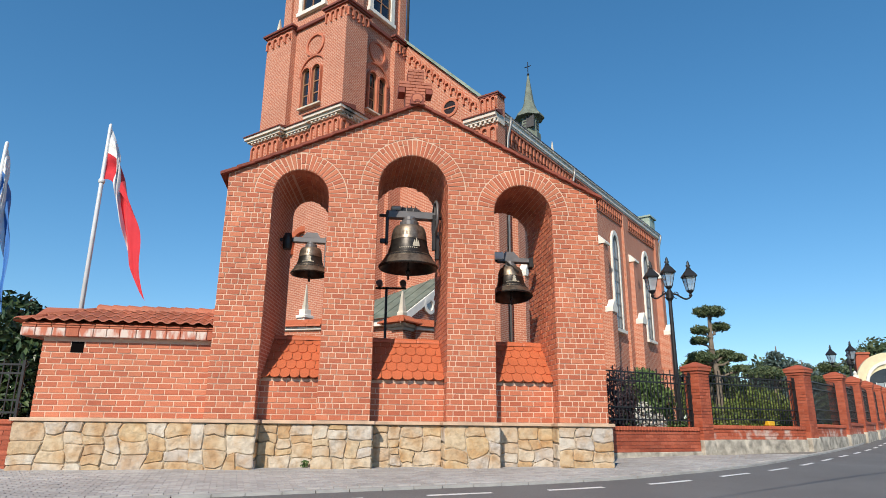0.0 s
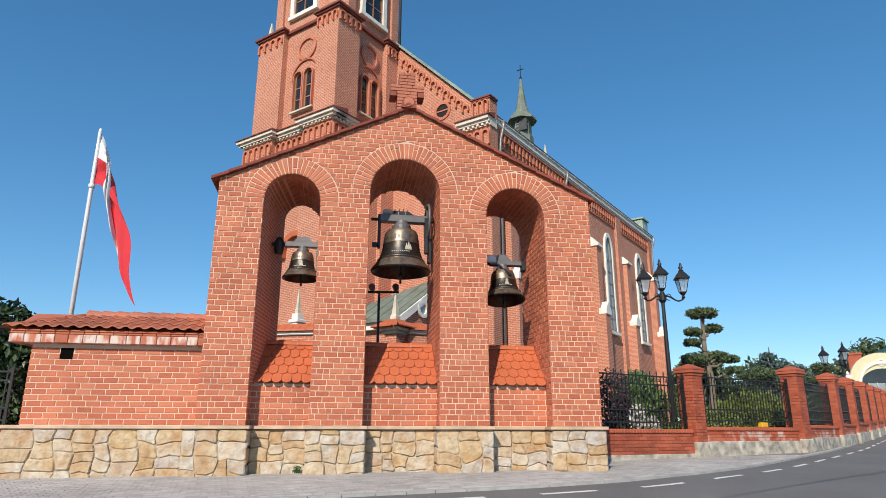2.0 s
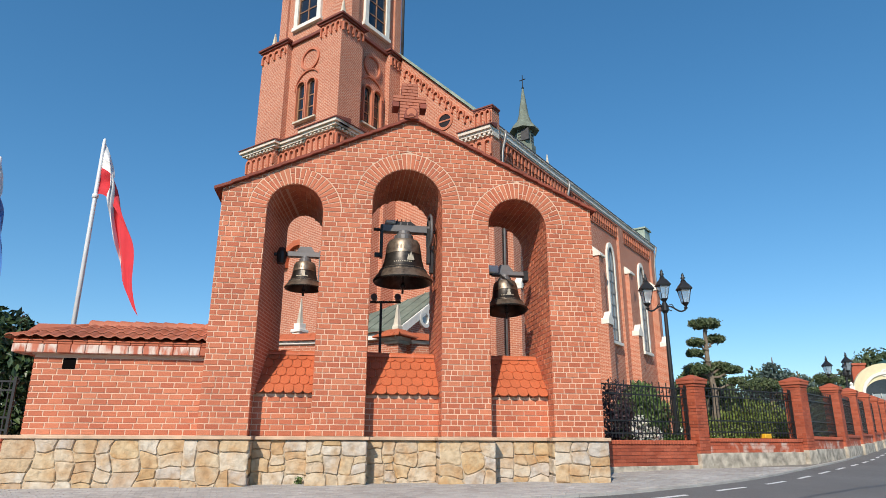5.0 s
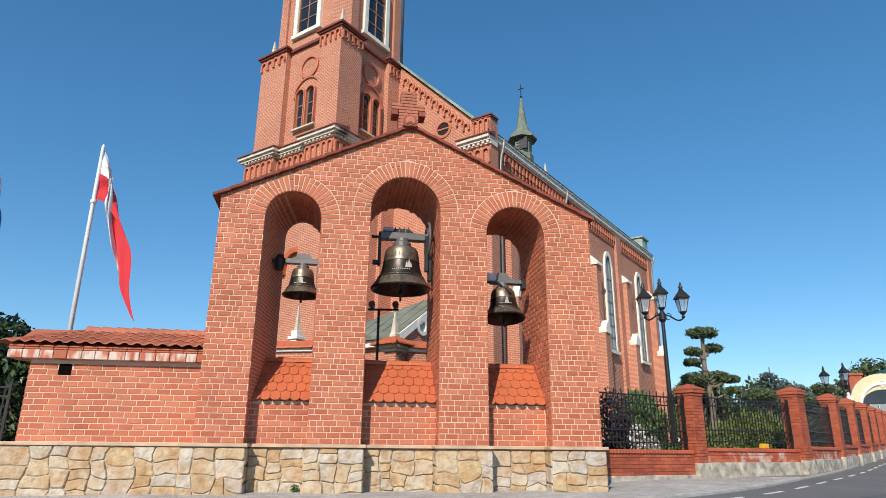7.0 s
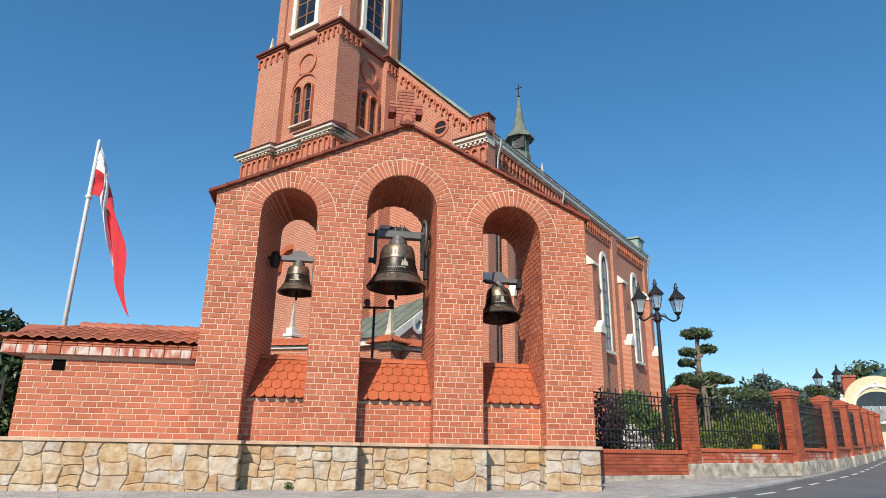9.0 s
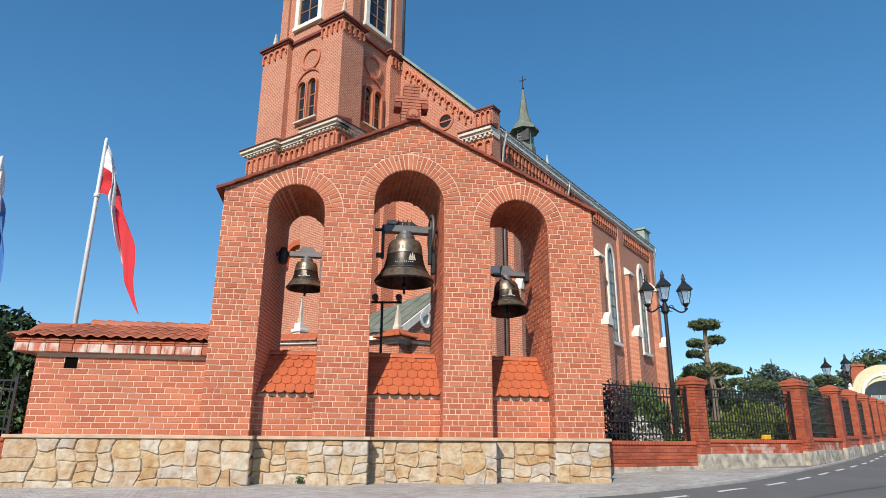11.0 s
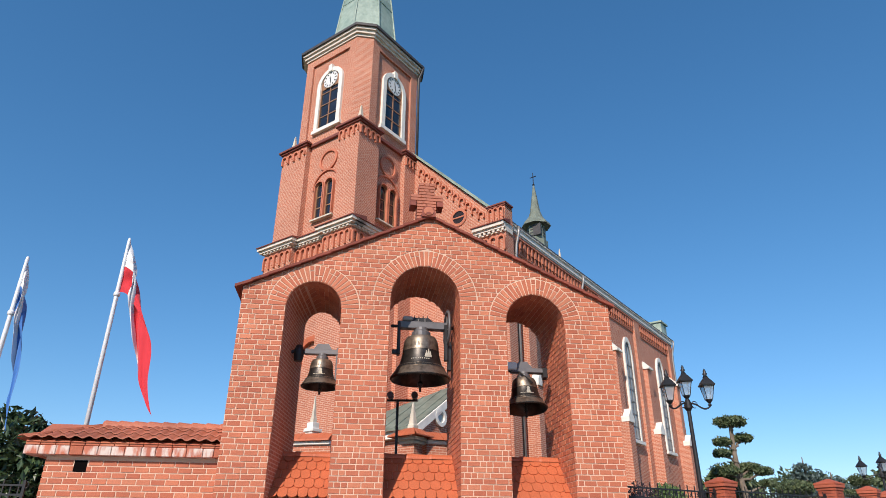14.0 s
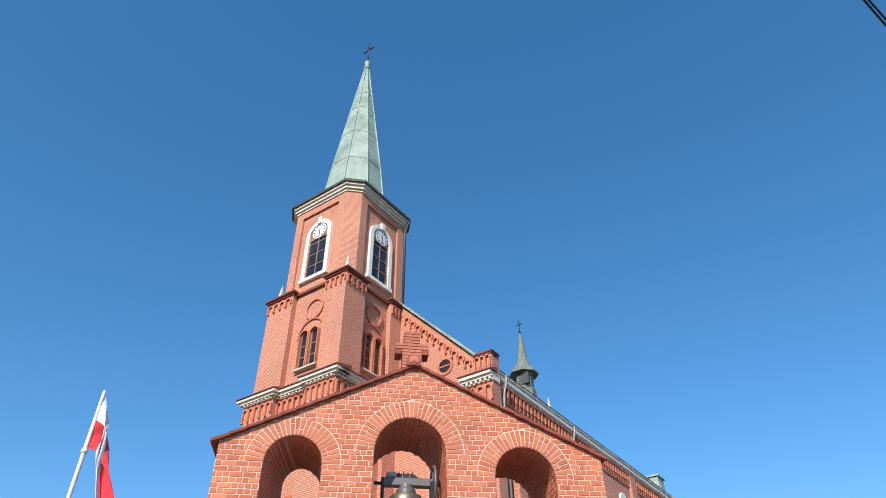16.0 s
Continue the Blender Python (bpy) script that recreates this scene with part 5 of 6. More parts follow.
for y0, y1 in ((GY + 0.3, GY + 1.2), (14.9, 15.5), (20.35, 21.25), (26.9, 27.8)):
    part("pilaster", Geo().box(NX - 0.1, NX + 0.16, y0, y1, 0.8, 14.95), church_brick, church)


def downpipe(y, x):
    g = Geo().tube([(x + 0.32, y, 15.30), (x + 0.30, y, 15.0), (x + 0.14, y, 14.4), (x + 0.10, y, 13.9), (x + 0.10, y, 1.2)], 0.065, 8)
    part("downpipe", g, zinc, church, "grey zinc downpipe", smooth=True)


downpipe(5.35, NX + 0.1)
downpipe(27.5, NX + 0.1)
# no real pipe here: a dark strip for a pilaster return in shade
downpipe(12.6, NX)
part("roof_box", Geo().box(4.3, 5.1, 26.6, 27.8, 15.6, 16.55, 0.03).box(4.2, 5.2, 26.5, 27.9, 16.55, 16.67), patina, church, "green copper clad roof vent")
for y in (6.1, 11.2, 16.3, 21.35, 27.0):
    b = part("buttress", Geo().box(NX - 0.05, NX + 0.72, y - 0.36, y + 0.36, 0.8, 7.95).box(NX - 0.05, NX + 0.42, y - 0.33, y + 0.33, 7.9, 11.92), church_brick, church, "stepped brick buttress")
    part("buttress_cap", Geo().prism([(NX + 0.55, 11.90), (NX + 0.55, 12.02), (NX - 0.02, 12.60), (NX - 0.02, 11.90)], y - 0.40, y + 0.40), white_plaster, b, "white sloping cap")
    g = Geo().prism([(y - 0.38, 7.93), (y + 0.38, 7.93), (y + 0.38, 8.20), (y, 8.66), (y - 0.38, 8.20)], NX + 0.33, NX + 0.78, "x")
    part("buttress_cap", g, white_plaster, b, "white gabled cap")
for y in (8.7, 13.75, 18.85, 24.6):
    lancet(church, "x", y, 7.40, 12.25, 0.52, NX, 1, pale_glass, (2, 7), 1.75, steel, 0.05)
    g = Geo()
    out_p, in_p = arch_poly(y, 12.25, 0.67, 7.30, 14, 1.80), arch_poly(y, 12.25, 0.52, 7.40, 14, 1.75)
    g.band(in_p, out_p, NX - 0.02, NX + 0.12, "x")
    part("window_surround", g, white_plaster, church, "white pointed window surround")
    part("window_sill", Geo().box(NX, NX + 0.22, y - 0.86, y + 0.86, 7.14, 7.32), white_plaster, church)

# ridge turret
TX, TY = -2.5, 23.0
tur = part("ridge_turret", Geo().lathe([(0.85, 22.2), (0.85, 23.6), (0.72, 23.7), (0.72, 25.0), (0.80, 25.05)], TX, TY, 8, math.pi / 8), old_copper, church, "small copper ridge turret with louvres")
part("louvre", Geo().box(TX + 0.1, TX + 0.74, TY - 0.74, TY - 0.60, 23.9, 24.85), slate, tur)
for k in range(8):
    t = math.tau * k / 8
    c, s = math.cos(t), math.sin(t)
    g = Geo()
    for j in range(4):
        z = 23.95 + 0.25 * j
        r = 0.70
        p = [(r * c - 0.2 * s, r * s + 0.2 * c), (r * c + 0.2 * s, r * s - 0.2 * c)]
        g.add([(TX + p[0][0], TY + p[0][1], z), (TX + p[1][0], TY + p[1][1], z), (TX + p[1][0] * 0.9, TY + p[1][1] * 0.9, z + 0.2), (TX + p[0][0] * 0.9, TY + p[0][1] * 0.9, z + 0.2)], [(0, 1, 2, 3)])
    part("louvre", g, slate, tur)
part("turret_roof", Geo().lathe([(1.18, 24.95), (1.12, 25.15), (0.62, 25.75), (0.42, 26.3), (0.06, 28.8)], TX, TY, 8, math.pi / 8), old_copper, tur)
part("turret_cross", Geo().tube([(TX, TY, 28.6), (TX, TY, 30.0)], 0.035, 6).tube([(TX - 0.28, TY, 29.6), (TX + 0.28, TY, 29.6)], 0.035, 6).lathe([(0.03, 28.7), (0.11, 28.85), (0.03, 29.0)], TX, TY, 8), iron, tur)
part("pinnacle", Geo().lathe([(0.22, 22.9), (0.22, 23.4), (0.16, 23.5), (0.03, 24.6)], -2.5, 27.0, 8), cream_stone, church)

# side annex with a copper roof
AX, AY0, AY1, AE, AR = 4.62, -0.65, 4.4, 5.45, 7.1
AM = (AY0 + AY1) / 2
part("annex_wall", Geo().prism([(AY0, 0.8), (AY1, 0.8), (AY1, AE), (AM, AR - 0.1), (AY0, AE)], AX - 0.5, AX, "x").box(0.3, AX - 0.5, AY0, AY1, 0.8, AE - 0.05), church_brick, church)
for a, b, za, zb in ((AY0 - 0.35, AM, AE - 0.12, AR + 0.12), (AY1 + 0.35, AM, AE - 0.12, AR + 0.12)):
    rg0 = Geo()
    rg0.add([(0.2, a, za), (AX + 0.01, a, za), (AX + 0.01, b, zb), (AX - 0.7, b, zb), (0.2, a, za + 0.10), (AX + 0.01, a, za + 0.10), (AX + 0.01, b, zb + 0.10), (AX - 0.7, b, zb + 0.10)],
            [(0, 1, 2, 3), (4, 5, 6, 7), (0, 1, 5, 4), (1, 2, 6, 5), (2, 3, 7, 6), (3, 0, 4, 7)])
    part("annex_roof", rg0, old_copper, church, "weathered green copper annex roof")
    for k in range(8):
        x = 0.45 + 0.55 * k
        up = min(1.0, (x - 0.2) / (AX - 0.9))
        part("roof_seam", Geo().tube([(x, a, za + 0.11), (x, a + (b - a) * up, za + (zb - za) * up + 0.11)], 0.022, 5), old_copper, church)
    part("rake_board", Geo().prism([(a, za - 0.24), (b, zb - 0.24), (b, zb + 0.06), (a, za + 0.06)], AX + 0.02, AX + 0.09, "x"), white_plaster, church, "white moulded gable edge")
part("eaves_board", Geo().box(0.2, AX + 0.1, AY0 - 0.22, AY0 + 0.02, AE - 0.36, AE - 0.12), white_plaster, church, "white moulded eaves")
part("round_window", ring_on("x", 0.44, 5.90, 0.20, 0.33, AX - 0.02, AX + 0.10, 20), white_plaster, church, "round window in a white ring")
part("round_pane", Geo().prism([(0.44 + 0.21 * math.cos(math.tau * i / 16), 5.90 + 0.21 * math.sin(math.tau * i / 16)) for i in range(16)], AX - 0.01, AX + 0.03, "x"), pale_glass, church)
# brick label moulds on the tower's lower stage
part("hood_mould", Geo().arch_band(-2.10, 9.15, 0.66, 0.92, 8.9, 0.16, 0.34, 14), clay_tile, church, "orange tiled arch mould")

# churchyard walls behind the gable, with tiled copings and obelisks


def yard_pier(x, y, top, label, tiled, s, turn=-35.0):
    g = ground_z(y)
    p = thing("gate_pier", label, "gate pier", pose(x, y, 0, 0, 0, turn), group="churchyard gate piers")
    part("shaft", Geo().box(-0.30 * s, 0.30 * s, -0.30 * s, 0.30 * s, g - 0.15, top - 0.36, 0.01), church_brick, p)
    if tiled:
        part("corbel_course", Geo().box(-0.32, 0.32, -0.32, 0.32, top - 0.36, top - 0.26, 0.02).box(-0.40, 0.40, -0.40, 0.40, top - 0.26, top - 0.15, 0.02), cream_stone, p, "pale corbelled course")
        for side in range(4):
            for k in range(5):
                a, b = -0.56 + 0.224 * k, -0.56 + 0.224 * (k + 1) - 0.012
                t = Geo().add([(a, -0.60, top - 0.15), (b, -0.60, top - 0.15), (b * 0.35, -0.18, top + 0.10), (a * 0.35, -0.18, top + 0.10),
                               (a, -0.60, top - 0.11), (b, -0.60, top - 0.11), (b * 0.35, -0.18, top + 0.14), (a * 0.35, -0.18, top + 0.14)],
                              [(3, 2, 1, 0), (4, 5, 6, 7), (0, 1, 5, 4), (1, 2, 6, 5), (2, 3, 7, 6), (3, 0, 4, 7)])
                ob = part("cap_tile", t, clay_tile, p)
                ob.rotation_euler = (0, 0, math.pi / 2 * side)
    else:
        part("cap_moulding", Geo().box(-0.36 * s, 0.36 * s, -0.36 * s, 0.36 * s, top - 0.36, top - 0.22, 0.01).box(-0.46 * s, 0.46 * s, -0.46 * s, 0.46 * s, top - 0.22, top - 0.10, 0.02).box(-0.30 * s, 0.30 * s, -0.30 * s, 0.30 * s, top - 0.10, top + 0.10, 0.01), white_plaster, p, "white moulded cap")
    part("obelisk", Geo().lathe([(0.22 * s, top + 0.08), (0.22 * s, top + 0.24), (0.17 * s, top + 0.30), (0.04 * s, top + 0.98)], 0, 0, 4, math.pi / 4), cream_stone, p, "cream stone obelisk")
    return p


def yard_wall(x0, y0, x1, y1, top):
    d = math.hypot(x1 - x0, y1 - y0)
    a = math.degrees(math.atan2(y1 - y0, x1 - x0))
    w = thing("churchyard_wall", "brick churchyard wall with a clay tile coping", "wall", pose(x0, y0, 0, 0, 0, a))
    part("wall", Geo().box(0, d, -0.18, 0.18, ground_z(min(y0, y1)) - 0.2, top - 0.3), church_brick, w)
    part("moulding", Geo().box(0, d, -0.26, 0.26, top - 0.3, top - 0.18, 0.02), white_plaster, w, "pale moulded string")
    n = int(d / 0.24)
    for i in range(n):
        a0, a1 = d * i / n, d * (i + 1) / n - 0.01
        part("coping_tile", Geo().prism([(-0.36, top - 0.18), (-0.34, top - 0.13), (0, top + 0.10), (0.34, top - 0.13), (0.36, top - 0.18)], a0, a1, "x"), clay_tile, w)


yard_pier(-1.18, 21.25, 5.02, "brick gate pier with a tiled cap and stone obelisk", True, 0.78)
yard_pier(-4.55, 21.93, 5.36, "brick gate pier with a white cap and stone obelisk", False, 0.48)
yard_wall(-0.80, 21.4, 1.8, 22.6, 5.0)
yard_wall(-6.05, 21.85, -3.75, 21.35, 4.95)

# ---- street fence: brick piers, low walls and wrought iron panels ----
PIER_AT = [(7.32, 18.45), (11.55, 20.85), (14.75, 24.2), (17.25, 27.15), (20.1, 30.7), (22.9, 34.3), (25.7, 37.9), (28.5, 41.5)]


def coursed(g, x0, x1, y0, y1, z0, z1, course=0.085, length=0.26, seed=1):
    """Bricks on the two long faces and both ends of a body."""
    n = max(1, round((z1 - z0) / course))
    h = (z1 - z0) / n
    for i in range(n):
        za, zb = z0 + h * i + 0.005, z0 + h * (i + 1) - 0.005
        for y, s in ((y0, -1), (y1, 1)):
            x = x0 - (length / 2 if i % 2 else 0)
            while x < x1 - 0.02:
                p, q = max(x, x0), min(x + length - 0.010, x1)
                if q - p > 0.03:
                    g.slab([(p, y, za), (q, y, za), (q, y, zb), (p, y, zb)], (0, s, 0), 0.007, 0.004)
                x += length
        for x, s in ((x0, -1), (x1, 1)):
            y = y0 - (length / 2 if i % 2 else 0)
            while y < y1 - 0.02:
                p, q = max(y, y0), min(y + length - 0.010, y1)
                if q - p > 0.03:
                    g.slab([(x, p, za), (x, q, za), (x, q, zb), (x, p, zb)], (s, 0, 0), 0.007, 0.004)
                y += length
    return g


fence_mortar = plain("fence_mortar", (0.34, 0.12, 0.08), 0.9)
for i, (x, y) in enumerate(PIER_AT):
    g = ground_z(y)
    a, b = PIER_AT[max(i - 1, 0)], PIER_AT[min(i + 1, len(PIER_AT) - 1)]
    turn = math.degrees(math.atan2(b[1] - a[1], b[0] - a[0])) if i else 33.0
    top = g + (2.38 if i == 0 else 2.50)
    q = 0.225 if i == 0 else 0.245
    p = thing("fence_pier", "square red brick fence pier with pyramidal cap and concrete foot", "fence pier", pose(x, y, 0, 0, 0, turn), group="piers of the street fence")
    part("foot", Geo().box(-q - 0.04, q + 0.04, -q - 0.04, q + 0.04, g - 0.2, g + 0.36, 0.02), concrete, p, "stained concrete foot")
    part("pier_core", Geo().box(-q, q, -q, q, g + 0.36, top - 0.22), fence_mortar, p)
    part("brickwork", coursed(Geo(), -q - 0.005, q + 0.005, -q - 0.005, q + 0.005, g + 0.36, top - 0.24), fence_brick, p, kind="stuff")
    part("cap_course", Geo().box(-q - 0.035, q + 0.035, -q - 0.035, q + 0.035, top - 0.24, top - 0.16, 0.01).box(-q - 0.07, q + 0.07, -q - 0.07, q + 0.07, top - 0.16, top - 0.07, 0.01), fence_brick, p)
    part("cap", Geo().lathe([((q + 0.08) * 1.414, top - 0.07), ((q + 0.08) * 1.414, top - 0.03), (0.06, top + 0.10)], 0, 0, 4, math.pi / 4), fence_brick, p, "red brick pyramidal cap")


def scroll(g, x, z, r, s, y=0.0):
    pts = []
    for k in range(15):
        t = k / 14 * 4.6
        rr = r * (1 - 0.16 * t)
        pts.append((x + s * rr * math.cos(t + 1.57), y, z + rr * math.sin(t + 1.57)))
    g.tube(pts, 0.011, 5)


def iron_panel(parent, d, foot, height, fine=True):
    """Rails, bars, end posts and scrolls of one panel of length d."""
    for x in (0.05, d - 0.05):
        part("end_post", Geo().box(x - 0.025, x + 0.025, -0.025, 0.025, foot - 0.05, foot + height + 0.05), iron, parent)
        for z in (0.2, 0.55, 0.95):
            g = Geo()
            scroll(g, x, foot + height * z, 0.09, 1 if x < 1 else -1)
            part("end_scroll", g, iron, parent)
    for z in (0.10, 0.32, 0.80, 0.96):
        part("rail", Geo().box(0.03, d - 0.03, -0.020, 0.020, foot + height * z - 0.018, foot + height * z + 0.018), iron, parent)
    n = int(d / 0.135)
    for i in range(1, n):
        x = d * i / n
        part("bar", Geo().box(x - 0.010, x + 0.010, -0.010, 0.010, foot + 0.02, foot + height * (1.06 if i % 2 else 0.96)), iron, parent)
    if fine:
        for i in range(1, n, 2):
            x = d * (i + 0.5) / n
            for z, r, turned in ((0.21, 0.055, 1), (0.88, 0.045, -1), (0.56, 0.075, 1 if i % 4 == 1 else -1)):
                g = Geo()
                scroll(g, x, foot + height * z, r, turned)
                part("scroll", g, iron, parent)


ends = [(3.95, 16.45)] + PIER_AT
for i in range(len(ends) - 1):
    (xa, ya), (xb, yb) = ends[i], ends[i + 1]
    d0 = math.hypot(xb - xa, yb - ya)
    ux, uy = (xb - xa) / d0, (yb - ya) / d0
    sa = 0.0 if i == 0 else 0.27
    xa, ya = xa + ux * sa, ya + uy * sa
    d = d0 - sa - 0.27
    g = ground_z((ya + yb) / 2)
    glow = min(ground_z(ya), ground_z(yb))
    turn = math.degrees(math.atan2(uy, ux))
    w = thing("fence_wall", "low red brick fence wall on a stained concrete base", "fence wall", pose(xa, ya, 0, 0, 0, turn), group="low walls of the street fence")
    base_top = g + (0.10 if i == 0 else 0.34)
    part("base", Geo().box(0, d, -0.20, 0.20, glow - 0.2, base_top, 0.012), concrete, w, "stained concrete base")
    part("wall_core", Geo().box(0, d, -0.15, 0.15, base_top, g + 0.66), fence_mortar, w)
    part("brickwork", coursed(Geo(), 0, d, -0.155, 0.155, base_top, g + 0.62, seed=i), stained_fence_brick if i else fence_brick, w, "red bricks with lime stains", kind="stuff")
    n = int(d / 0.105)
    if i < 3:
        for k in range(n):
            part("coping_brick", Geo().box(d * k / n + 0.003, d * (k + 1) / n - 0.003, -0.20, 0.20, g + 0.62, g + 0.73, 0.02), fence_brick, w)
    else:
        part("coping", Geo().box(0, d, -0.20, 0.20, g + 0.62, g + 0.73, 0.02), fence_brick, w)
    f = thing("iron_fence", "black wrought iron fence panel with scrolls on the brick wall", "iron fence", pose(xa, ya, 0, 0, 0, turn), group="wrought iron fence panels")
    iron_panel(f, d, g + 0.76, 1.40, i < 2)

# fence left of the low wall
lf = thing("fence_wall", "red brick fence wall footing beside the stone plinth", "fence wall", BELL @ pose(-11.3, 0.55, 0))
part("wall_core", Geo().box(0, 3.9, -0.15, 0.15, 0.55, 1.58), fence_mortar, lf)
part("brickwork", coursed(Geo(), 0, 3.9, -0.155, 0.155, 0.75, 1.55), fence_brick, lf, kind="stuff")
part("coping", Geo().box(0, 3.9, -0.2, 0.2, 1.56, 1.66, 0.02), fence_brick, lf)
lp = thing("iron_fence", "black wrought iron fence panel with upright bars", "iron fence", BELL @ pose(-11.3, 0.55, 0))
iron_panel(lp, 3.9, 1.68, 1.05, False)

# ---- street lamps ----


def lantern(parent, x, y, z, s=1.0):
    """A tapered four-sided lantern standing on z."""
    lan = part("lantern", Geo().lathe([(0.045 * s, z), (0.07 * s, z + 0.05 * s), (0.035 * s, z + 0.10 * s), (0.12 * s, z + 0.20 * s), (0.13 * s, z + 0.24 * s)], x, y, 8), iron, parent, "black iron lantern")
    part("glass", Geo().lathe([(0.125 * s, z + 0.24 * s), (0.25 * s, z + 0.72 * s)], x, y, 4, math.pi / 4), lamp_glass, lan, "pale lantern glass")
    for k in range(4):
        t = math.pi / 4 + math.pi / 2 * k
        part("glazing_bar", Geo().tube([(x + r * s * math.cos(t), y + r * s * math.sin(t), z + h * s) for r, h in ((0.135, 0.22), (0.262, 0.73))], 0.014 * s, 5), iron, lan)
    part("lantern_roof", Geo().lathe([(0.31 * s, z + 0.71 * s), (0.32 * s, z + 0.75 * s), (0.20 * s, z + 0.90 * s), (0.10 * s, z + 1.0 * s), (0.10 * s, z + 1.04 * s)], x, y, 4, math.pi / 4), iron, lan)
    part("finial", Geo().lathe([(0.09 * s, z + 1.03 * s), (0.05 * s, z + 1.09 * s), (0.09 * s, z + 1.15 * s), (0.04 * s, z + 1.20 * s), (0.055 * s, z + 1.25 * s), (0.01 * s, z + 1.34 * s)], x, y, 10), iron, lan, smooth=True)


def street_lamp(x, y, base, arm, lanterns, label, turn=0.0):
    p = thing("street_lamp", label, "street lamp", pose(x, y, 0, 0, 0, turn), group="three-armed street lamps")
    part("post", Geo().lathe([(0.14, base), (0.14, base + 0.5), (0.09, base + 0.6), (0.075, base + 1.2), (0.055, arm - 0.1), (0.05, arm + 0.1)], 0, 0, 12), iron, p, "black iron post", smooth=True)
    part("collar", Geo().lathe([(0.06, arm - 0.16), (0.12, arm - 0.08), (0.12, arm + 0.06), (0.05, arm + 0.2)], 0, 0, 12), iron, p)
    for a, b, z in lanterns:
        if a or b:
            g = Geo()
            pts = []
            for k in range(17):
                t = k / 16
                pts.append((a * t, b * t, arm + 0.10 * math.sin(t * math.pi * 0.9) * (1 - t) * 2.2 - 0.16 * math.sin(math.pi * t ** 1.6) + (z - arm) * t ** 5))
            g.tube(pts, 0.026, 7)
            part("arm", g, iron, p, "curled iron arm")
            g = Geo()
            pts = [(a * (0.30 + 0.13 * math.cos(t)), b * (0.30 + 0.13 * math.cos(t)), arm + 0.02 + 0.10 * math.sin(t)) for t in [0.5 * k for k in range(11)]]
            g.tube(pts, 0.014, 5)
            part("arm_scroll", g, iron, p)
        lantern(p, a, b, z, 0.86)
    return p


street_lamp(7.22, 19.69, ground_z(19.7) - 0.1, 5.62, [(-0.62, -0.25, 5.52), (0.0, 0.0, 5.72), (0.62, -0.10, 5.58)], "black three-lantern street lamp behind the fence")
street_lamp(21.6, 34.0, ground_z(34) - 0.1, 5.1, [(-0.85, 0.1, 4.90), (0.10, -0.1, 5.08), (0.40, 0.4, 4.90)], "black three-lantern street lamp farther up the street")

# ---- flags ----


def curve_at(keys, t):
    """A smooth way through keys (t, across, down)."""
    for i in range(len(keys) - 1):
        if t <= keys[i + 1][0] or i == len(keys) - 2:
            p0, p1, p2, p3 = (Vector(keys[max(0, min(len(keys) - 1, i + k))][1:]) for k in (-1, 0, 1, 2))
            f = (t - keys[i][0]) / (keys[i + 1][0] - keys[i][0])
            return 0.5 * (2 * p1 + (p2 - p0) * f + (2 * p0 - 5 * p1 + 4 * p2 - p3) * f * f + (3 * p1 - p0 - 3 * p2 + p3) * f ** 3)


TOP_EDGE = [(0, 0.03, 0.05), (0.3, 0.22, 0.42), (0.6, 0.42, 0.95), (1, 0.38, 1.57)]
SEAM = [(0, 0.03, 0.72), (0.35, 0.44, 1.05), (0.65, 0.60, 2.05), (1, 0.92, 3.2)]
LOW_EDGE = [(0, 0.02, 1.43), (0.2, 0.36, 1.55), (0.5, 1.20, 2.6), (0.75, 1.40, 3.65), (1, 1.70, 4.45)]


def flag(x, y, top, foot, upper, lower, label, seed, turn, sway, drop):
    """Two bands of cloth sleeved on the head of a slim pole, the fly end drooping in folds."""
    f = thing("flag", label, "flag", pose(x, y, 0, 0, 0, turn), group="flags on poles")
    ph = random.Random(seed).uniform(0, 6)
    hoist = top - 1.45 * drop
    part("pole", Geo().lathe([(0.058, foot), (0.050, hoist), (0.042, top - 0.05), (0.035, top + 0.03), (0.01, top + 0.06)], 0, 0, 12), pole_metal, f, "pale metal flagpole", smooth=True)
    part("clamp", Geo().lathe([(0.05, hoist - 0.10), (0.075, hoist - 0.08), (0.075, hoist), (0.05, hoist + 0.02)], 0, 0, 12), pole_metal, f, smooth=True)
    n, m = 16, 48

    def place(s, t):
        p = curve_at(TOP_EDGE, t) * (2 * (s - 0.5) * (s - 1)) + curve_at(SEAM, t) * (4 * s * (1 - s)) + curve_at(LOW_EDGE, t) * (2 * s * (s - 0.5))
        fold = (0.10 * math.sin(s * 8 + ph + 2.5 * t) + 0.05 * math.sin(s * 19 + 5 * t)) * min(1.0, 3 * t) + 0.22 * t * (1 - t) * (s - 0.3)
        return (p.x * sway + 0.025 * math.sin(11 * t + 6 * s + ph) * t, fold, top - p.y * drop)
    for s0, s1, material, tone in ((0.0, 0.5, upper, "upper band"), (0.5, 1.0, lower, "lower band")):
        g = Geo()
        g.add([place(s0 + (s1 - s0) * i / n, j / m) for j in range(m + 1) for i in range(n + 1)],
              [(j * (n + 1) + i, j * (n + 1) + i + 1, (j + 1) * (n + 1) + i + 1, (j + 1) * (n + 1) + i) for j in range(m) for i in range(n)])
        part("band", g, material, f, smooth=True)
    return f


flag(-8.26, 14.86, 8.82, ground_z(14.9) - 0.1, flag_white, flag_red, "long white and red flag drooping from a pale pole", 3, 5.0, 0.85, 1.0)
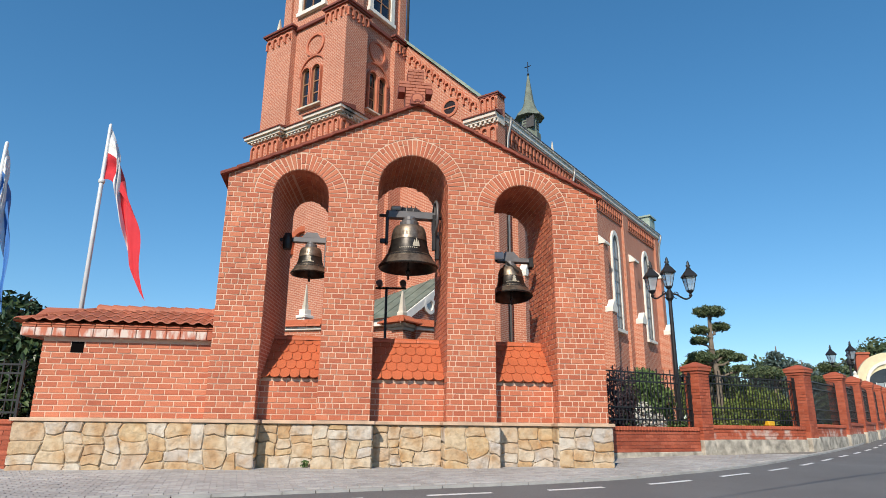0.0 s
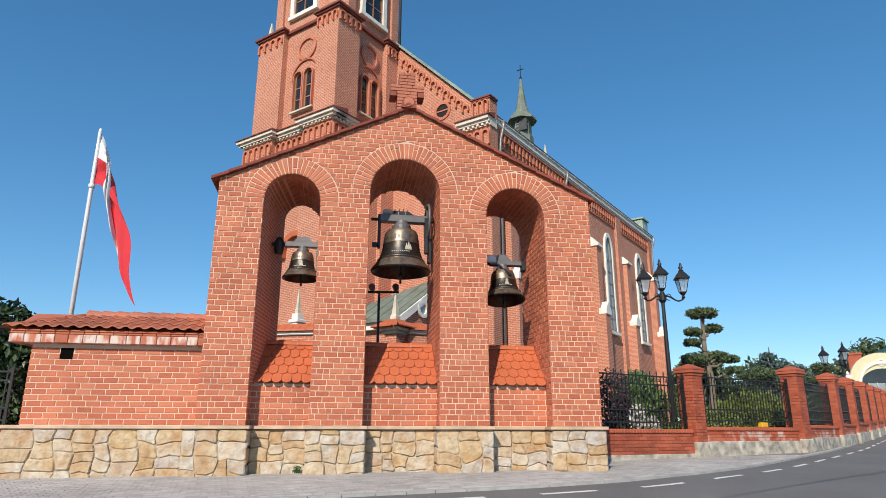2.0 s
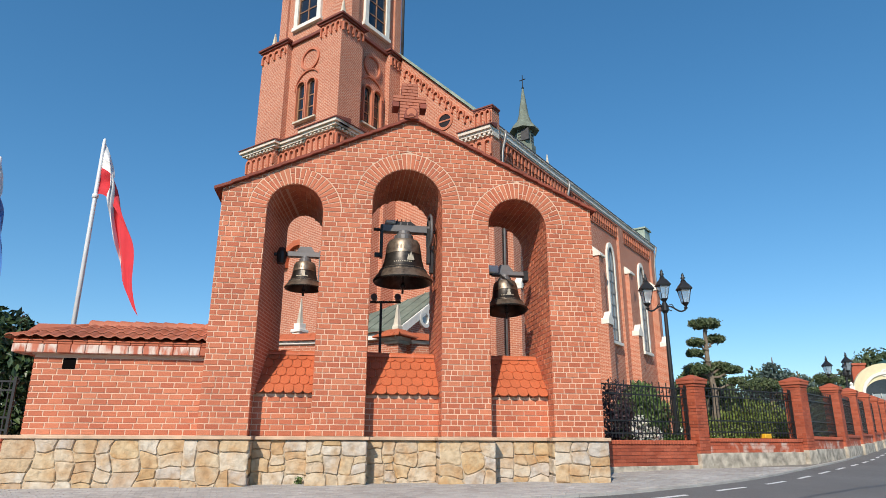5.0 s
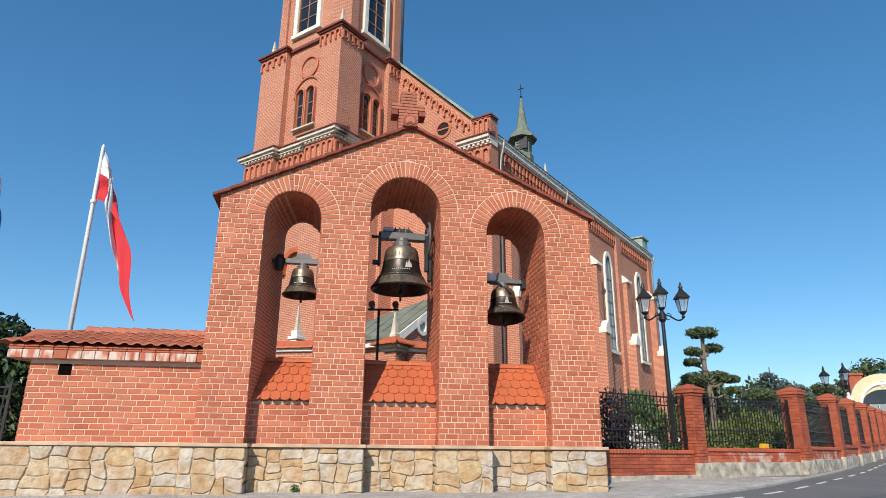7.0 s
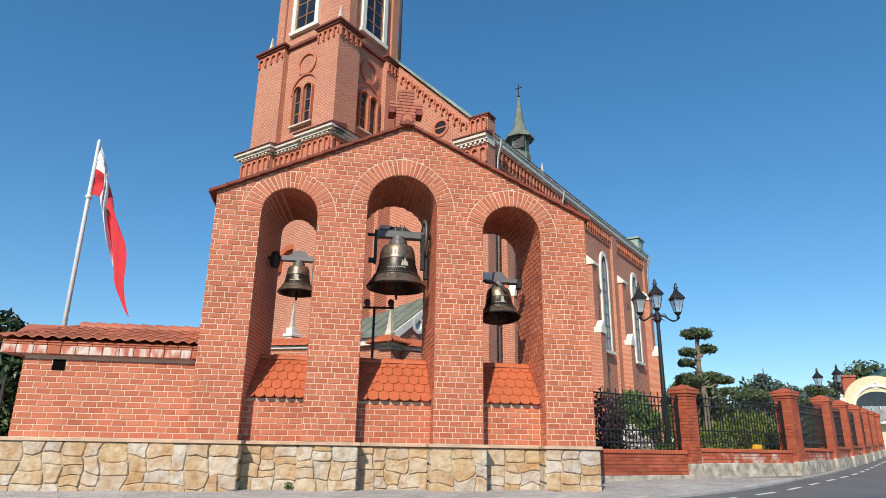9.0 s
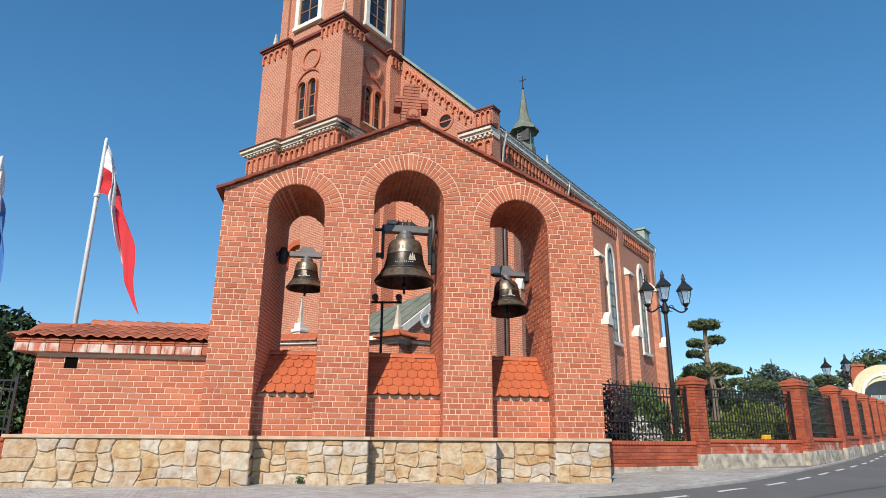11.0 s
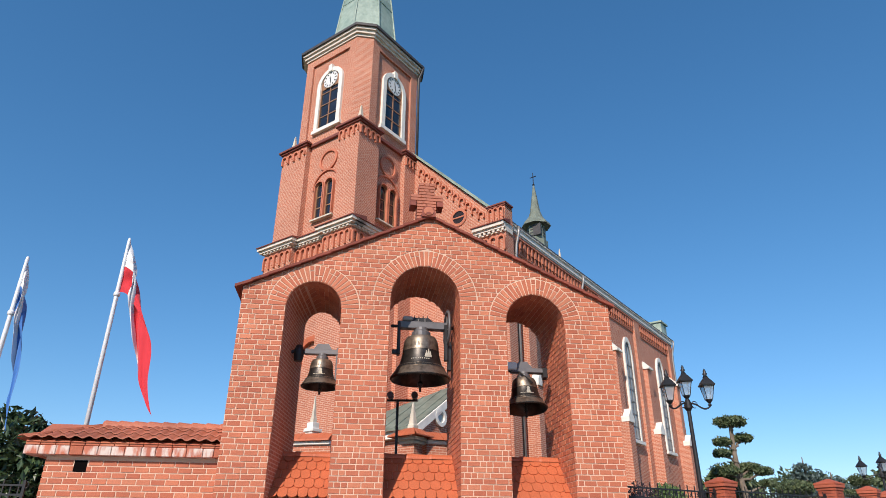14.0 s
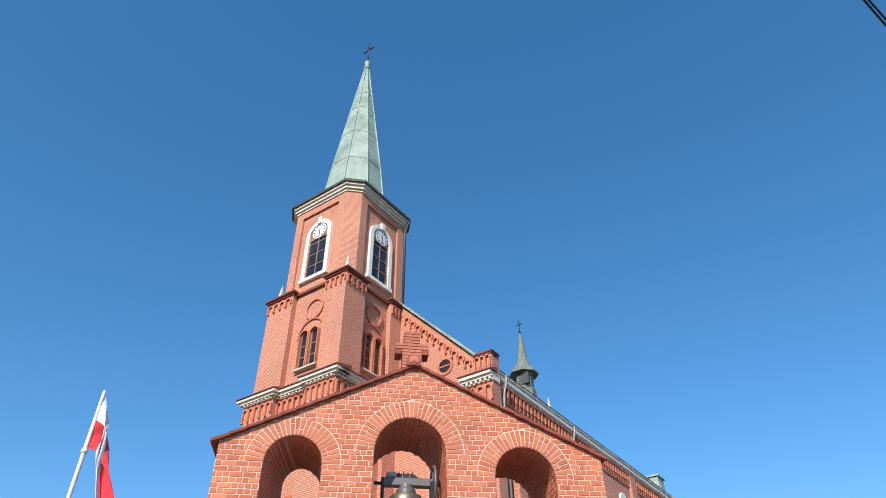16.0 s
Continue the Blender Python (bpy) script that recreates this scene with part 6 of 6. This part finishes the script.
flag(-10.12, 13.98, 7.9, ground_z(14) - 0.1, flag_white, flag_blue, "long white and blue flag drooping from a pale pole", 8, 5.0, 0.42, 0.92)

# ---- planting ----


def limb(g, a, b, r0, r1, seed, bend=0.15):
    rg = random.Random(seed)
    a, b = Vector(a), Vector(b)
    pts = [a.lerp(b, k / 6) + Vector((rg.uniform(-1, 1), rg.uniform(-1, 1), rg.uniform(-0.5, 0.5))) * bend * math.sin(math.pi * k / 6) for k in range(7)]
    g.tube(pts, [r0 + (r1 - r0) * k / 6 for k in range(7)], 7)


def cloud_pine(x, y, top, base, pads, label, seed):
    t = thing("cloud_pruned_pine", label, "pine tree", pose(x, y, 0))
    g = Geo()
    limb(g, (0.12, 0, base), (0, 0, top), 0.15, 0.06, seed, 0.07)
    part("trunk", g, bark, t, "grey bent trunk")
    for k, (dx, dy, z, r, h) in enumerate(pads):
        g = Geo()
        limb(g, (0.04, 0, z - 0.30), (dx, dy, z - 0.08), 0.05, 0.025, seed + k, 0.08)
        part("limb", g, bark, t)
        r, h = r * 1.05, h * 0.95
        blobs = [(dx, dy, z, r, r * 0.8, h)] + [(dx + r * 0.55 * math.cos(a), dy + r * 0.5 * math.sin(a), z - 0.02, r * 0.45, r * 0.42, h * 0.75) for a in (0.3, 1.9, 3.4, 5.0)]
        part("foliage_pad", leaves(blobs, int(4200 * r), 0.06, seed + k, 0.3, -0.4), pine_green, t, "flat clipped needle pad", kind="stuff")
    return t


cloud_pine(9.42, 22.1, 5.5, ground_z(22) - 0.15, [(0.0, 0.0, 5.58, 0.58, 0.22), (-0.33, 0.1, 4.95, 0.33, 0.17), (0.36, 0.1, 5.07, 0.36, 0.18), (-0.48, -0.1, 4.55, 0.33, 0.15), (-0.38, 0.0, 4.00, 0.50, 0.20), (0.45, 0.2, 4.15, 0.40, 0.16), (0.75, -0.1, 4.0, 0.34, 0.16), (0.78, -0.2, 3.62, 0.28, 0.13)], "pine clipped into flat cloud-like pads", 11)
cloud_pine(14.2, 27.6, 3.9, ground_z(27) - 0.15, [(-0.3, 0.0, 3.95, 0.85, 0.36), (0.7, 0.2, 3.5, 0.4, 0.2)], "low pine clipped into a broad pad", 31)
cloud_pine(22.9, 38.0, 5.2, ground_z(38) - 0.15, [(0.0, 0.0, 5.25, 0.70, 0.38), (-0.5, 0.1, 4.5, 0.8, 0.35), (0.7, 0.0, 4.4, 0.7, 0.35), (0.1, 0.0, 3.8, 1.0, 0.4)], "clipped pine with rounded pads up the street", 41)


def bush(name, x, y, blobs, count, size, material, label, seed, droop=0.0):
    t = thing(name, label, "shrub", pose(x, y, 0))
    g = Geo()
    for k in range(6):
        b = blobs[k % len(blobs)]
        limb(g, (b[0] * 0.3, b[1] * 0.3, ground_z(y) - 0.15), (b[0], b[1], b[2]), 0.045, 0.015, seed + k, 0.1)
    part("stem", g, bark, t)
    part("crown", leaves(blobs, count, size, seed, 0.35, droop), material, t, kind="stuff")
    return t


bush("weeping_shrub", 6.1, 19.2, [(0, 0, 2.85, 0.50, 0.5, 0.55), (-0.28, 0.1, 2.3, 0.55, 0.5, 0.8), (0.30, 0, 2.2, 0.58, 0.5, 0.9), (0.05, -0.1, 1.4, 0.85, 0.6, 0.6)], 9500, 0.065, shrub_green, "dense green weeping shrub behind the fence", 51, 1.6)
bush("dark_shrub", 5.15, 18.5, [(0, 0, 2.6, 0.55, 0.55, 0.75), (0.15, 0, 1.9, 0.65, 0.6, 0.7), (-0.2, 0, 1.5, 0.5, 0.5, 0.5)], 3600, 0.055, plum_leaf, "dark plum-leaved shrub beside the gable", 52)
bush("white_hydrangea", 5.45, 17.75, [(0.1, 0, 1.95, 0.3, 0.3, 0.42), (0.55, 0.2, 1.75, 0.25, 0.25, 0.35)], 500, 0.05, white_plaster, "pale flowering shrub seen through the fence", 53)
bush("low_hedge", 7.0, 18.75, [(-1.6 + 0.5 * k, -0.35 + 0.22 * k, 1.55, 0.5, 0.4, 0.4) for k in range(5)], 3000, 0.06, shrub_green, "low clipped evergreen under the fence", 54)
bush("yellow_hedge", 8.6, 21.4, [(-0.5, 0, 2.6, 0.5, 0.5, 0.55), (0.0, 0, 2.0, 0.7, 0.6, 0.7)], 2000, 0.055, hedge_green, "yellow-green conifer behind the pier", 55)
bush("garden_shrubs", 11.6, 22.9, [(-1.9, -0.6, 1.9, 0.7, 0.6, 0.8), (-0.9, -0.1, 2.3, 0.8, 0.7, 0.9), (0.1, 0.3, 2.2, 0.8, 0.7, 1.0), (1.0, 0.9, 1.9, 0.7, 0.6, 0.8)], 7000, 0.07, hedge_green, "loose yellow-green shrubs behind the fence", 56)
bush("juniper", 12.9, 24.0, [(0, 0, 1.9, 0.9, 0.8, 0.8), (0.7, 0.7, 2.1, 0.8, 0.8, 0.9), (1.2, 1.3, 1.8, 0.7, 0.7, 0.7)], 6000, 0.06, spruce_blue, "blue-grey juniper behind the fence", 57)
bush("street_hedge", 19.6, 32.4, [(-2.4 + 0.8 * k, -2.9 + 1.0 * k, 2.4, 0.8, 0.8, 0.9) for k in range(8)], 9000, 0.08, pine_green, "dark green hedge along the fence", 58)
bush("laurel", -9.75, 14.6, [(0, 0, 3.7, 1.0, 0.9, 0.9), (-0.5, 0, 3.0, 1.1, 0.9, 0.8), (0.5, 0, 3.0, 0.75, 0.7, 0.7), (-0.6, 0.2, 2.1, 1.1, 0.8, 0.8), (0.4, 0.2, 2.2, 0.8, 0.7, 0.7), (-0.2, 0.2, 1.4, 1.2, 0.7, 0.6)], 6500, 0.12, laurel_green, "broad-leaved evergreen tree behind the iron fence", 59)
weeds = leaves([(0, 0, 0.86, 0.10, 0.06, 0.08)], 60, 0.04, 60, 0.1)
whole("weed_tuft", weeds, shrub_green, "small green weed at the foot of the plinth", "weed", BELL @ pose(-1.98, 0.25, 0.02), kind="stuff")


def spruce(x, y, top, base, r, label, seed):
    t = thing("spruce", label, "spruce tree", pose(x, y, 0), group="conifers beyond the fence")
    part("trunk", Geo().lathe([(0.16, base), (0.03, top)], 0, 0, 8), bark, t)
    blobs = []
    rg = random.Random(seed)
    for k in range(9):
        f = k / 9
        z = base + 0.6 + (top - base - 0.7) * f
        rr = r * (1 - f) ** 0.8 + 0.12
        for j in range(6):
            a = rg.uniform(0, 6.28)
            blobs.append((rr * 0.6 * math.cos(a), rr * 0.6 * math.sin(a), z, rr * 0.5, rr * 0.5, 0.32))
    part("crown", leaves(blobs, 9000, 0.15, seed, 0.2, 0.25), spruce_blue, t, "layered blue-green branches", kind="stuff")


spruce(20.9, 39.9, 6.7, 1.4, 3.0, "blue spruce beyond the fence", 71)
spruce(23.1, 41.2, 6.0, 1.5, 2.8, "shorter blue spruce beyond the fence", 72)
spruce(26.0, 43.0, 5.9, 1.6, 2.4, "small dark spruce beyond the fence", 73)


def tree(x, y, base, top, r, seed, material, label):
    t = thing("tree", label, "tree", pose(x, y, 0), group="woodland trees")
    g = Geo()
    limb(g, (0, 0, base), (0, 0, top - r), 0.25, 0.1, seed, 0.2)
    rg = random.Random(seed)
    blobs = []
    for k in range(9):
        a = rg.uniform(0, 6.28)
        q = rg.uniform(0.2, 0.75) * r
        z = top - r * rg.uniform(0.35, 1.5)
        blobs.append((q * math.cos(a), q * math.sin(a), z, r * rg.uniform(0.35, 0.55), r * rg.uniform(0.35, 0.55), r * rg.uniform(0.3, 0.5)))
        limb(g, (0, 0, base + (top - base) * 0.4), blobs[-1][:3], 0.09, 0.03, seed + k, 0.2)
    part("trunk", g, bark, t)
    part("crown", leaves(blobs, 2600, 0.26, seed, 0.3), material, t, kind="stuff")


rg = random.Random(77)
for k in range(18):
    x = 14 + k * 2.9 + rg.uniform(-1, 1)
    y = 62 + rg.uniform(-4, 10) + k * 0.5
    tree(x, y, 1.8, 8.6 + rg.uniform(-0.8, 1.3) + (0.10 * k), 3.6, 200 + k, wood_green if rg.random() < 0.7 else pine_green, "broad green tree on the far rise")
# darker trees behind the nave's end
for k, (x, y, top) in enumerate(((19.8, 48.0, 7.2), (22.6, 52.0, 6.6))):
    tree(x, y, 1.4, top, 2.2, 300 + k, pine_green, "dark green tree behind the church garden")

# ---- villa up the street ----
VILLA = pose(38.4, 56.0, 1.7, 0, 0, -20) @ Matrix.Scale(0.8, 4)
villa = thing("villa", "cream rendered villa with an arched balcony and green roof", "house", VILLA)
part("wall", Geo().box(-2.9, 8.0, 0.0, 9.0, -1.2, 5.2), villa_wall, villa)
g = Geo()
g.prism(arch_poly(0.6, 5.2, 3.2, 5.19, 20, 0.95), -0.15, 0.4)
part("arched_gable", g, villa_wall, villa, "cream arched gable")
# flat dark panel on the wall; the loggia's shade is its colour
part("balcony_recess", Geo().prism(arch_poly(0.6, 4.9, 2.2, 3.6, 18, 0.75), -0.20, -0.10), dark_glass, villa, "shaded arched loggia")
part("arch_trim", Geo().arch_band(0.6, 4.9, 2.15, 2.45, 3.5, -0.34, -0.05, 18), white_plaster, villa)
for k in range(4):
    w = part("window", Geo().box(-0.9 + 0.8 * k, -0.2 + 0.8 * k, -0.26, -0.18, 3.65, 5.0), pale_glass, villa)
    part("frame", Geo().box(-0.95 + 0.8 * k, -0.90 + 0.8 * k, -0.30, -0.18, 3.6, 5.05), white_paint, w)
part("balcony", Geo().box(-2.6, 3.8, -1.1, 0.0, 3.15, 3.40, 0.03), white_plaster, villa)
part("balcony_rail", Geo().box(-2.6, 3.8, -1.1, -1.0, 4.05, 4.15, 0.02), white_plaster, villa)
for k in range(17):
    part("baluster", Geo().lathe([(0.06, 3.4), (0.09, 3.6), (0.05, 3.85), (0.07, 4.05)], -2.5 + 0.385 * k, -1.05, 8), white_plaster, villa)
part("oval_window", ring_on("y", 0.6, 7.2, 0.24, 0.40, -0.24, -0.12, 18), white_plaster, villa)
part("corner_urn", Geo().box(-2.95, -2.45, -0.2, 0.3, 5.2, 5.9, 0.03).lathe([(0.12, 5.9), (0.2, 6.1), (0.06, 6.35)], -2.7, 0.05, 10), white_plaster, villa)
part("roof", Geo().prism([(-3.4, 5.1), (2.6, 9.3), (8.6, 5.1)], 0.4, 9.4), villa_roof, villa, "dark green sheet roof")
part("chimney", Geo().box(-1.9, -0.5, 2.4, 3.4, 5.6, 8.6, 0.02).box(-2.0, -0.4, 2.3, 3.5, 8.35, 8.55, 0.02), fence_brick, villa, "red brick chimney")
sign = thing("road_sign", "round pale road sign on a grey post", "road sign", pose(30.2, 43.6, 0, 0, 0, -32))
part("post", Geo().tube([(0, 0, ground_z(43.6) - 0.1), (0, 0, 4.4)], 0.035, 8), zinc, sign)
part("disc", Geo().prism([(0.45 * math.cos(math.tau * i / 24), 4.2 + 0.45 * math.sin(math.tau * i / 24)) for i in range(24)], -0.07, -0.04), zinc, sign, "plain grey disc")

# overhead cables crossing the street
for ax, ay, bx, by in ((4.34, 3.506, 4.734, 3.802), (4.391, 3.506, 4.694, 3.729)):
    ux, uy = bx - ax, by - ay
    n = math.hypot(ux, uy)
    ux, uy = ux / n, uy / n
    whole("overhead_cable", Geo().tube([(ax + ux * q, ay + uy * q, 7.6 + 0.0006 * q * q) for q in range(-24, 25, 2)], 0.011, 6), iron, "thin black overhead cable above the street", "cable", group="overhead cables", kind="structure")

# small things by the fence
tub = thing("plastic_crate", "small yellow plastic crate on the fence coping", "crate", pose(9.98, 19.96, 0, 0, 0, 29.6))
part("body", Geo().box(-0.15, 0.15, -0.10, 0.10, ground_z(19.65) + 0.73, ground_z(19.65) + 0.87, 0.02), yellow_box, tub)
car = thing("parked_car", "small red and white car parked behind the iron fence", "car", pose(-11.4, 17.3, 0, 0, 0, 62))
gz = ground_z(17.3) - 0.12
part("body", Geo().box(-1.9, 1.9, -0.8, 0.8, gz + 0.28, gz + 0.86, 0.10), white_paint, car, "white lower body")
part("cabin", Geo().box(-1.3, 1.2, -0.72, 0.72, gz + 0.84, gz + 1.42, 0.16), car_red, car, "red cabin")
part("windscreen", Geo().box(-1.0, 0.9, -0.735, -0.70, gz + 0.95, gz + 1.3, 0.01), dark_glass, car)
for x in (-1.2, 1.2):
    for y in (-0.75, 0.75):
        w = part("wheel", Geo().tube([(x, y - 0.1, gz + 0.31), (x, y + 0.1, gz + 0.31)], 0.31, 18), iron, car)

# ---- paving blocks ----
pav = Geo()
rg = random.Random(9)
FW = BELL.inverted()
lo_x, hi_x = -13.0, 13.0
dirx, diry = math.cos(radians(17.5)), math.sin(radians(17.5))
pieces = []
for i in range(-60, 75):
    for j in range(-26, 42):
        cu = i * 0.205 + (0.1025 if j % 2 else 0)
        cv = j * 0.105
        x = dirx * cu - diry * cv
        y = 11.2 + diry * cu + dirx * cv
        if not lo_x < x < hi_x:
            continue
        near = min(kerb_line, key=lambda p: (p.x - x) ** 2 + (p.y - y) ** 2)
        k = kerb_line.index(near)
        t = (kerb_line[min(k + 1, len(kerb_line) - 1)] - kerb_line[max(k - 1, 0)]).normalized()
        off = -t.y * (x - near.x) + t.x * (y - near.y)
        if off < 0.20 or off > 4.2:
            continue
        q = FW @ Vector((x, y, 0))
        if q.y > 0.3 and -7.2 < q.x < 4.2:
            continue
        pieces.append((x, y))
pieces.sort(key=lambda p: p[1] + abs(p[0]) * 0.3)
for x, y in pieces:
    e = [(dirx * a - diry * b, diry * a + dirx * b) for a, b in ((-0.0985, -0.0485), (0.0985, -0.0485), (0.0985, 0.0485), (-0.0985, 0.0485))]
    lift = rg.uniform(-0.003, 0.003)
    pav.slab([(x + p, y + q, ground_z(y + q) - 0.034 + lift) for p, q in e], (0, 0, 1), 0.030, 0.006)
pav_ob = whole("paving_blocks", pav, paver_grey, "grey rectangular concrete paving blocks", "paving", kind="stuff")

# ---- the bricks of the lower gable, one by one ----
brick_forms = {}
for p, z, w in single_bricks:
    key = round(w, 3)
    if key not in brick_forms:
        h = COURSE - 0.020
        brick_forms[key] = Geo().slab([(0, 0, 0), (w, 0, 0), (w, 0, h), (0, 0, h)], FRONT, 0.009, 0.004).mesh("brick", brick_single)
    ob = new("brick", brick_forms[key])
    ob.parent = gable
    ob.location = (p, Y0 - rng.uniform(-0.001, 0.002), z)
